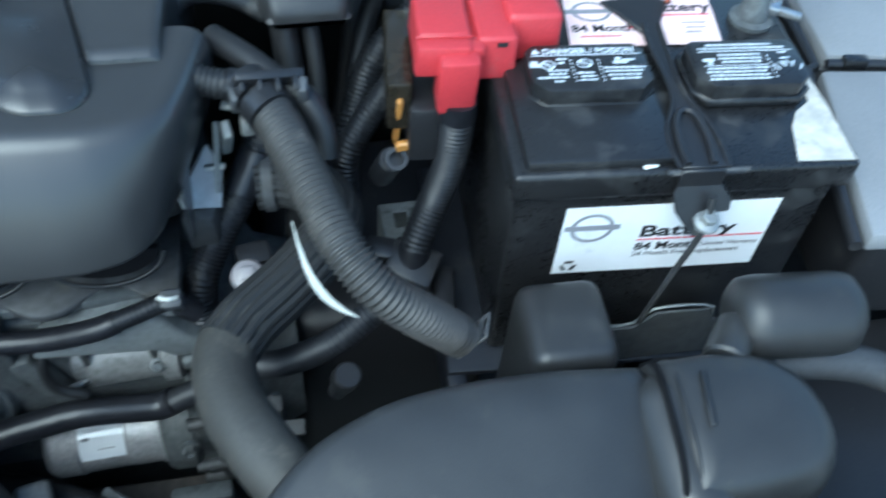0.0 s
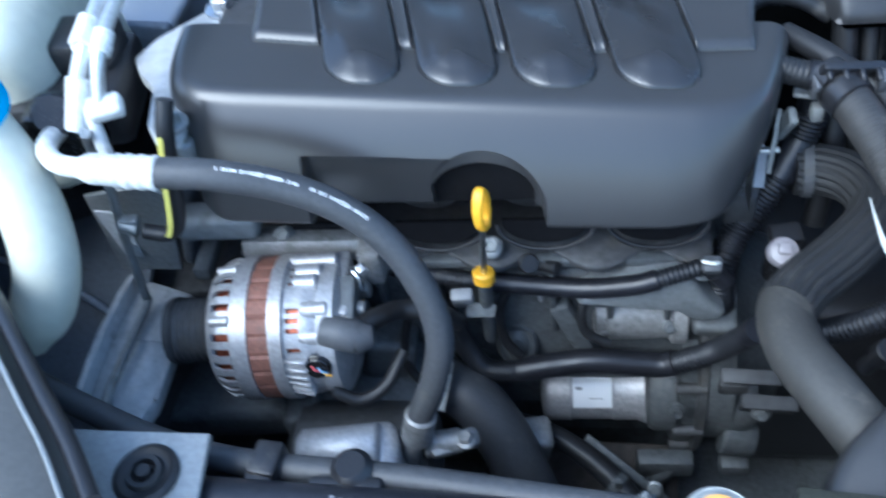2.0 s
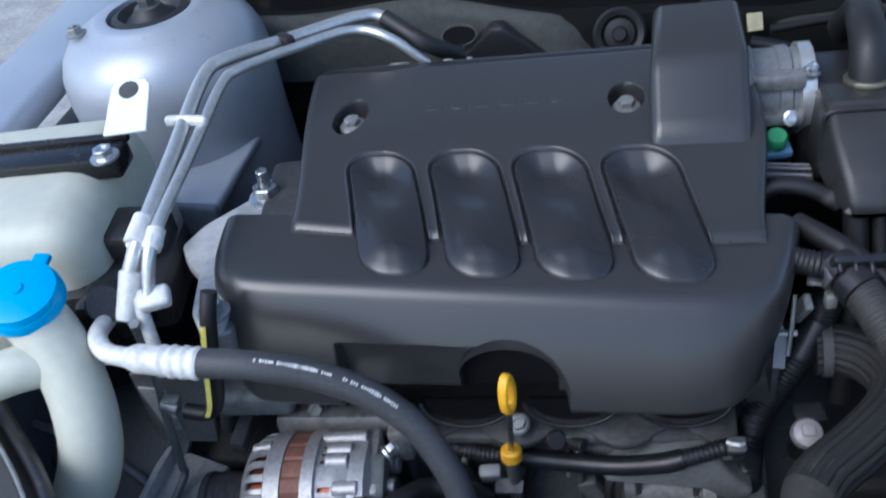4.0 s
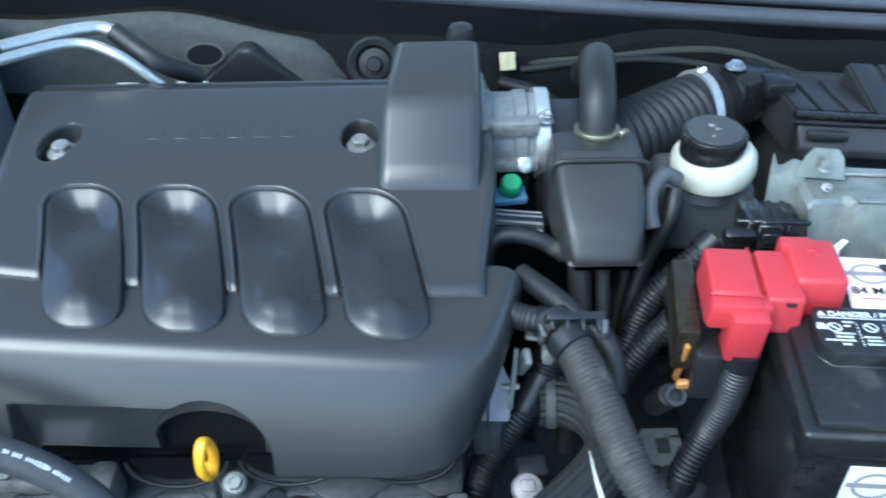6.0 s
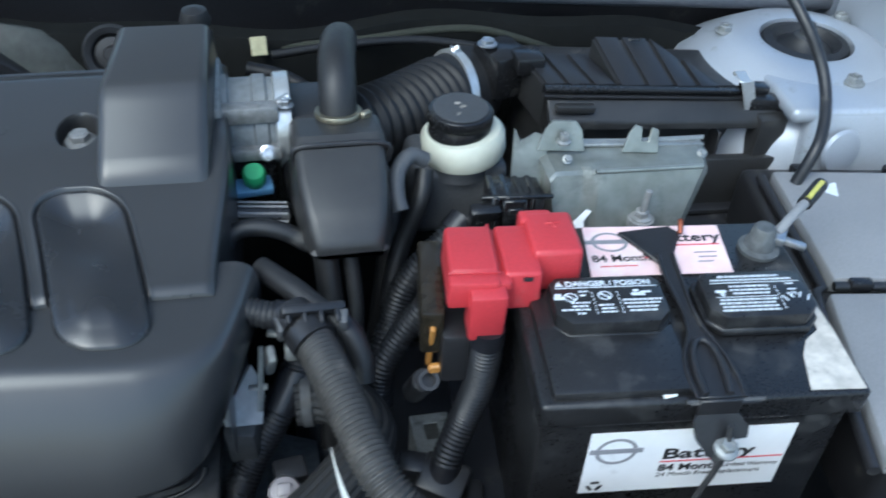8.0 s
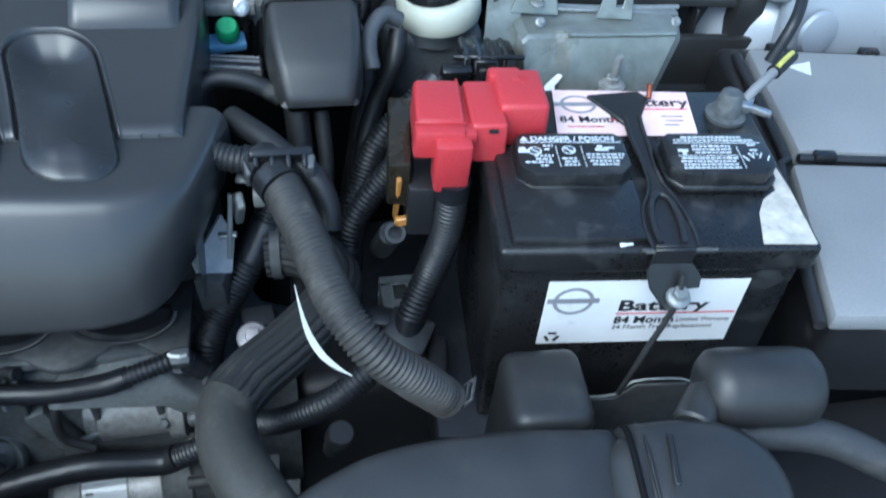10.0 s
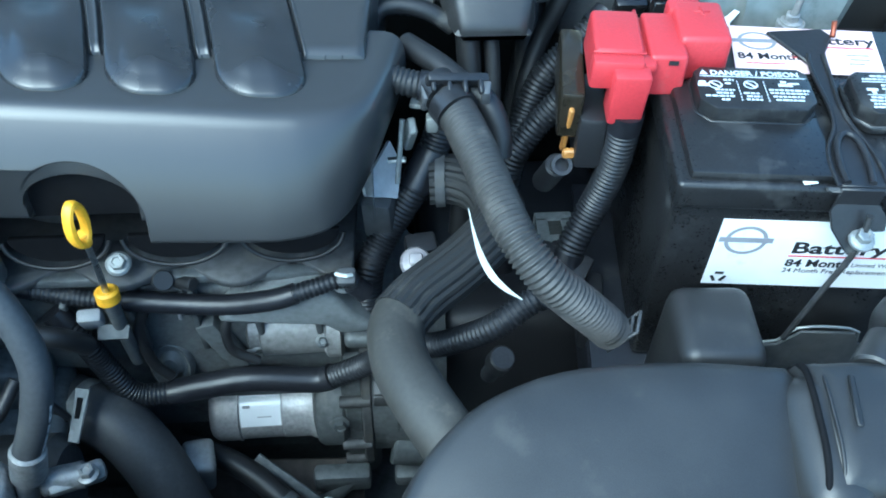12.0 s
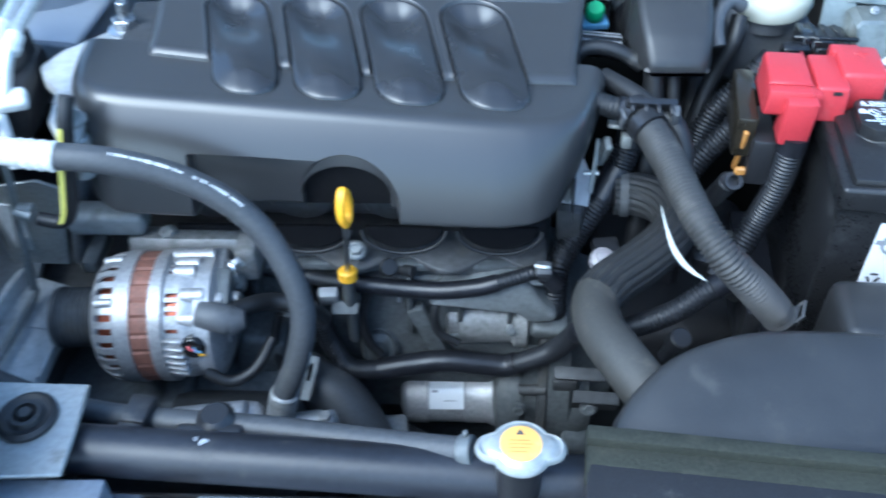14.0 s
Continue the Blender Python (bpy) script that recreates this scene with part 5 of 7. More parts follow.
stt = bmesh.new()
rings = []
for zz, rr in ((0.041, 0.0600), (0.0415, 0.0622), (0.0585, 0.0622), (0.059, 0.0600)):
    rings.append([stt.verts.new(((rr - (0.0012 if k % 6 == 0 else 0)) * math.cos(2 * math.pi * k / 144), (rr - (0.0012 if k % 6 == 0 else 0)) * math.sin(2 * math.pi * k / 144), zz)) for k in range(144)])
for a, b in zip(rings, rings[1:]):
    for k in range(144):
        stt.faces.new((a[k], a[(k + 1) % 144], b[(k + 1) % 144], b[k]))
part("stator", ax(stt), STATOR, alt, "rusty brown laminated stator band", sharp=25)
part("rear_rim", ax(join(lathe([(0.058, 0.058), (R, 0.059), (R, 0.070), (0.060, 0.071)], None, 44), lathe([(0.052, 0.098), (0.060, 0.099), (0.058, 0.112), (0.045, 0.118), (0.02, 0.119)], None, 44))), ALU, alt)
# slotted rear housing: a shell with open windows over the windings
rear = slotted([(0.0625, 0.0700), (0.0600, 0.0715), (0.0595, 0.0735), (0.0595, 0.0845), (0.0590, 0.0880), (0.0570, 0.0960), (0.0530, 0.1010), (0.0500, 0.1060), (0.0500, 0.1120), (0.0440, 0.1170), (0.0200, 0.1185)], (2,), 8, 4, ((186, 202), (226, 234)))
part("rear_housing", ax(rear), ALU, alt, "cast aluminium rear housing with slots", sharp=30)
for a0, rr, z0, ln in ((168, 0.0565, 0.078, 0.022), (180, 0.0565, 0.078, 0.020), (205, 0.0545, 0.086, 0.022), (228, 0.0530, 0.084, 0.026), (150, 0.058, 0.070, 0.040)):
    a = math.radians(a0)
    part("lug", ax(rod((rr * math.cos(a), rr * math.sin(a), z0), (rr * math.cos(a), rr * math.sin(a), z0 + ln), 0.0075, 14)), ALU, alt)
for k in range(6):
    a = math.radians(246 + 7 * k)
    part("fin", ax(block((0.010, 0.0030, 0.020), (0.0600 * math.cos(a), 0.0600 * math.sin(a), 0.080), 0.0010, 1, (0, 12, math.degrees(a)))), ALU, alt)
for a0, rr, ln, r1 in ((195, 0.030, 0.016, 0.008), (150, 0.036, 0.012, 0.009), (235, 0.040, 0.010, 0.007), (120, 0.030, 0.014, 0.010)):
    a = math.radians(a0)
    part("rear_boss", ax(rod((rr * math.cos(a), rr * math.sin(a), 0.112), (rr * math.cos(a), rr * math.sin(a), 0.118 + ln), r1, 16, r1 * 0.85)), CAST, alt)
part("rectifier_cover", ax(join(lathe([(0.020, 0.112), (0.022, 0.126), (0.019, 0.130), (0.008, 0.131)], None, 28), block((0.022, 0.046, 0.020), (-0.036, -0.008, 0.118), 0.004, 2, (0, 0, 20)))), GRIME, alt, "grimy rectifier cover")
part("end_plate", ax(join(block((0.060, 0.05, 0.008), (-0.015, 0.0, 0.119), 0.003, 2), block((0.03, 0.04, 0.016), (-0.035, 0.022, 0.112), 0.004, 2))), ALU, alt)
part("pulley", ax(lathe([(0.012, -0.046), (0.029, -0.046), (0.030, -0.043), (0.030, -0.040), *[(0.0275 + 0.0018 * (k % 2), -0.039 + 0.0028 * k) for k in range(11)], (0.030, -0.008), (0.028, -0.006), (0.012, -0.006)], None, 36)), DARK, alt, "grooved dark steel pulley")
part("terminal_boot", join(rod((-0.496, 0.326, 0.728), (-0.464, 0.323, 0.722), 0.0125, 18, 0.0145), rod((-0.466, 0.323, 0.722), (-0.452, 0.325, 0.722), 0.0145, 18, 0.009)), BOOT, alt, "grey rubber terminal boot", sharp=60)
pa = math.radians(253)
PC, PO = AX @ Vector((0.050 * math.cos(pa), 0.050 * math.sin(pa), 0.097)), AX @ Vector((0.063 * math.cos(pa), 0.063 * math.sin(pa), 0.097))
plug = part("plug", join(rod(PC, PO, 0.0098, 20), rod(PC, PC + (PO - PC) * 0.8, 0.0115, 20)), GLOSSY, alt, "round black connector socket")
for c, dx, dz in ((RED, -0.004, 0.003), (SKYBLUE, 0.001, 0.001), (YELLOW, 0.004, -0.003)):
    part("wire", tube([PO + Vector((dx, 0.001, dz)), PO + Vector((dx + 0.002, -0.002, dz - 0.001)), PO + Vector((dx + 0.007, -0.001, dz - 0.004))], 0.0011, 8), c, plug)
part("bolt", hexa((-0.470, 0.372, 0.742), 0.006, 0.010, (-30, 60, 0)), STEEL, alt)
part("mount_ear", join(block((0.12, 0.03, 0.024), (-0.525, 0.425, 0.724), 0.006, 2, (-15, 0, 0)), block((0.022, 0.04, 0.04), (-0.465, 0.412, 0.722), 0.006, 2)), CAST, alt)

brk = thing("alternator_bracket", (-0.58, 0.44, 0.69), "cast aluminium bracket above the alternator", "bracket")
part("arm", block((0.075, 0.032, 0.026), (-0.602, 0.428, 0.752), 0.008, 3, (-8, 4, 4)), DUSTCAST, brk)
part("stay", join(block((0.016, 0.05, 0.016), (-0.625, 0.425, 0.71), 0.004, 2), block((0.10, 0.02, 0.012), (-0.53, 0.432, 0.700), 0.004, 2)), GRIME, brk)

comp = thing("air_con_compressor", (-0.47, 0.28, 0.42), "silver aluminium air-conditioning compressor low in the bay", "compressor")
part("body", lathe([(0.04, 0), (0.055, 0.01), (0.055, 0.12), (0.045, 0.13)], pose(-0.55, 0.30, 0.56, 0, 90, 0), 30), DARK, comp)
part("head", join(block((0.085, 0.05, 0.05), (-0.478, 0.262, 0.628), 0.012, 3, (10, 0, 12)), rod((-0.520, 0.262, 0.640), (-0.450, 0.266, 0.648), 0.020, 20)), ALU, comp, "bright cast head", sharp=50)
# dark plate on the face paints the shade of a pocket
part("pocket_shade", block((0.050, 0.004, 0.030), (-0.486, 0.236, 0.640), 0.002, 2, (10, 0, 10)), DARK, comp)
part("flange", join(block((0.045, 0.018, 0.014), (-0.395, 0.285, 0.622), 0.005, 2, (20, 10, 25)), rod((-0.420, 0.280, 0.625), (-0.388, 0.288, 0.622), 0.011, 14), hexa((-0.384, 0.284, 0.628), 0.006, 0.009)), CAST, comp)

# ---- hoses and looms ----
ach = thing("air_con_hose", (-0.48, 0.33, 0.65), "black air-conditioning hose with white print", "hose")
ACP = [(-0.581, 0.336, 0.898), (-0.537, 0.337, 0.893), (-0.491, 0.341, 0.876), (-0.453, 0.339, 0.855), (-0.423, 0.332, 0.827), (-0.402, 0.319, 0.790), (-0.393, 0.306, 0.750), (-0.401, 0.292, 0.708), (-0.421, 0.281, 0.660)]
part("hose", tube(ACP, 0.0112, 20, 0.006), WORN, ach, sharp=60)
part("upper_fitting", tube([(-0.679, 0.400, 0.888), (-0.672, 0.367, 0.897), (-0.651, 0.345, 0.900), (-0.613, 0.338, 0.900), (-0.585, 0.336, 0.898)], lambda u: 0.0075 + 0.0038 * smooth(0.62, 0.70, u), 18, 0.004), OXID, ach, "bright aluminium end fitting")
part("crimp", tube([(-0.604, 0.337, 0.8995), (-0.574, 0.336, 0.897)], 0.0122, 18, 0.003, 0.0006, 0.009), OXID, ach)
part("lower_fitting", join(rod((-0.416, 0.283, 0.672), (-0.424, 0.279, 0.640), 0.0135, 18), rod((-0.424, 0.279, 0.645), (-0.436, 0.276, 0.60), 0.009, 14)), CAST, ach, "aluminium crimped end")
# print along the hose: plain dashes
random.seed(11)
line, u = grow(ACP, 0.002)
for lo, hi, raise_ in ((24, 52, (0.0, -0.35, 1.0)), (56, 78, (0.1, -0.35, 1.0)), (150, 182, (0.9, -0.1, 0.55))):
    dash = bmesh.new()
    i = lo
    while i < hi:
        t = Vector(line[i + 1] - line[i]).normalized()
        nn = Vector(raise_)
        nn = (nn - t * nn.dot(t)).normalized()
        ss = t.cross(nn)
        c = Vector(line[i]) + nn * 0.01128
        h = random.uniform(0.0010, 0.0018)
        w = random.uniform(0.0005, 0.0010)
        dash.faces.new([dash.verts.new(c + t * a + ss * b) for a, b in ((-w, -h), (w, -h), (w, h), (-w, h))])
        i += 1 if random.random() < 0.9 else 2
    part("printing", dash, OXID, ach, "worn white printing along the hose")

rh = thing("radiator_hose", (-0.11, 0.36, 0.70), "brown-dusted upper radiator hose in a ribbed woven sleeve", "hose")
RH = [(-0.108, 0.478, 0.748), (-0.085, 0.476, 0.749), (-0.064, 0.460, 0.752), (-0.054, 0.432, 0.755), (-0.062, 0.408, 0.756), (-0.078, 0.388, 0.756), (-0.100, 0.366, 0.756), (-0.124, 0.344, 0.757), (-0.139, 0.324, 0.758)]
part("sleeve", tube(RH, 0.0215, 48, 0.006, groove=3, groove_depth=0.0014), SLEEVE, rh, "ribbed black woven sleeve", sharp=28)
part("hose", tube([(-0.124, 0.344, 0.757), (-0.140, 0.320, 0.758), (-0.139, 0.284, 0.762), (-0.126, 0.250, 0.766), (-0.104, 0.212, 0.760), (-0.083, 0.180, 0.740)], 0.0205, 28, 0.005), HOSE, rh, "dusty brown-grey rubber", sharp=70)
part("clamp", tube([(-0.102, 0.4782, 0.748), (-0.094, 0.4775, 0.7485)], 0.0236, 28, 0.003), DARK, rh, "dull steel band clamp")

lh = thing("lower_radiator_hose", (-0.37, 0.34, 0.44), "thick black lower radiator hose with a spring clamp", "hose")
part("hose", tube([(-0.440, 0.395, 0.560), (-0.415, 0.382, 0.560), (-0.388, 0.368, 0.552), (-0.364, 0.347, 0.528), (-0.346, 0.325, 0.495), (-0.330, 0.305, 0.450), (-0.320, 0.285, 0.38)], 0.0275, 26, 0.008), WORN, lh, sharp=70)
part("clamp", join(tube([(-0.428, 0.388, 0.5605), (-0.419, 0.384, 0.5602)], 0.0292, 28, 0.003)), STAMP, lh, "bright spring clamp")

part("clamp_tongue", slab([(-0.0050, -0.024), (0.0050, -0.024), (0.0062, 0.004), (0.0070, 0.022), (-0.0060, 0.022), (-0.0048, 0.004)], 0, 0.002, 0.0006, 1, pose(-0.4135, 0.357, 0.600, 32, 0, -10)), DUSTCAST, lh, "dull clamp tongue")
# the slot's dark is painted as a thin black plate
part("tongue_slot_shade", slab([(-0.0022, -0.004), (0.0022, -0.004), (0.0026, 0.014), (-0.0026, 0.014)], 0.002, 0.0023, 0, 1, pose(-0.4135, 0.357, 0.600, 32, 0, -10)), SHADE_BLACK, lh)

loom = thing("main_wiring_loom", (-0.04, 0.36, 0.72), "fat dusty grey corrugated loom with a torn white tag", "wiring loom")
ML = [(-0.104, 0.462, 0.857), (-0.092, 0.440, 0.853), (-0.080, 0.402, 0.848), (-0.070, 0.366, 0.841), (-0.0585, 0.331, 0.833), (-0.041, 0.311, 0.817), (-0.017, 0.306, 0.793), (0.004, 0.307, 0.768), (0.013, 0.309, 0.755)]
part("conduit", tube(ML, lambda u: 0.0136 + 0.0006 * math.sin(u * 9), 24, 0.0009, 0.0011, 0.0040), LOOM, loom, "dusty grey corrugated conduit", sharp=80)
band_a, band_b = Vector((-0.0965, 0.4490, 0.8548)), Vector((-0.0905, 0.4370, 0.8530))
part("clip_band", tube([band_a, band_b], 0.0172, 26, 0.003), PLASTIC, loom, "dusty black moulded clip round the loom", sharp=50)
part("clip_bar", block((0.046, 0.007, 0.012), (-0.0905, 0.4540, 0.8705), 0.002, 2, (28, 8, 8)), PLASTIC, loom, "dusty black clip bar")
for k in range(4):
    part("clip_tooth", block((0.0035, 0.011, 0.0050), (-0.1080 + 0.0115 * k, 0.4470, 0.8720 - 0.0010 * k), 0.001, 1, (28, 8, 8)), PLASTIC, loom)
part("clip_arm", block((0.007, 0.012, 0.022), (-0.0690, 0.4500, 0.8590), 0.002, 2, (20, 0, -10)), BOOT, loom)
part("clip_arm", block((0.006, 0.014, 0.018), (-0.1140, 0.4530, 0.8560), 0.002, 2, (20, 0, 10)), BOOT, loom)
part("collar", tube([(-0.106, 0.464, 0.858), (-0.099, 0.452, 0.857)], 0.0160, 22, 0.003), PLASTIC, loom)
LC = pose(0.0255, 0.314, 0.750, 0, 28, -20)
comb = [block((0.0022, 0.0022, 0.036), (0, -0.013, 0), 0.0006, 1), block((0.0022, 0.0022, 0.036), (0, 0.006, 0), 0.0006, 1)] + [block((0.0022, 0.019, 0.0022), (0, -0.0035, -0.017 + 0.0085 * k), 0.0006, 1) for k in range(5)] + [block((0.012, 0.003, 0.006), (0.008, 0.006, -0.008), 0.001, 1)]
comb = join(*comb)
comb.transform(LC)
part("lower_clip", comb, BOOT, loom, "grey ladder clip")
tag = bmesh.new()
rows = []
TAGLINE = grow([(-0.0880, 0.366, 0.827), (-0.0855, 0.350, 0.820), (-0.0815, 0.334, 0.8125), (-0.0745, 0.321, 0.806), (-0.0655, 0.312, 0.802), (-0.0550, 0.305, 0.799)], 0.003)[0]
for c, w in [(c, 0.0003 + 0.0019 * math.sin(math.pi * (k / (len(TAGLINE) - 1)) ** 1.5)) for k, c in enumerate(TAGLINE)]:
    c = Vector(c)
    rows.append([tag.verts.new(c + Vector((-w, -0.3 * w, -0.4 * w))), tag.verts.new(c + Vector((w, 0.2 * w, 0.6 * w)))])
for a, b in zip(rows, rows[1:]):
    tag.faces.new((a[0], a[1], b[1], b[0]))
bmesh.ops.solidify(tag, geom=list(tag.faces), thickness=0.0006)
part("tag", tag, IVORY, loom, "torn white paper tag")


def loom_thing(name, pts, r, label, rib=0.0008, pitch=0.0036, material=None, tape=()):
    line = [Vector(p) for p in pts]
    low = min(line, key=lambda v: v.z)
    t = thing(name, low, label, "wiring loom", "looms in the bay")
    part("conduit", tube(pts, r, 18, 0.004, rib, pitch), material or CONDUIT, t, sharp=80)
    if rib:
        for a, b in ((line[0], line[1]), (line[-1], line[-2])):
            d = (b - a).normalized()
            part("end_cuff", tube([a - d * 0.002, a + d * 0.014], r + 0.0014, 16, 0.004), TAPE, t, "taped end")
    for seg in tape:
        part("tape", tube(seg, r + 0.0016, 16, 0.004), TAPE, t, "glossy black tape wrap", sharp=70)
    return t


LP = [(-0.092, 0.505, 0.805), (-0.104, 0.492, 0.768), (-0.120, 0.475, 0.743), (-0.147, 0.458, 0.703), (-0.161, 0.440, 0.680), (-0.164, 0.428, 0.648), (-0.162, 0.428, 0.622)]
loom_thing("wiring_loom", [(-0.425, 0.412, 0.670), (-0.406, 0.403, 0.640), (-0.397, 0.402, 0.604), (-0.379, 0.395, 0.572), (-0.347, 0.396, 0.567), (-0.310, 0.399, 0.573), (-0.270, 0.401, 0.577), (-0.216, 0.401, 0.570), (-0.186, 0.400, 0.583), (-0.160, 0.396, 0.606), (-0.140, 0.372, 0.665)], 0.0105, "black taped loom draped over the starter", 0.0004, 0.004, None,
           ([(-0.347, 0.396, 0.567), (-0.310, 0.399, 0.573), (-0.270, 0.401, 0.577), (-0.216, 0.401, 0.570), (-0.200, 0.4005, 0.576)], [(-0.318, 0.3982, 0.5722), (-0.300, 0.3997, 0.5742)]))
loom_thing("wiring_loom", [(-0.455, 0.428, 0.686), (-0.404, 0.419, 0.681), (-0.359, 0.416, 0.677), (-0.309, 0.412, 0.675), (-0.274, 0.407, 0.679), (-0.239, 0.402, 0.690), (-0.206, 0.403, 0.702), (-0.180, 0.407, 0.707), (-0.166, 0.407, 0.690)], 0.0074, "black taped loom along the block's upper edge", 0.0005, 0.0042, None, ([(-0.365, 0.4163, 0.6773), (-0.309, 0.412, 0.675), (-0.274, 0.407, 0.679), (-0.239, 0.402, 0.690), (-0.222, 0.4023, 0.6962)],))
loom_thing("wiring_loom", LP, 0.0125, "black taped loom beside the engine cover", 0.0009, 0.004, None,
           (LP[1:3],))
loom_thing("wiring_loom", [(0.036, 0.440, 0.846), (0.036, 0.440, 0.815), (0.033, 0.441, 0.780), (0.025, 0.440, 0.748), (0.010, 0.427, 0.718), (0.004, 0.418, 0.700)], 0.0118, "black corrugated cable loom under the red terminal cover", 0.0010, 0.0042)
loom_thing("wiring_loom", [(0.045, 0.570, 0.845), (0.028, 0.560, 0.832), (-0.003, 0.552, 0.800), (-0.018, 0.541, 0.770), (-0.032, 0.518, 0.738), (-0.035, 0.505, 0.690), (-0.036, 0.49, 0.62)], 0.0112, "black corrugated loom curving down behind the fuse link", 0.0010, 0.0042)
loom_thing("wiring_loom", [(0.016, 0.524, 0.806), (0.000, 0.522, 0.786), (-0.018, 0.516, 0.764), (-0.033, 0.508, 0.736), (-0.037, 0.498, 0.690)], 0.0108, "short black corrugated loom from the fuse link", 0.0010, 0.0042)
loom_thing("wiring_loom", [(-0.022, 0.352, 0.752), (-0.041, 0.345, 0.744), (-0.068, 0.338, 0.725), (-0.103, 0.350, 0.690), (-0.13, 0.37, 0.66)], 0.0098, "black corrugated loom beneath the radiator hose", 0.0009, 0.004)
loom_thing("wiring_loom", [(-0.470, 0.330, 0.722), (-0.455, 0.345, 0.718), (-0.438, 0.366, 0.703), (-0.410, 0.372, 0.690), (-0.395, 0.385, 0.66)], 0.0085, "black charging cable from the alternator", 0.0, 0.004, RUBBER)
loom_thing("wiring_loom", [(-0.494, 0.304, 0.672), (-0.472, 0.303, 0.660), (-0.450, 0.315, 0.665), (-0.436, 0.34, 0.68)], 0.0055, "thin black cable below the alternator", 0.0, 0.004, RUBBER)
loom_thing("wiring_loom", [(-0.168, 0.500, 0.862), (-0.150, 0.475, 0.864), (-0.127, 0.466, 0.860), (-0.104, 0.462, 0.857)], 0.0100, "dusty loom end entering the clip by the cover", 0.0006, 0.004, RUBBER)
loom_thing("wiring_loom", [(-0.440, 0.385, 0.665), (-0.446, 0.378, 0.640), (-0.446, 0.372, 0.605), (-0.430, 0.365, 0.58)], 0.0045, "thin black wire beside the hose", 0.0, 0.004, RUBBER)
loom_thing("wiring_loom", [(-0.275, 0.414, 0.668), (-0.285, 0.405, 0.655), (-0.283, 0.398, 0.628), (-0.262, 0.396, 0.612)], 0.0045, "thin black branch wire over the casting", 0.0, 0.004, RUBBER)
loom_thing("wiring_loom", [(-0.352, 0.418, 0.668), (-0.362, 0.412, 0.640), (-0.358, 0.408, 0.600), (-0.345, 0.405, 0.58)], 0.0050, "thin black wire down the block", 0.0, 0.004, RUBBER)


wire = thing("thin_wire", (-0.345, 0.414, 0.676), "thin pale wire tied along the upper loom", "wire")
part("wire", tube([(-0.350, 0.412, 0.676), (-0.325, 0.409, 0.675), (-0.300, 0.409, 0.673), (-0.288, 0.412, 0.672)], 0.0011, 8, 0.004), LID, wire)
part("tie", block((0.004, 0.020, 0.018), (-0.322, 0.417, 0.668), 0.002, 2), LID, wire, "grey cable tie")


def hose_thing(pts, r, label, material=RUBBER, name="vacuum_hose"):
    low = min((Vector(p) for p in pts), key=lambda v: v.z)
    t = thing(name, low, label, "hose", "small hoses in the bay")
    part("hose", tube(pts, r, 16, 0.005), material, t, sharp=70)
    return t


hose_thing([(-0.155, 0.548, 0.850), (-0.146, 0.556, 0.862), (-0.129, 0.558, 0.866), (-0.106, 0.555, 0.862), (-0.085, 0.55, 0.85)], 0.0075, "short black breather hose bent over the cover's corner")
hose_thing([(-0.125, 0.520, 0.856), (-0.102, 0.490, 0.858), (-0.083, 0.466, 0.855), (-0.066, 0.452, 0.848), (-0.058, 0.440, 0.830), (-0.058, 0.432, 0.815)], 0.0092, "black hose end crossing behind the clip")
hose_thing([(0.020, 0.615, 0.878), (0.006, 0.612, 0.886), (-0.006, 0.600, 0.880), (-0.010, 0.585, 0.870), (-0.008, 0.573, 0.858)], 0.0070, "grey printed hose hooked beside the reservoir", BOOT)
hose_thing([(0.020, 0.618, 0.866), (0.014, 0.602, 0.845), (-0.002, 0.596, 0.805), (-0.016, 0.575, 0.765), (-0.025, 0.55, 0.70)], 0.0085, "black brake fluid hose going down")
hose_thing([(-0.075, 0.545, 0.86), (-0.072, 0.52, 0.80), (-0.075, 0.50, 0.74), (-0.08, 0.48, 0.68)], 0.010, "black hose hanging behind the breather box")
hose_thing([(-0.055, 0.545, 0.85), (-0.052, 0.525, 0.80), (-0.056, 0.51, 0.75)], 0.0065, "thin black hose behind the breather box", RUBBER)
hose_thing([(0.005, 0.68, 0.82), (-0.01, 0.62, 0.76), (-0.03, 0.57, 0.68)], 0.012, "black heater hose deep in the bay")


# ---- between cover and battery ----
sens = thing("coolant_sensor", (-0.121, 0.425, 0.66), "white-topped coolant sensor plug", "sensor")
part("body", rod((-0.120, 0.430, 0.672), (-0.122, 0.415, 0.718), 0.0115, 20), GLOSSY, sens)
part("cap", join(lathe([(0.0115, 0), (0.0128, 0.002), (0.0128, 0.009), (0.0112, 0.0130), (0.0060, 0.0155), (0, 0.0160)], pose(-0.1225, 0.414, 0.714, 30, 0, 0), 22, False), block((0.011, 0.010, 0.008), (-0.1225, 0.4075, 0.7275), 0.002, 2, (30, 0, 0))), BLUSH, sens, "dirty pinkish-white cap")
part("collar", block((0.026, 0.020, 0.014), (-0.117, 0.432, 0.716), 0.003, 2, (10, 0, 8)), PLASTIC, sens)

coil = thing("ignition_bracket", (-0.145, 0.43, 0.72), "grey steel bracket with a pale connector beside the cover", "bracket")
pl = bmesh.new()
pl.faces.new([pl.verts.new(p) for p in ((-0.140, 0.488, 0.784), (-0.1625, 0.451, 0.769), (-0.160, 0.446, 0.763), (-0.135, 0.456, 0.749), (-0.131, 0.480, 0.766))])
bmesh.ops.triangulate(pl, faces=pl.faces)
bmesh.ops.recalc_face_normals(pl, faces=pl.faces)
bmesh.ops.solidify(pl, geom=list(pl.faces), thickness=0.004)
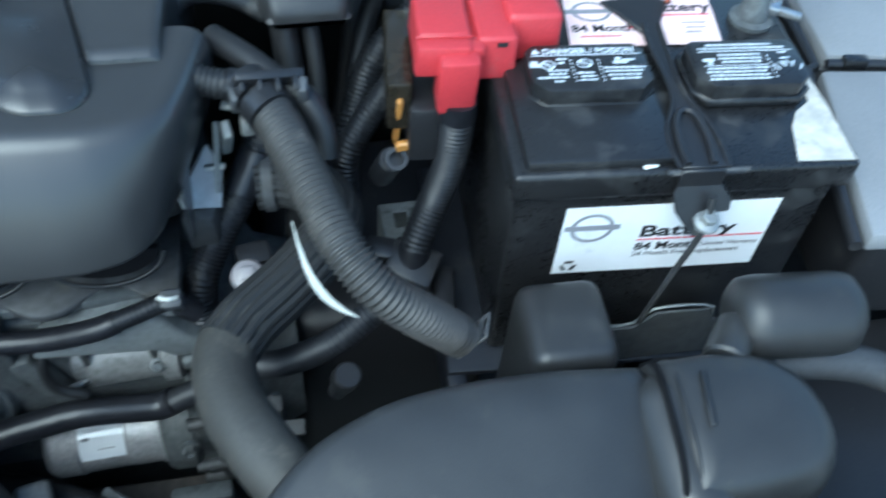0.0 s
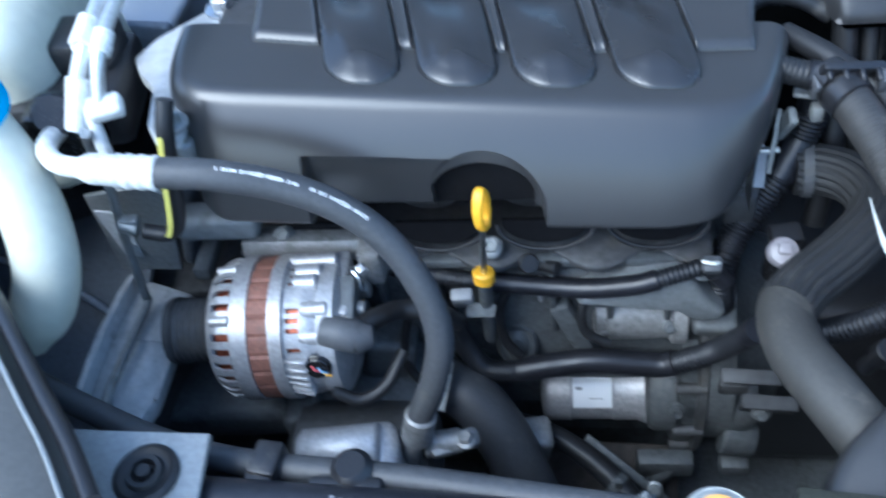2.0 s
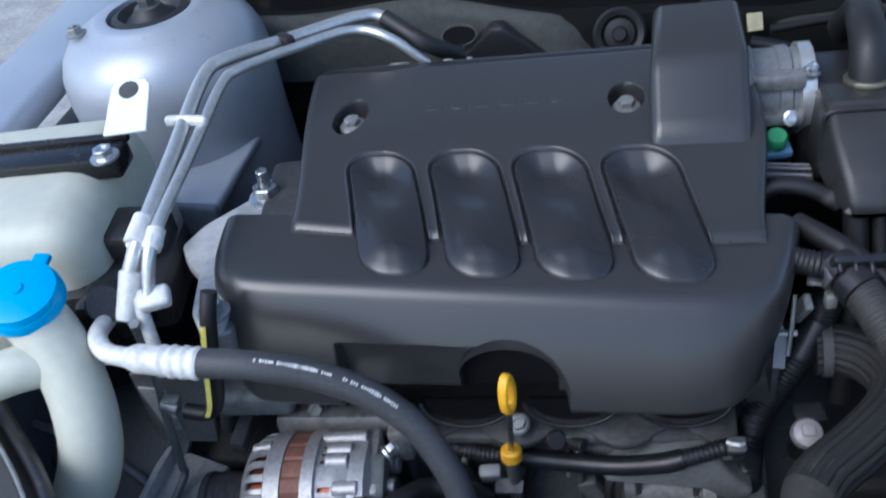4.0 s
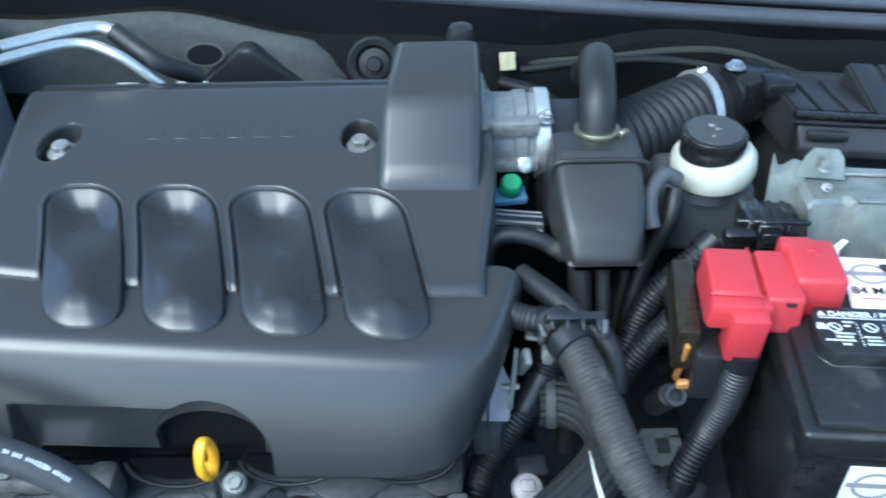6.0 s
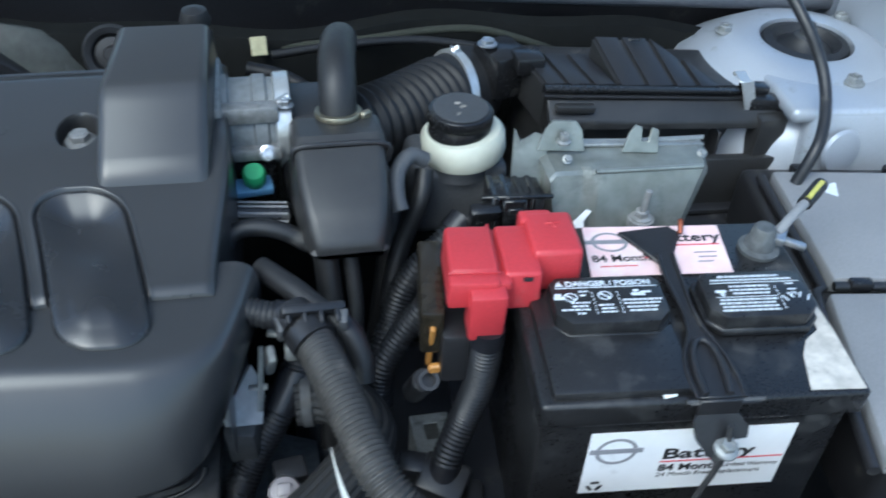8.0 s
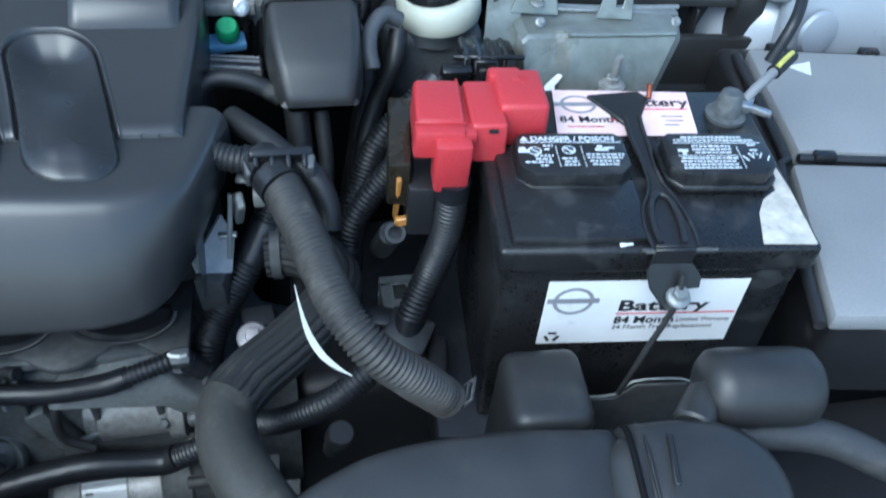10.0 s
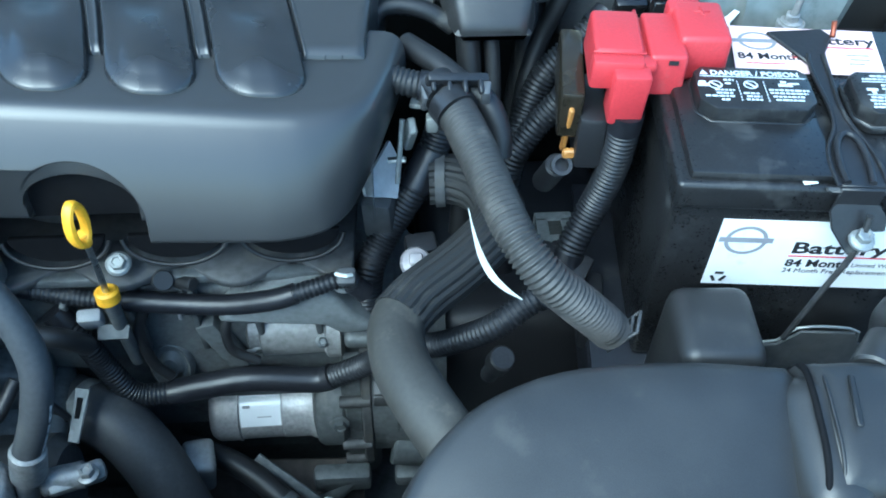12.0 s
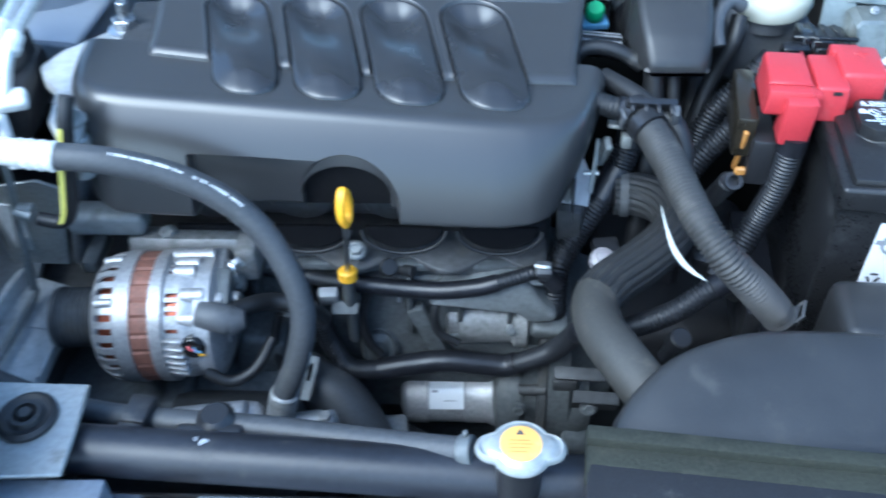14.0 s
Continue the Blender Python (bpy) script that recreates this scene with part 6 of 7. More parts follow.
part("plate", pl, RAIL, coil, "pale folded plate")
part("blade", tube([(-0.1300, 0.474, 0.818), (-0.1325, 0.462, 0.795), (-0.1350, 0.452, 0.770)], 0.0022, 8), STAMP, coil, "worn blade edge")
part("blade", block((0.007, 0.014, 0.040), (-0.1245, 0.470, 0.806), 0.0015, 1, (30, 0, 10)), STAMP, coil)
part("pin", tube([(-0.142, 0.462, 0.786), (-0.128, 0.460, 0.788)], 0.0025, 8), STEEL, coil)
part("lower_body", block((0.026, 0.026, 0.050), (-0.150, 0.462, 0.728), 0.005, 2, (10, 0, -15)), DARK, coil)
part("connector", block((0.016, 0.014, 0.020), (-0.179, 0.404, 0.712), 0.003, 2, (30, 0, 0)), BOOT, coil, "grey plug with white clip")
part("clip", tube([(-0.187, 0.400, 0.722), (-0.181, 0.394, 0.726), (-0.174, 0.398, 0.722)], 0.0016, 8), IVORY, coil)
part("lug", block((0.016, 0.010, 0.004), (-0.116, 0.468, 0.838), 0.001, 1, (0, 0, -12)), STAMP, coil)
part("lug", block((0.009, 0.010, 0.014), (-0.108, 0.455, 0.830), 0.002, 2), STAMP, coil)

link = thing("fuse_link_box", (0.005, 0.48, 0.78), "smoked plastic fuse link box with an orange clip", "fuse box")
part("box", block((0.018, 0.085, 0.042), (0.002, 0.490, 0.838), 0.003, 2, (0, 0, -8)), AMBER, link, "brown smoked cover")
part("base", block((0.022, 0.060, 0.050), (0.016, 0.470, 0.815), 0.004, 2, (0, 0, -6)), PLASTIC, link)
part("clip", join(block((0.004, 0.006, 0.050), (-0.004, 0.452, 0.822), 0.001, 1, (12, 0, 0)), block((0.022, 0.006, 0.008), (0.005, 0.447, 0.802), 0.0015, 1), block((0.005, 0.008, 0.014), (0.015, 0.446, 0.806), 0.001, 1), block((0.008, 0.006, 0.009), (0.012, 0.450, 0.824), 0.001, 1)), ORANGE, link, "orange plastic clip")
part("eyelet", lathe([(0.0085, 0), (0.0085, 0.003), (0.0055, 0.003), (0.0055, 0)], pose(-0.006, 0.444, 0.792, 40, 0, 0), 20, False), PLASTIC, link)
part("lead", rod((-0.008, 0.447, 0.790), (-0.012, 0.47, 0.75), 0.010, 16), PLASTIC, link)

plt = thing("loom_bracket", (0.008, 0.475, 0.655), "galvanised bracket plate with a square hole", "bracket")
part("plate", join(block((0.034, 0.010, 0.002), (0.008, 0.493, 0.681), 0.0005, 1), block((0.034, 0.016, 0.002), (0.008, 0.463, 0.681), 0.0005, 1), block((0.011, 0.022, 0.002), (-0.0035, 0.480, 0.681), 0.0005, 1), block((0.011, 0.022, 0.002), (0.0195, 0.480, 0.681), 0.0005, 1), block((0.034, 0.003, 0.06), (0.008, 0.498, 0.652), 0.0008, 1)), STAMP, plt)
part("connector", join(block((0.040, 0.034, 0.030), (0.004, 0.418, 0.694), 0.004, 2, (15, 10, -30)), block((0.026, 0.020, 0.024), (-0.018, 0.432, 0.700), 0.004, 2, (10, 0, -20)), block((0.018, 0.05, 0.05), (0.028, 0.40, 0.66), 0.005, 2, (0, 0, -10))), PLASTIC, plt, "black loom connector")

# ---- throttle and intake ----
def tb(bm):
    bm.transform(Matrix.Translation((0.0, -0.012, -0.013)))
    return bm


thr = thing("throttle_body", (-0.122, 0.69, 0.82), "cast aluminium throttle body with a bright hose band", "throttle body")
part("barrel", tb(lathe([(0.030, -0.004), (0.042, 0), (0.042, 0.010), (0.039, 0.012), (0.039, 0.030), (0.041, 0.032), (0.041, 0.042), (0.038, 0.044), (0.038, 0.056)], pose(-0.152, 0.697, 0.897, 0, 90, 0), 36)), DUSTCAST, thr)
part("flange", tb(join(block((0.008, 0.090, 0.090), (-0.150, 0.695, 0.895), 0.008, 2), block((0.05, 0.014, 0.016), (-0.125, 0.664, 0.926), 0.003, 2), block((0.05, 0.012, 0.012), (-0.125, 0.655, 0.892), 0.003, 2))), CAST, thr)
part("band", tb(lathe([(0.0405, 0), (0.0425, 0.001), (0.0425, 0.013), (0.0405, 0.014)], pose(-0.103, 0.697, 0.897, 0, 90, 0), 40)), PIPE, thr, "polished hose band")
part("band_screw", tb(join(rod((-0.100, 0.668, 0.930), (-0.090, 0.672, 0.934), 0.005, 10), hexa((-0.094, 0.664, 0.930), 0.0045, 0.007))), STEEL, thr)
part("screw", tb(hexa((-0.150, 0.655, 0.915), 0.0045, 0.006, (60, 0, 0))), STEEL, thr)
part("screw", tb(hexa((-0.112, 0.650, 0.894), 0.005, 0.006, (60, 0, 0))), STEEL, thr)
part("green_cap", lathe([(0.0085, 0), (0.0098, 0.002), (0.0098, 0.013), (0.0080, 0.016)], pose(-0.125, 0.632, 0.858, 25, 0, 0), 22), GREEN, thr, "bright green plastic cap")
part("blue_clip", join(block((0.045, 0.018, 0.008), (-0.133, 0.630, 0.852), 0.002, 2, (10, 0, 8)), block((0.012, 0.01, 0.006), (-0.152, 0.634, 0.860), 0.002, 1)), SKYBLUE, thr, "light blue clip")
part("motor", block((0.045, 0.05, 0.06), (-0.128, 0.672, 0.846), 0.006, 2), GLOSSY, thr)
part("bypass_pipe", join(rod((-0.168, 0.600, 0.848), (-0.098, 0.598, 0.842), 0.0125, 20), rod((-0.170, 0.600, 0.848), (-0.146, 0.5995, 0.846), 0.0142, 20)), GLOSSY, thr, "smoky ribbed bypass pipe")
for k in range(4):
    part("pipe_rib", tube([(-0.140, 0.5995 - 0.0125 * math.cos(math.radians(20 + 30 * k)), 0.8455 + 0.0125 * math.sin(math.radians(20 + 30 * k))), (-0.100, 0.598 - 0.0125 * math.cos(math.radians(20 + 30 * k)), 0.8422 + 0.0125 * math.sin(math.radians(20 + 30 * k)))], 0.0012, 6), LID, thr)

brb = thing("breather_box", (-0.07, 0.58, 0.80), "dark grey plastic breather box with a lid seam", "breather box")


def bb(bm):
    bm.transform(Matrix.Translation((0.004, 0.0, -0.007)))
    return bm


def section_box(sec, xl, xr, low, r=0.008):
    """A box along y with a rounded top; sec: (y, top, inset)."""
    bm = bmesh.new()
    rings = []
    for y, z, ins in sec:
        a0, a1 = xl + ins, xr - ins
        pts = [(a0 + r - r * math.cos(math.pi / 2 * a / 4), z - r + r * math.sin(math.pi / 2 * a / 4)) for a in range(5)]
        pts += [(a1 - r + r * math.sin(math.pi / 2 * a / 4), z - r + r * math.cos(math.pi / 2 * a / 4)) for a in range(5)]
        rings.append([bm.verts.new((a0 - 0.003, y, low))] + [bm.verts.new((x, y, zz)) for x, zz in pts] + [bm.verts.new((a1 + 0.003, y, low))])
    for a, b in zip(rings, rings[1:]):
        for k in range(len(a) - 1):
            bm.faces.new((a[k], a[k + 1], b[k + 1], b[k]))
    bm.faces.new(rings[0][::-1])
    bm.faces.new(rings[-1])
    return bm


part("body", bb(section_box([(0.596, 0.917, 0), (0.590, 0.914, 0), (0.572, 0.906, 0.001), (0.548, 0.894, 0.004), (0.540, 0.888, 0.006), (0.530, 0.876, 0.009), (0.527, 0.872, 0.011), (0.526, 0.868, 0.013)], -0.096, -0.022, 0.864)), DUCT, brb, sharp=30)
part("lid", bb(section_box([(0.648, 0.870, 0.006), (0.645, 0.912, 0.002), (0.638, 0.920, 0), (0.606, 0.923, 0), (0.600, 0.920, 0), (0.5985, 0.914, 0.001)], -0.097, -0.020, 0.850)), DUCT, brb, sharp=30)
part("seam", bb(tube([(-0.0965, 0.5972, 0.900), (-0.095, 0.5972, 0.917), (-0.064, 0.5972, 0.9195), (-0.021, 0.5972, 0.917), (-0.0195, 0.5972, 0.900)], 0.0022, 8, 0.004)), PLASTIC, brb, "dark lid seam")
part("spigot", rod((-0.050, 0.60, 0.86), (-0.012, 0.612, 0.872), 0.009, 16), LID, brb)
part("rear_body", block((0.07, 0.07, 0.09), (-0.066, 0.68, 0.862), 0.01, 3), PLASTIC, brb)

elb = thing("breather_elbow", (-0.048, 0.74, 0.87), "black rubber breather elbow with a wire clip", "hose")
part("hose", tube([(-0.051, 0.640, 0.895), (-0.051, 0.643, 0.918), (-0.050, 0.655, 0.936), (-0.047, 0.685, 0.944), (-0.040, 0.730, 0.935), (-0.038, 0.785, 0.89)], 0.0160, 24, 0.004), RUBBER, elb, sharp=70)
part("clip", join(lathe([(0.0195, 0), (0.0200, 0.001), (0.0200, 0.004), (0.0195, 0.005)], pose(-0.051, 0.641, 0.912, -8, 0, 0), 28), block((0.010, 0.006, 0.008), (-0.029, 0.634, 0.915), 0.0015, 1, (0, 0, 30))), BRASS, elb, "brassy wire hose clip")

bel = thing("intake_bellows", (0.02, 0.76, 0.79), "black corrugated rubber intake bellows with a steel band", "intake hose")
part("bellows", tube([(-0.075, 0.688, 0.856), (-0.040, 0.706, 0.850), (0.000, 0.732, 0.842), (0.040, 0.764, 0.836), (0.075, 0.792, 0.832)], lambda u: 0.037 + 0.005 * u, 34, 0.002, 0.0030, 0.0125), BELLOWS, bel, sharp=80)
part("cuff", tube([(0.070, 0.788, 0.8325), (0.110, 0.820, 0.829)], 0.0425, 34, 0.004), RUBBER, bel)
part("band", tube([(0.0815, 0.7995, 0.8317), (0.0905, 0.8025, 0.8311)], 0.0460, 40, 0.004), PIPE, bel, "bright steel band")
part("band_screw", hexa((0.084, 0.806, 0.876), 0.005, 0.008, (0, 60, 0)), STEEL, bel)
part("flow_sensor", join(block((0.045, 0.05, 0.05), (0.135, 0.800, 0.858), 0.006, 2, (0, 0, 20)), block((0.03, 0.03, 0.02), (0.155, 0.775, 0.878), 0.004, 2)), GLOSSY, bel)
part("sensor_screw", hexa((0.118, 0.800, 0.886), 0.007, 0.006), STEEL, bel)

def box_z(x):
    return 0.879 - 0.0783 * (x - 0.165)


def pressed(p, q, r, t, depth, soft=0.0012):
    """A thick plate between four corners, its upper edges rounded."""
    bm = bmesh.new()
    top = [bm.verts.new(v) for v in (p, q, r, t)]
    low = [bm.verts.new((v.co.x, v.co.y, v.co.z - depth)) for v in top]
    bm.faces.new(top)
    bm.faces.new(low[::-1])
    for k in range(4):
        bm.faces.new((top[k], low[k], low[(k + 1) % 4], top[(k + 1) % 4]))
    bmesh.ops.recalc_face_normals(bm, faces=bm.faces)
    if soft:
        edges = [e for e in bm.edges if e.verts[0] in top and e.verts[1] in top]
        bmesh.ops.bevel(bm, geom=edges, offset=soft, segments=2, affect="EDGES", profile=0.5)
    return bm


air = thing("air_filter_box", (0.28, 0.82, 0.68), "black plastic air filter box with a ribbed lid", "air filter box")
part("lower_box", block((0.250, 0.12, 0.17), (0.286, 0.788, 0.766), 0.010, 3, (0, 4.5, 0)), DUCT, air)
part("lip", block((0.246, 0.007, 0.0035), (0.279, 0.7185, box_z(0.279) - 0.0085), 0.001, 2, (0, 4.5, 0)), PLASTIC, air)
part("lid_edge", block((0.238, 0.009, 0.0045), (0.276, 0.7205, box_z(0.276) - 0.0020), 0.0012, 2, (0, 4.5, 0)), GLOSSY, air)
# solid black bar that paints the shade between lid and lip
part("edge_shade", block((0.236, 0.010, 0.010), (0.276, 0.7255, box_z(0.276) - 0.0060), 0.001, 1, (0, 4.5, 0)), SHADE_BLACK, air, "black bar for the shade below the lid")
FRONTS = (0.160, 0.184, 0.211, 0.238, 0.268, 0.299, 0.325, 0.353)


def lid_back(x, raised):
    """Rear end of the lid's line that starts at x on the front edge."""
    share = 1 - smooth(0.300, 0.380, x) * 0.75 if raised else 1.0
    y = 0.727 + (0.066 if x < 0.305 else 0.066 * max(0.12, 1 - (x - 0.305) / 0.054)) * 1.0
    rise = 0.0215 * (y - 0.727) / 0.066 * share if raised else 0.0015
    return Vector((x - 0.010 * (y - 0.727) / 0.066, y, box_z(x) + rise - 0.002))


for k, (x0, x1) in enumerate(zip(FRONTS, FRONTS[1:])):
    raised = k >= 3
    f0, f1 = Vector((x0, 0.727, box_z(x0) - 0.001)), Vector((x1, 0.727, box_z(x1) - 0.001))
    b0, b1 = lid_back(x0, raised), lid_back(x1, raised)
    down = Vector((0, 0, 0.0035))
    part("lid_panel", pressed(f0 - down, f1 - down, b1 - down, b0 - down, 0.045, 0.0), DUCT, air)
    side = Vector((0.0026, 0, 0))
    part("rib", pressed(f0 + side, f1 - side, b1 - side, b0 + side, 0.005), PLASTIC, air)
part("lid_latch_slot", block((0.014, 0.004, 0.002), (0.270, 0.782, 0.8925), 0.0006, 1, (14, 4, 0)), GLOSSY, air)
part("clip", join(block((0.0125, 0.0018, 0.036), (0.3735, 0.7095, 0.8600), 0.0006, 1, (-5, -18, 0)), block((0.0125, 0.016, 0.0018), (0.3655, 0.7165, 0.8785), 0.0006, 1, (10, 4, 0)), rod((0.359, 0.7255, 0.8790), (0.372, 0.7255, 0.8780), 0.0026, 10)), PIPE, air, "bright spring clip")
part("corner_lug", join(block((0.046, 0.020, 0.018), (0.397, 0.7170, 0.8470), 0.004, 2, (0, 10, 0)), block((0.030, 0.016, 0.010), (0.385, 0.7230, 0.8620), 0.003, 2, (0, 6, 0))), GLOSSY, air)
part("front_bulge", pressed((0.160, 0.718, 0.869), (0.408, 0.718, 0.850), (0.411, 0.696, 0.836), (0.160, 0.702, 0.850), 0.008, 0.003), DUCT, air)
part("small_step", block((0.040, 0.010, 0.008), (0.186, 0.706, 0.862), 0.002, 2, (0, 4, 0)), DUCT, air)
part("duct_plate", block((0.135, 0.012, 0.056), (0.350, 0.690, 0.7735), 0.003, 2, (-4, 3, 0)), DUCT, air)
part("duct_ledge", block((0.150, 0.020, 0.006), (0.342, 0.680, 0.7450), 0.002, 2, (0, 3, 0)), PLASTIC, air)
part("duct_side", pressed((0.384, 0.690, 0.842), (0.416, 0.694, 0.840), (0.416, 0.710, 0.842), (0.384, 0.712, 0.844), 0.095, 0.002), DUCT, air)
part("duct_rib", block((0.003, 0.02, 0.030), (0.345, 0.706, 0.812), 0.0006, 1), PLASTIC, air)
# added black block that closes a bright gap under the box
part("lower_body", block((0.25, 0.07, 0.27), (0.330, 0.676, 0.606), 0.01, 2, (0, 0, -4)), PLASTIC, air)

ecu = thing("engine_control_unit", (0.18, 0.57, 0.83), "galvanised engine control unit on a steel bracket", "control unit")


def press(xs_top, xs_edge, xs_low, back, edge, low, cut, material, name, r=0.004):
    """A pressed lid: flat top, rounded edge, raked front, as one closed shell."""
    bm = bmesh.new()
    cols = []
    for u in range(25):
        s = u / 24
        c = smooth(0.0, 0.03, s) * smooth(1.0, 0.97, s)
        col = []
        for v in range(19):
            t = v / 18
            if t < 0.42:
                k = t / 0.42
                x0, x1 = xs_top[0] + (xs_edge[0] - xs_top[0]) * k, xs_top[1] + (xs_edge[1] - xs_top[1]) * k
                y, z = back[0] + (edge[0] - back[0]) * k, back[1] + (edge[1] - back[1]) * k
            else:
                k = (t - 0.42) / 0.58
                x0, x1 = xs_edge[0] + (xs_low[0] - xs_edge[0]) * k, xs_edge[1] + (xs_low[1] - xs_edge[1]) * k
                y, z = edge[0] + (low[0] - edge[0]) * k, edge[1] + (low[1] - edge[1]) * k
            x = x0 + (x1 - x0) * s
            lift = 0.007 * smooth(cut - 0.02, cut + 0.04, s + 0.10 * (0.42 - t)) * smooth(0.25, 0.33, t) * c
            col.append(bm.verts.new((x, y - lift * 0.8 - 0.003 * (1 - c), z + lift * 0.5 - 0.004 * (1 - c) + (-0.02 * (x - 0.19)))))
        cols.append(col)
    for a, b in zip(cols, cols[1:]):
        for v in range(18):
            bm.faces.new((a[v], b[v], b[v + 1], a[v + 1]))
    return bm


part("case", press((0.112, 0.266), (0.116, 0.258), (0.122, 0.236), (0.600, 0.892), (0.568, 0.886), (0.550, 0.836), 0.22, None, ""), ECUMET, ecu, sharp=24)
part("rim", join(tube([(0.111, 0.601, 0.8945), (0.190, 0.601, 0.8925), (0.267, 0.601, 0.8905)], 0.0022, 8, 0.01)), STAMP, ecu, "pale folded rim")
part("crease", tube([(0.154, 0.5622, 0.8912), (0.200, 0.5610, 0.8905), (0.250, 0.5612, 0.8890)], 0.0020, 8, 0.005), ECUMET, ecu)
part("rear_case", block((0.140, 0.030, 0.050), (0.184, 0.588, 0.860), 0.006, 2, (-14, 3, -2)), ECUMET, ecu)
part("top_flange", block((0.165, 0.012, 0.003), (0.182, 0.600, 0.8925), 0.001, 1, (-8, 3, -2)), STAMP, ecu)
ear = [(-0.022, 0), (-0.016, 0.018), (-0.010, 0.026), (0.010, 0.026), (0.016, 0.018), (0.020, 0)]
part("ear", slab(ear, -0.0015, 0.0015, 0.0006, 1, pose(0.132, 0.590, 0.895, 70, 3, -5)), ECUMET, ecu)
part("ear", slab([(-0.018, 0), (-0.014, 0.016), (-0.009, 0.024), (-0.003, 0.022), (-0.002, 0.010), (0.004, 0.010), (0.006, 0.022), (0.012, 0.020), (0.014, 0)], -0.0015, 0.0015, 0.0005, 1, pose(0.204, 0.586, 0.890, 70, 3, -5)), ECUMET, ecu)
part("side_ear", slab([(0, 0), (0.030, 0), (0.030, 0.045), (0.018, 0.048), (0.006, 0.040), (0, 0.052)], -0.0012, 0.0012, 0.0005, 1, pose(0.088, 0.585, 0.865, 70, 3, -5)), ECUMET, ecu)
part("screw", hexa((0.131, 0.586, 0.906), 0.0042, 0.009, (0, 0, 0)), STAMP, ecu)
part("screw", hexa((0.256, 0.578, 0.890), 0.0030, 0.004, (40, 0, 0)), STAMP, ecu)
part("screw", hexa((0.133, 0.577, 0.895), 0.0030, 0.004, (40, 0, 0)), STAMP, ecu)
part("stud", join(rod((0.194, 0.543, 0.846), (0.1955, 0.542, 0.882), 0.0030, 10), hexa((0.194, 0.543, 0.853), 0.0062, 0.008), lathe([(0.0115, 0.846), (0.0115, 0.853)], Matrix.Translation((0.194, 0.543, 0)), 20)), CAST, ecu)
part("torn_sticker", slab([(0, 0), (0.024, 0.001), (0.022, 0.014), (0.030, 0.026), (0.024, 0.028), (0.014, 0.017), (0.010, 0.012), (0.002, 0.014)], 0, 0.0006, 0, 1, pose(0.126, 0.5450, 0.842, 66, 3, -5) @ Matrix.Diagonal((0.8, 0.75, 1, 1))), LABEL, ecu, "torn white sticker")
part("plug", join(block((0.046, 0.040, 0.036), (0.088, 0.570, 0.858), 0.004, 2, (-10, 0, -5)), *[block((0.006, 0.044, 0.040), (0.068 + 0.011 * k, 0.568, 0.858), 0.0015, 1, (-10, 0, -5)) for k in range(4)]), GLOSSY, ecu, "black multi-way connector")
part("lever", join(block((0.026, 0.012, 0.026), (0.058, 0.552, 0.862), 0.003, 2, (20, 0, 0)), block((0.05, 0.010, 0.010), (0.075, 0.545, 0.842), 0.003, 2)), GLOSSY, ecu)
part("latch", join(block((0.020, 0.006, 0.022), (0.082, 0.5475, 0.868), 0.0015, 1, (-12, 0, -5)), block((0.012, 0.004, 0.010), (0.082, 0.5440, 0.868), 0.001, 1, (-12, 0, -5)), block((0.060, 0.004, 0.004), (0.085, 0.5520, 0.8790), 0.001, 1, (0, 0, -5))), GLOSSY, ecu)
for k in range(3):
    part("plug_cable", tube([(0.066 + 0.008 * k, 0.566, 0.846), (0.058 + 0.007 * k, 0.553, 0.832 - 0.004 * k), (0.050 + 0.005 * k, 0.552, 0.806), (0.046, 0.566, 0.770)], 0.0040, 10, 0.005), RUBBER, ecu)

res = thing("brake_fluid_reservoir", (0.060, 0.66, 0.78), "white brake fluid reservoir with a worn black cap", "reservoir")
RC = pose(0.058, 0.655, 0.0, 0, 0, 0)
# the tank's shade is painted: dark grey below the white collar
part("tank", join(block((0.09, 0.07, 0.075), (0.058, 0.668, 0.815), 0.012, 3), lathe([(0.030, 0.84), (0.030, 0.855)], RC, 30)), BOOT, res, "tank in bluish grey that stands for its shade")
part("neck", lathe([(0.030, -0.014), (0.0365, -0.010), (0.0385, -0.004), (0.0382, 0.010), (0.034, 0.0155), (0.027, 0.0165)], pose(0.0625, 0.655, 0.8665, 0, -7, 0), 40), WHITE, res, "white plastic collar")
part("cap", lathe([(0.0268, 0.876), (0.0285, 0.878), (0.0285, 0.890), (0.0275, 0.8915), (0.0275, 0.893), (0.0288, 0.895), (0.0283, 0.9015), (0.0265, 0.903), (0.012, 0.9035), (0.010, 0.9025), (0.0, 0.9025)], RC, 40, False), GLOSSY, res, "worn black screw cap")
random.seed(3)
part("cap_top", lathe([(0.0250, 0.9032), (0.0246, 0.9040), (0.013, 0.9043), (0.0, 0.9043)], RC, 36, False), WORN, res, "scuffed grey cap face")
part("wear", join(*[slab([(r * math.cos(a), r * 0.5 * math.sin(a)) for r, a in [(random.uniform(0.0010, 0.0034), k * math.pi / 4) for k in range(8)]], 0, 0.0003, 0, 1, pose(0.0600 + 0.013 * math.cos(q * 2.1) * (q % 3) / 2, 0.655 + 0.013 * math.sin(q * 2.1) * (q % 3) / 2, 0.9043, 0, 0, random.uniform(-60, 60))) for q in range(11)]), PALE_MARK, res, "rubbed pale smudges on the cap")
part("grip", join(*[block((0.0016, 0.0016, 0.009), (0.058 + 0.0288 * math.cos(a), 0.655 + 0.0288 * math.sin(a), 0.8960), 0.0003, 1, (0, 0, math.degrees(a))) for a in [2 * math.pi * k / 44 for k in range(44)]]), GLOSSY, res, "knurled cap edge")

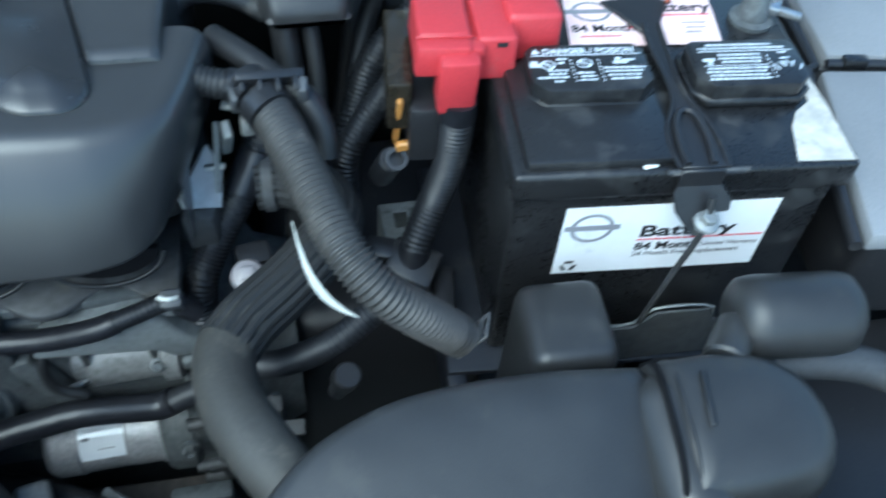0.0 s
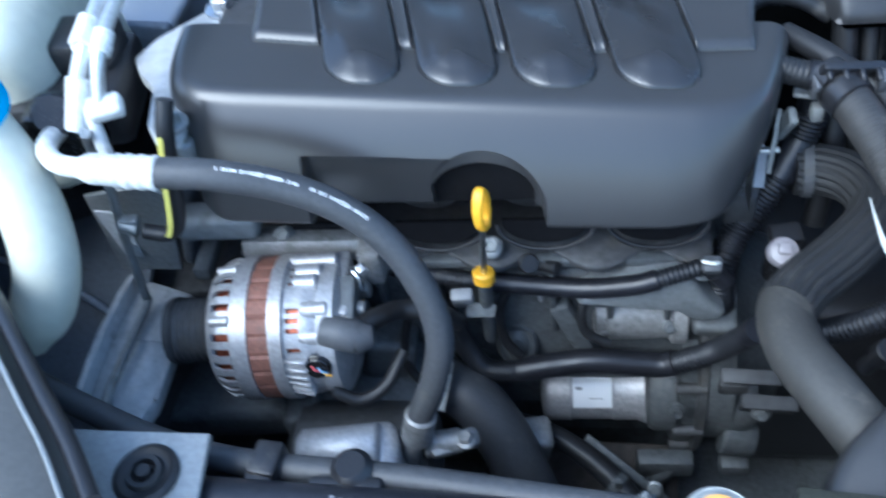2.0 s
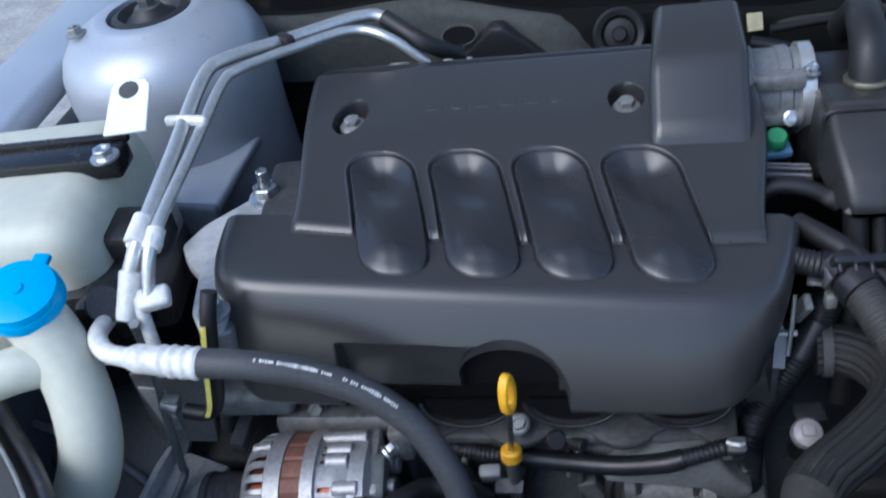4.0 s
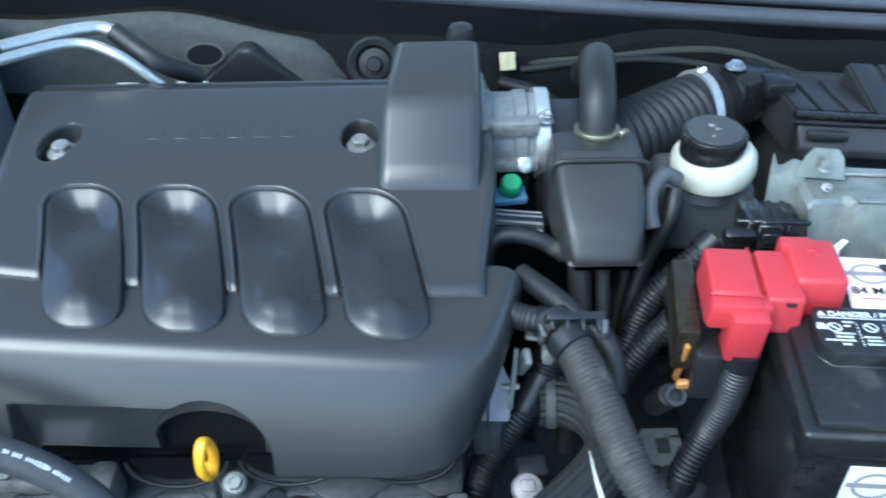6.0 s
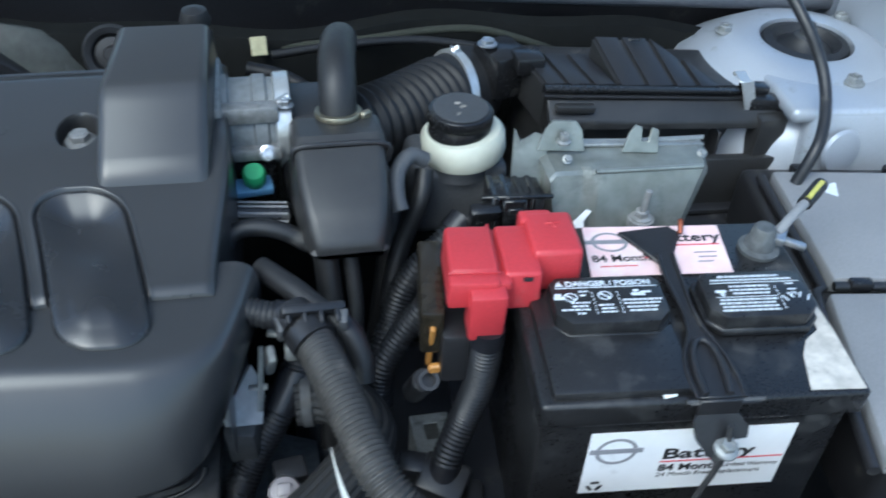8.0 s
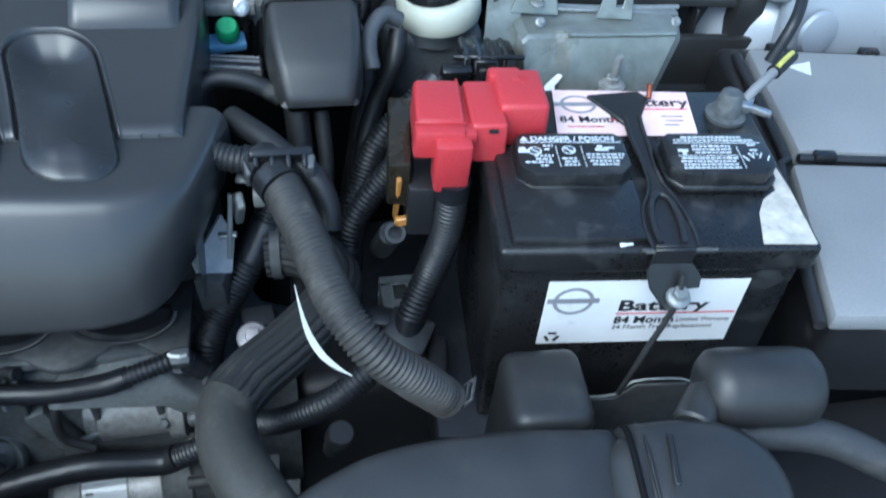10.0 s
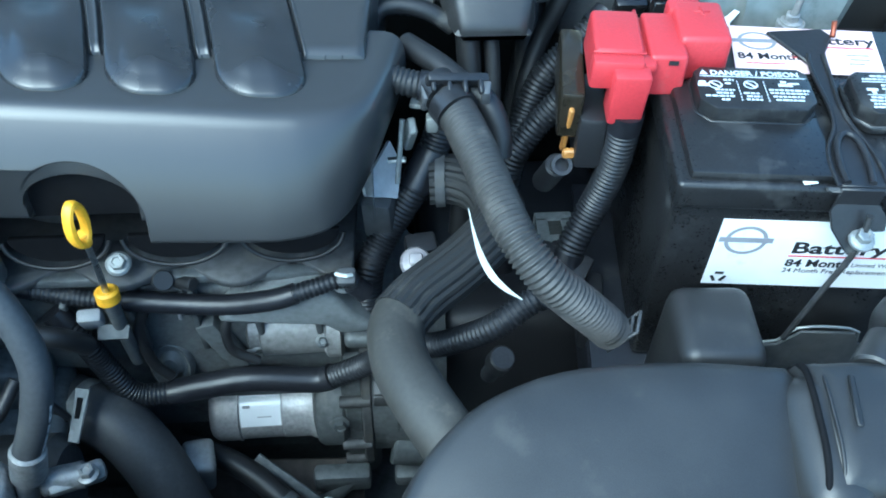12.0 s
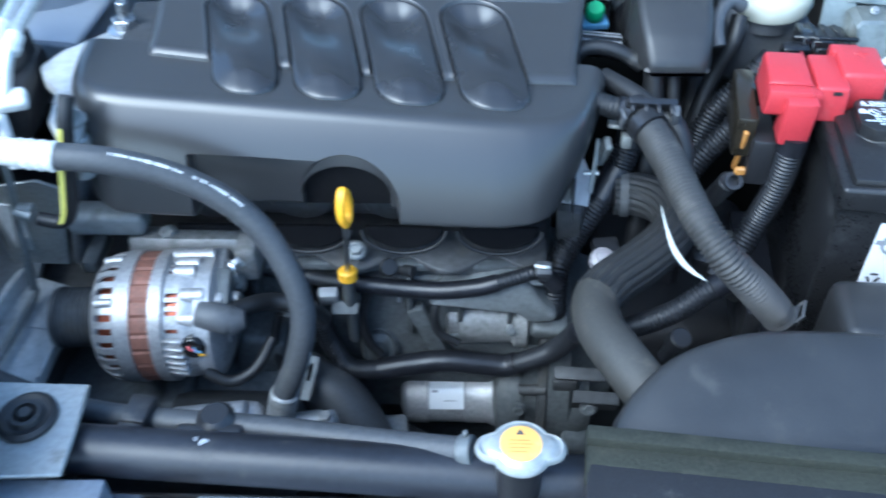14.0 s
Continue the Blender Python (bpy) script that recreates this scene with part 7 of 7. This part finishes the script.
tan = lone("card_scrap", block((0.017, 0.003, 0.020), (-0.112, 0.858, 0.866), 0.0008, 1, (-35, 0, 4)), TAN, "small tan card tucked behind the engine", "card")

# ---- strut towers and wings ----


def strut(at, label, top=0.046, skirt=0.17, drop=0.16, steep=False):
    t = thing("strut_tower", (at[0], at[1], at[2] - drop), label, "strut tower", "strut towers")
    h = at[2]
    cone = [(skirt * 1.1, h - drop), (skirt * 0.98, h - drop * 0.92), (skirt * 0.90, h - drop * 0.6), (skirt * 0.84, h - drop * 0.36), (skirt * 0.78, h - drop * 0.24), (skirt * 0.66, h - 0.024), (skirt * 0.5, h - 0.006), (top * 1.25, h), (top * 1.02, h - 0.002), (top, h - 0.012)]
    if steep:
        cone = [(skirt * 1.0, h - drop), (skirt * 0.985, h - drop * 0.6), (skirt, h - 0.072), (skirt * 0.975, h - 0.050), (skirt * 0.92, h - 0.034), (skirt * 0.82, h - 0.020), (skirt * 0.66, h - 0.010), (skirt * 0.54, h - 0.003)] + cone[-3:]
    part("dome", lathe(cone, Matrix.Translation((at[0], at[1], 0)), 56, False), PAINT, t, sharp=60)
    part("mount", lathe([(top, h - 0.012), (top * 0.92, h - 0.004), (top * 0.75, h - 0.002), (top * 0.6, h - 0.010), (top * 0.45, h - 0.006), (top * 0.30, h + 0.002), (0.0, h + 0.002)], Matrix.Translation((at[0], at[1], 0)), 40, False), RUBBER, t, "black rubber strut mount")
    part("rod_nut", join(hexa((at[0], at[1], h), 0.010, 0.012), rod((at[0], at[1], h), (at[0], at[1], h + 0.018), 0.005, 10)), DARK, t)
    for turn in (35, 205) if steep else (35, 155, 275):
        a = math.radians(turn)
        part("stud", join(hexa((at[0] + top * 1.75 * math.cos(a), at[1] + top * 1.75 * math.sin(a), h - 0.008), 0.008, 0.009), rod((at[0] + top * 1.75 * math.cos(a), at[1] + top * 1.75 * math.sin(a), h - 0.008), (at[0] + top * 1.75 * math.cos(a), at[1] + top * 1.75 * math.sin(a), h + 0.003), 0.003, 10)), STAMP, t)
    return t


strut((0.492, 0.812, 0.868), "silver-blue strut tower with a black rubber mount", 0.051, 0.175, 0.16)
strut((-0.766, 0.790, 0.980), "silver-blue strut tower beside the pale pipes", 0.047, 0.118, 0.26, True)

wr = thing("inner_wing_panel", (0.50, 0.70, 0.60), "silver-blue painted inner wing panel", "body panel")
part("face", block((0.175, 0.020, 0.105), (0.5125, 0.668, 0.808), 0.008, 3, (-8, 0, -5)), PAINT, wr)
part("shelf", block((0.205, 0.16, 0.016), (0.5150, 0.745, 0.850), 0.006, 3, (-3, 0, -5)), PAINT, wr)
part("side", block((0.02, 0.40, 0.24), (0.590, 0.70, 0.83), 0.008, 3), PAINT, wr)
part("dimple", lathe([(0.024, 0), (0.022, 0.004), (0.012, 0.006), (0, 0.006)], pose(0.462, 0.659, 0.820, 82, 0, 10), 24, False), PAINT, wr)
wl2 = thing("inner_wing_panel", (-0.80, 0.60, 0.55), "silver-blue painted inner wing beside the engine", "body panel")
part("shelf", block((0.30, 0.50, 0.02), (-0.78, 0.70, 0.615), 0.008, 3), DARK, wl2)
part("ledge", block((0.230, 0.175, 0.014), (-0.782, 0.712, 0.838), 0.006, 3, (6, 4, -8)), PAINT, wl2, "silver-blue painted ledge below the tower")
# flange and panel take the darker copy of the ledge's paint
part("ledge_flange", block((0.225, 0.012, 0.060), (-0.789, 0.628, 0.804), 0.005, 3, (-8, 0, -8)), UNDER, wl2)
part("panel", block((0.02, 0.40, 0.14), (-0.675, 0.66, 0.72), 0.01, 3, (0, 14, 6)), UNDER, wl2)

fus = thing("fuse_box", (0.44, 0.46, 0.70), "grey-lidded fuse box beside the battery", "fuse box")
part("body", block((0.24, 0.36, 0.10), (0.452, 0.472, 0.755), 0.008, 3, (0, 0, -8)), PLASTIC, fus)
part("rear_lid", slab([(0.372, 0.634), (0.56, 0.606), (0.56, 0.448), (0.350, 0.478)], 0.803, 0.822, 0.004, 2), LID, fus, "grey plastic lid")
part("front_lid", slab([(0.340, 0.466), (0.56, 0.436), (0.52, 0.270), (0.292, 0.300)], 0.800, 0.818, 0.004, 2), LID, fus, "grey plastic lid")
part("rim", join(tube([(0.364, 0.636, 0.812), (0.342, 0.478, 0.812), (0.332, 0.466, 0.810), (0.284, 0.300, 0.808)], 0.0048, 10, 0.02), tube([(0.350, 0.474, 0.816), (0.45, 0.459, 0.816), (0.56, 0.443, 0.816)], 0.004, 10, 0.02)), PLASTIC, fus)
for x0, y0 in ((0.405, 0.636), (0.500, 0.622), (0.372, 0.4705)):
    part("latch", block((0.020, 0.010, 0.010), (x0, y0, 0.818), 0.002, 2, (0, 0, -8)), GLOSSY, fus)
# thin pale triangle on the rear lid
part("lid_pale_patch", slab([(0.398, 0.600), (0.425, 0.606), (0.416, 0.584)], 0.8222, 0.8226, 0, 1), WHITEINK, fus, "pale corner patch")
hose_thing([(0.390, 0.78, 0.985), (0.413, 0.715, 0.938), (0.426, 0.690, 0.908), (0.427, 0.668, 0.886), (0.416, 0.640, 0.868), (0.401, 0.620, 0.852), (0.386, 0.612, 0.820)], 0.0058, "ribbed black cable hanging past the strut tower", CONDUIT, "bonnet_cable")

# ---- left side: pipes, tanks, mounts ----
lines = thing("air_con_pipes", (-0.63, 0.55, 0.90), "pair of bright aluminium air-conditioning pipes", "pipe")
part("outer_pipe", tube([(-0.648, 0.400, 0.925), (-0.637, 0.424, 0.950), (-0.638, 0.512, 0.965), (-0.646, 0.628, 0.975), (-0.634, 0.662, 0.975), (-0.597, 0.728, 0.957), (-0.535, 0.787, 0.947), (-0.506, 0.795, 0.940), (-0.465, 0.770, 0.922), (-0.43, 0.79, 0.89)], 0.0068, 16, 0.006), PIPE, lines, sharp=70)
part("inner_pipe", tube([(-0.632, 0.392, 0.915), (-0.625, 0.420, 0.950), (-0.624, 0.520, 0.963), (-0.627, 0.622, 0.970), (-0.617, 0.648, 0.970), (-0.584, 0.712, 0.955), (-0.535, 0.762, 0.945), (-0.495, 0.757, 0.935), (-0.46, 0.76, 0.90)], 0.0052, 14, 0.006), PIPE, lines, sharp=70)
part("joint", join(rod((-0.640, 0.416, 0.948), (-0.638, 0.440, 0.957), 0.0092, 16, 0.0080), rod((-0.626, 0.412, 0.944), (-0.625, 0.430, 0.952), 0.0074, 14), block((0.030, 0.010, 0.010), (-0.633, 0.418, 0.946), 0.004, 3, (20, 0, 0))), OXID, lines, "pale oxidised union")
part("holder", join(block((0.032, 0.009, 0.010), (-0.633, 0.556, 0.972), 0.004, 3, (0, 0, -10)), block((0.012, 0.008, 0.008), (-0.655, 0.562, 0.970), 0.002, 2)), OXID, lines, "pale pipe clip")
part("foot", join(rod((-0.645, 0.405, 0.930), (-0.652, 0.380, 0.900), 0.010, 14, 0.008), block((0.026, 0.018, 0.013), (-0.628, 0.392, 0.912), 0.004, 3, (25, 0, 20)), rod((-0.642, 0.392, 0.915), (-0.632, 0.368, 0.86), 0.0055, 12)), OXID, lines, "oxidised pale union block")
part("rubber_sleeve", tube([(-0.506, 0.795, 0.940), (-0.465, 0.770, 0.922), (-0.43, 0.79, 0.89)], 0.0095, 16, 0.006), RUBBER, lines, "black rubber sleeve")
part("rubber_clip", block((0.022, 0.012, 0.012), (-0.594, 0.722, 0.960), 0.003, 2, (0, 0, -40)), RUBBER, lines)
part("capillary", tube([(-0.640, 0.372, 0.905), (-0.652, 0.386, 0.880), (-0.659, 0.390, 0.829), (-0.671, 0.391, 0.771), (-0.685, 0.394, 0.694), (-0.6835, 0.386, 0.684), (-0.687, 0.332, 0.682), (-0.690, 0.287, 0.680), (-0.678, 0.275, 0.677)], 0.0040, 12, 0.005), STAMP, lines, "thin bent grey pipe", sharp=70)

valve = thing("service_valve", (-0.69, 0.40, 0.80), "dark service valve block under the pale pipes", "valve")
part("block", join(block((0.05, 0.04, 0.05), (-0.685, 0.415, 0.875), 0.008, 2), rod((-0.682, 0.408, 0.892), (-0.675, 0.395, 0.905), 0.016, 16)), GLOSSY, valve)
part("plate", join(block((0.14, 0.10, 0.05), (-0.72, 0.47, 0.865), 0.01, 2, (0, 0, 8)), block((0.06, 0.05, 0.04), (-0.690, 0.49, 0.895), 0.006, 2)), PLASTIC, valve)

def wf(bm):
    bm.transform(Matrix.Translation((-0.010, 0.021, 0.0)))
    return bm


tank = thing("washer_filler", (-0.69, 0.33, 0.74), "milky white washer filler neck with a bright blue cap", "washer filler")
part("neck", wf(tube([(-0.716, 0.352, 0.928), (-0.700, 0.342, 0.905), (-0.686, 0.328, 0.882), (-0.676, 0.310, 0.855), (-0.676, 0.292, 0.822), (-0.690, 0.278, 0.790), (-0.712, 0.270, 0.765)], lambda u: 0.0245 - 0.006 * smooth(0.8, 1.0, u), 26, 0.005)), WHITE, tank, sharp=70)
part("prong", tube([(-0.702, 0.350, 0.888), (-0.730, 0.336, 0.893), (-0.765, 0.322, 0.888), (-0.82, 0.305, 0.875), (-0.88, 0.29, 0.86)], 0.0185, 20, 0.006), WHITE, tank, sharp=70)
bc = part("cap", wf(lathe([(0.0300, 0), (0.0318, 0.002), (0.0318, 0.010), (0.0300, 0.0125), (0.0305, 0.0135), (0.0292, 0.018), (0.024, 0.0195), (0.006, 0.0205), (0.005, 0.0225), (0, 0.0225)], pose(-0.712, 0.352, 0.928, 12, 8, 0), 40, False)), BLUE, tank, "bright blue snap cap")
part("tab", wf(block((0.014, 0.014, 0.006), (-0.714, 0.3900, 0.9385), 0.002, 2, (12, 8, 0))), BLUE, bc)

res2 = thing("coolant_tank", (-0.75, 0.48, 0.78), "yellowed white coolant expansion tank", "tank")
part("body", block((0.185, 0.215, 0.17), (-0.798, 0.523, 0.868), 0.034, 4, (0, 0, 6), 0.92), WHITE, res2, sharp=70)
part("strap", block((0.20, 0.034, 0.022), (-0.797, 0.530, 0.951), 0.004, 2, (0, 0, 3)), GLOSSY, res2, "black strap with a bolt")
part("strap_edge", block((0.20, 0.008, 0.008), (-0.797, 0.548, 0.962), 0.002, 2, (0, 0, 3)), GLOSSY, res2)
part("bolt", hexa((-0.708, 0.524, 0.960), 0.009, 0.010), STEEL, res2)
tabs = thing("tank_bracket", (-0.70, 0.575, 0.90), "ivory painted bracket tab with a hole", "bracket")
part("tab", slab([(-0.020, 0), (0.020, 0), (0.019, 0.050), (0.014, 0.057), (-0.014, 0.057), (-0.018, 0.050)], -0.0015, 0.0015, 0.0006, 1, pose(-0.694, 0.545, 0.970, 25, 0, 6)), IVORY, tabs)
part("hole", lathe([(0.0095, 0), (0.0095, 0.0006)], pose(-0.699, 0.586, 0.9907, 25, 0, 6), 20), DARK, tabs)

mnt2 = thing("engine_mount", (-0.60, 0.53, 0.72), "cast aluminium engine mount arm with zinc bolts", "engine mount")
arm = slab([(-0.575, 0.558), (-0.598, 0.565), (-0.640, 0.520), (-0.652, 0.492), (-0.640, 0.470), (-0.622, 0.452), (-0.612, 0.405), (-0.598, 0.385), (-0.583, 0.392), (-0.585, 0.44), (-0.596, 0.490), (-0.585, 0.528)], 0.868, 0.884, 0.004, 2)
part("arm", arm, RAIL, mnt2)
part("web", block((0.018, 0.12, 0.05), (-0.618, 0.470, 0.852), 0.006, 2, (0, 10, 12)), ALU, mnt2)
part("nut", join(hexa((-0.588, 0.556, 0.884), 0.012, 0.014), rod((-0.588, 0.556, 0.884), (-0.586, 0.556, 0.915), 0.0055, 12)), STEEL, mnt2, "zinc nut on a stud")
part("bolt", join(hexa((-0.590, 0.402, 0.884), 0.0095, 0.014), rod((-0.590, 0.402, 0.87), (-0.592, 0.398, 0.83), 0.012, 14)), STAMP, mnt2)
part("rubber", lathe([(0.030, 0.80), (0.046, 0.82), (0.048, 0.850), (0.040, 0.872), (0.026, 0.876)], Matrix.Translation((-0.565, 0.585, 0)), 30), RUBBER, mnt2, "black rubber mount body")
part("stop", join(block((0.06, 0.10, 0.02), (-0.560, 0.560, 0.880), 0.006, 2, (0, 0, 6)), block((0.03, 0.04, 0.03), (-0.556, 0.520, 0.87), 0.008, 2)), DARK, mnt2)

strp = thing("belt_strap", (-0.60, 0.375, 0.78), "black cable with a faded yellow stripe", "cable")
part("cable", tube([(-0.582, 0.395, 0.915), (-0.586, 0.385, 0.895), (-0.592, 0.377, 0.860), (-0.602, 0.374, 0.815), (-0.614, 0.372, 0.797), (-0.635, 0.372, 0.800)], 0.0066, 14, 0.005), RUBBER, strp)
sg = bmesh.new()
rows = []
for c in grow([(-0.587, 0.3755, 0.895), (-0.594, 0.3672, 0.860), (-0.605, 0.3645, 0.815), (-0.612, 0.3640, 0.800)], 0.006)[0]:
    rows.append([sg.verts.new(Vector(c) + Vector((-0.0023, 0, 0.0005))), sg.verts.new(Vector(c) + Vector((0.0023, -0.0002, 0.0005)))])
for a, b in zip(rows, rows[1:]):
    sg.faces.new((a[0], a[1], b[1], b[0]))
part("stripe", sg, YELLOW_TAPE, strp, "faded yellow stripe")
part("white_plug", join(rod((-0.640, 0.372, 0.802), (-0.655, 0.374, 0.806), 0.006, 12), block((0.016, 0.010, 0.008), (-0.646, 0.376, 0.808), 0.002, 2)), STAMP, strp)

rail = thing("inner_rail", (-0.66, 0.35, 0.50), "grey-blue painted pressed steel rail", "body panel")
part("wing_sheet", block((0.15, 0.30, 0.006), (-0.775, 0.400, 0.635), 0.002, 2, (4, -14, 8)), UNDER, rail)
part("sheet_fold", tube([(-0.88, 0.455, 0.680), (-0.832, 0.438, 0.680), (-0.755, 0.402, 0.680), (-0.718, 0.379, 0.680)], 0.0045, 10, 0.01), UNDER, rail)
part("face", slab([(-0.700, 0.428), (-0.648, 0.410), (-0.655, 0.392), (-0.650, 0.352), (-0.650, 0.291), (-0.659, 0.266), (-0.688, 0.272), (-0.712, 0.286), (-0.716, 0.350), (-0.714, 0.400)], 0.652, 0.672, 0.005, 2), RAIL, rail)
part("side_fold", slab([(-0.712, 0.420), (-0.706, 0.424), (-0.709, 0.398), (-0.7125, 0.356), (-0.712, 0.320), (-0.711, 0.286), (-0.717, 0.284), (-0.7195, 0.322), (-0.720, 0.356), (-0.717, 0.398)], 0.650, 0.688, 0.002, 2), RAIL, rail)
part("step", slab([(-0.700, 0.392), (-0.664, 0.382), (-0.661, 0.352), (-0.698, 0.356)], 0.671, 0.6745, 0.0015, 2), RAIL, rail)
part("rim", tube([(-0.650, 0.405, 0.673), (-0.654, 0.388, 0.674), (-0.6485, 0.350, 0.674), (-0.649, 0.292, 0.673)], 0.0022, 10, 0.008), RAIL, rail)
part("web", block((0.02, 0.15, 0.12), (-0.692, 0.335, 0.575), 0.005, 2, (0, 16, -8)), DARK, rail)
part("plate", slab([(-0.713, 0.699), (-0.654, 0.697), (-0.634, 0.797), (-0.655, 0.806), (-0.709, 0.796)], -0.002, 0.002, 0.001, 1, Matrix.Translation((0, 0.420, 0)) @ Matrix.Rotation(math.radians(90), 4, "X")), STAMP, rail, "flat grey plate with screws")
part("tab", slab([(-0.700, 0.722), (-0.684, 0.718), (-0.680, 0.776), (-0.706, 0.780)], 0.0022, 0.0042, 0.0006, 1, Matrix.Translation((0, 0.420, 0)) @ Matrix.Rotation(math.radians(90), 4, "X")), RAIL, rail, "pale screwed tab")
part("screw", hexa((-0.690, 0.4155, 0.732), 0.0045, 0.005, (88, 0, 0)), STEEL, rail)

lampb = thing("headlamp_housing", (-0.70, 0.14, 0.70), "grey plastic headlamp housing with a pale seam", "headlamp")
EDGE = [(-0.800, 0.352), (-0.774, 0.325), (-0.713, 0.268), (-0.665, 0.215), (-0.630, 0.176), (-0.599, 0.142), (-0.570, 0.105)]
part("body", slab([*EDGE, (-0.57, 0.04), (-0.90, 0.04), (-0.90, 0.352)], 0.70, 0.858, 0.004, 2), LAMP, lampb)
part("seam", tube([(x, y, 0.8585) for x, y in EDGE], 0.0018, 8, 0.008), STAMP, lampb, "pale plastic seam")
part("edge", tube([(x + 0.008, y + 0.010, 0.850) for x, y in EDGE], 0.0060, 12, 0.008), PLASTIC, lampb)

# ---- behind the engine ----
heat = thing("heat_shield", (-0.40, 0.84, 0.78), "dark pressed bracket behind the engine cover", "heat shield")
part("shield", slab([(-0.452, 0.800), (-0.450, 0.848), (-0.420, 0.872), (-0.402, 0.889), (-0.388, 0.889), (-0.372, 0.872), (-0.338, 0.846), (-0.336, 0.800)], -0.020, 0.004, 0.005, 2, Matrix.Translation((0, 0.856, 0)) @ Matrix.Rotation(math.radians(90), 4, "X")), PLASTIC, heat)
part("rear_cap", lathe([(0.012, 0.93), (0.014, 0.94), (0.011, 0.950), (0.0, 0.953)], Matrix.Translation((-0.166, 0.772, 0.0)), 22, False), RUBBER, heat)
part("post", rod((-0.166, 0.772, 0.86), (-0.166, 0.772, 0.935), 0.010, 14), RUBBER, heat)
grom = thing("firewall_grommet", (-0.258, 0.868, 0.83), "black rubber grommet in the firewall", "grommet")
GM = pose(-0.258, 0.866, 0.862, 68, 0, 0)
part("ring", lathe([(0.019, 0), (0.028, 0.001), (0.030, 0.006), (0.027, 0.010), (0.021, 0.008), (0.019, 0.004)], GM, 32, False), RUBBER, grom)
part("boss", lathe([(0.019, 0.001), (0.017, 0.005), (0.009, 0.006), (0.007, 0.012), (0.0, 0.012)], GM, 24, False), RUBBER, grom, "dull black plug")
hole = thing("firewall_hole", (-0.440, 0.870, 0.87), "oval hole pressed in the firewall flange", "hole")
# black disc laid on the panel, painting the hole's shade
part("opening", lathe([(0.0195, 0), (0.0195, 0.002), (0.0185, 0.003)], pose(-0.440, 0.8590, 0.8800, 62, 0, 0) @ Matrix.Diagonal((1, 0.55, 1, 1)), 28), SHADE_BLACK, hole)
part("rim", lathe([(0.0195, 0.0), (0.0215, 0.0015), (0.0205, 0.0032), (0.0195, 0.0032)], pose(-0.440, 0.8595, 0.8800, 62, 0, 0) @ Matrix.Diagonal((1, 0.58, 1, 1)), 28, False), PANEL, hole)
hose_thing([(-0.10, 0.83, 0.870), (-0.02, 0.842, 0.872), (0.06, 0.850, 0.868), (0.14, 0.846, 0.856), (0.20, 0.85, 0.85)], 0.0045, "thin black hose along the firewall", BELLOWS)
hose_thing([(-0.125, 0.80, 0.872), (-0.09, 0.79, 0.866), (-0.06, 0.775, 0.852), (-0.03, 0.77, 0.83)], 0.008, "black hose beside the breather elbow", BELLOWS)
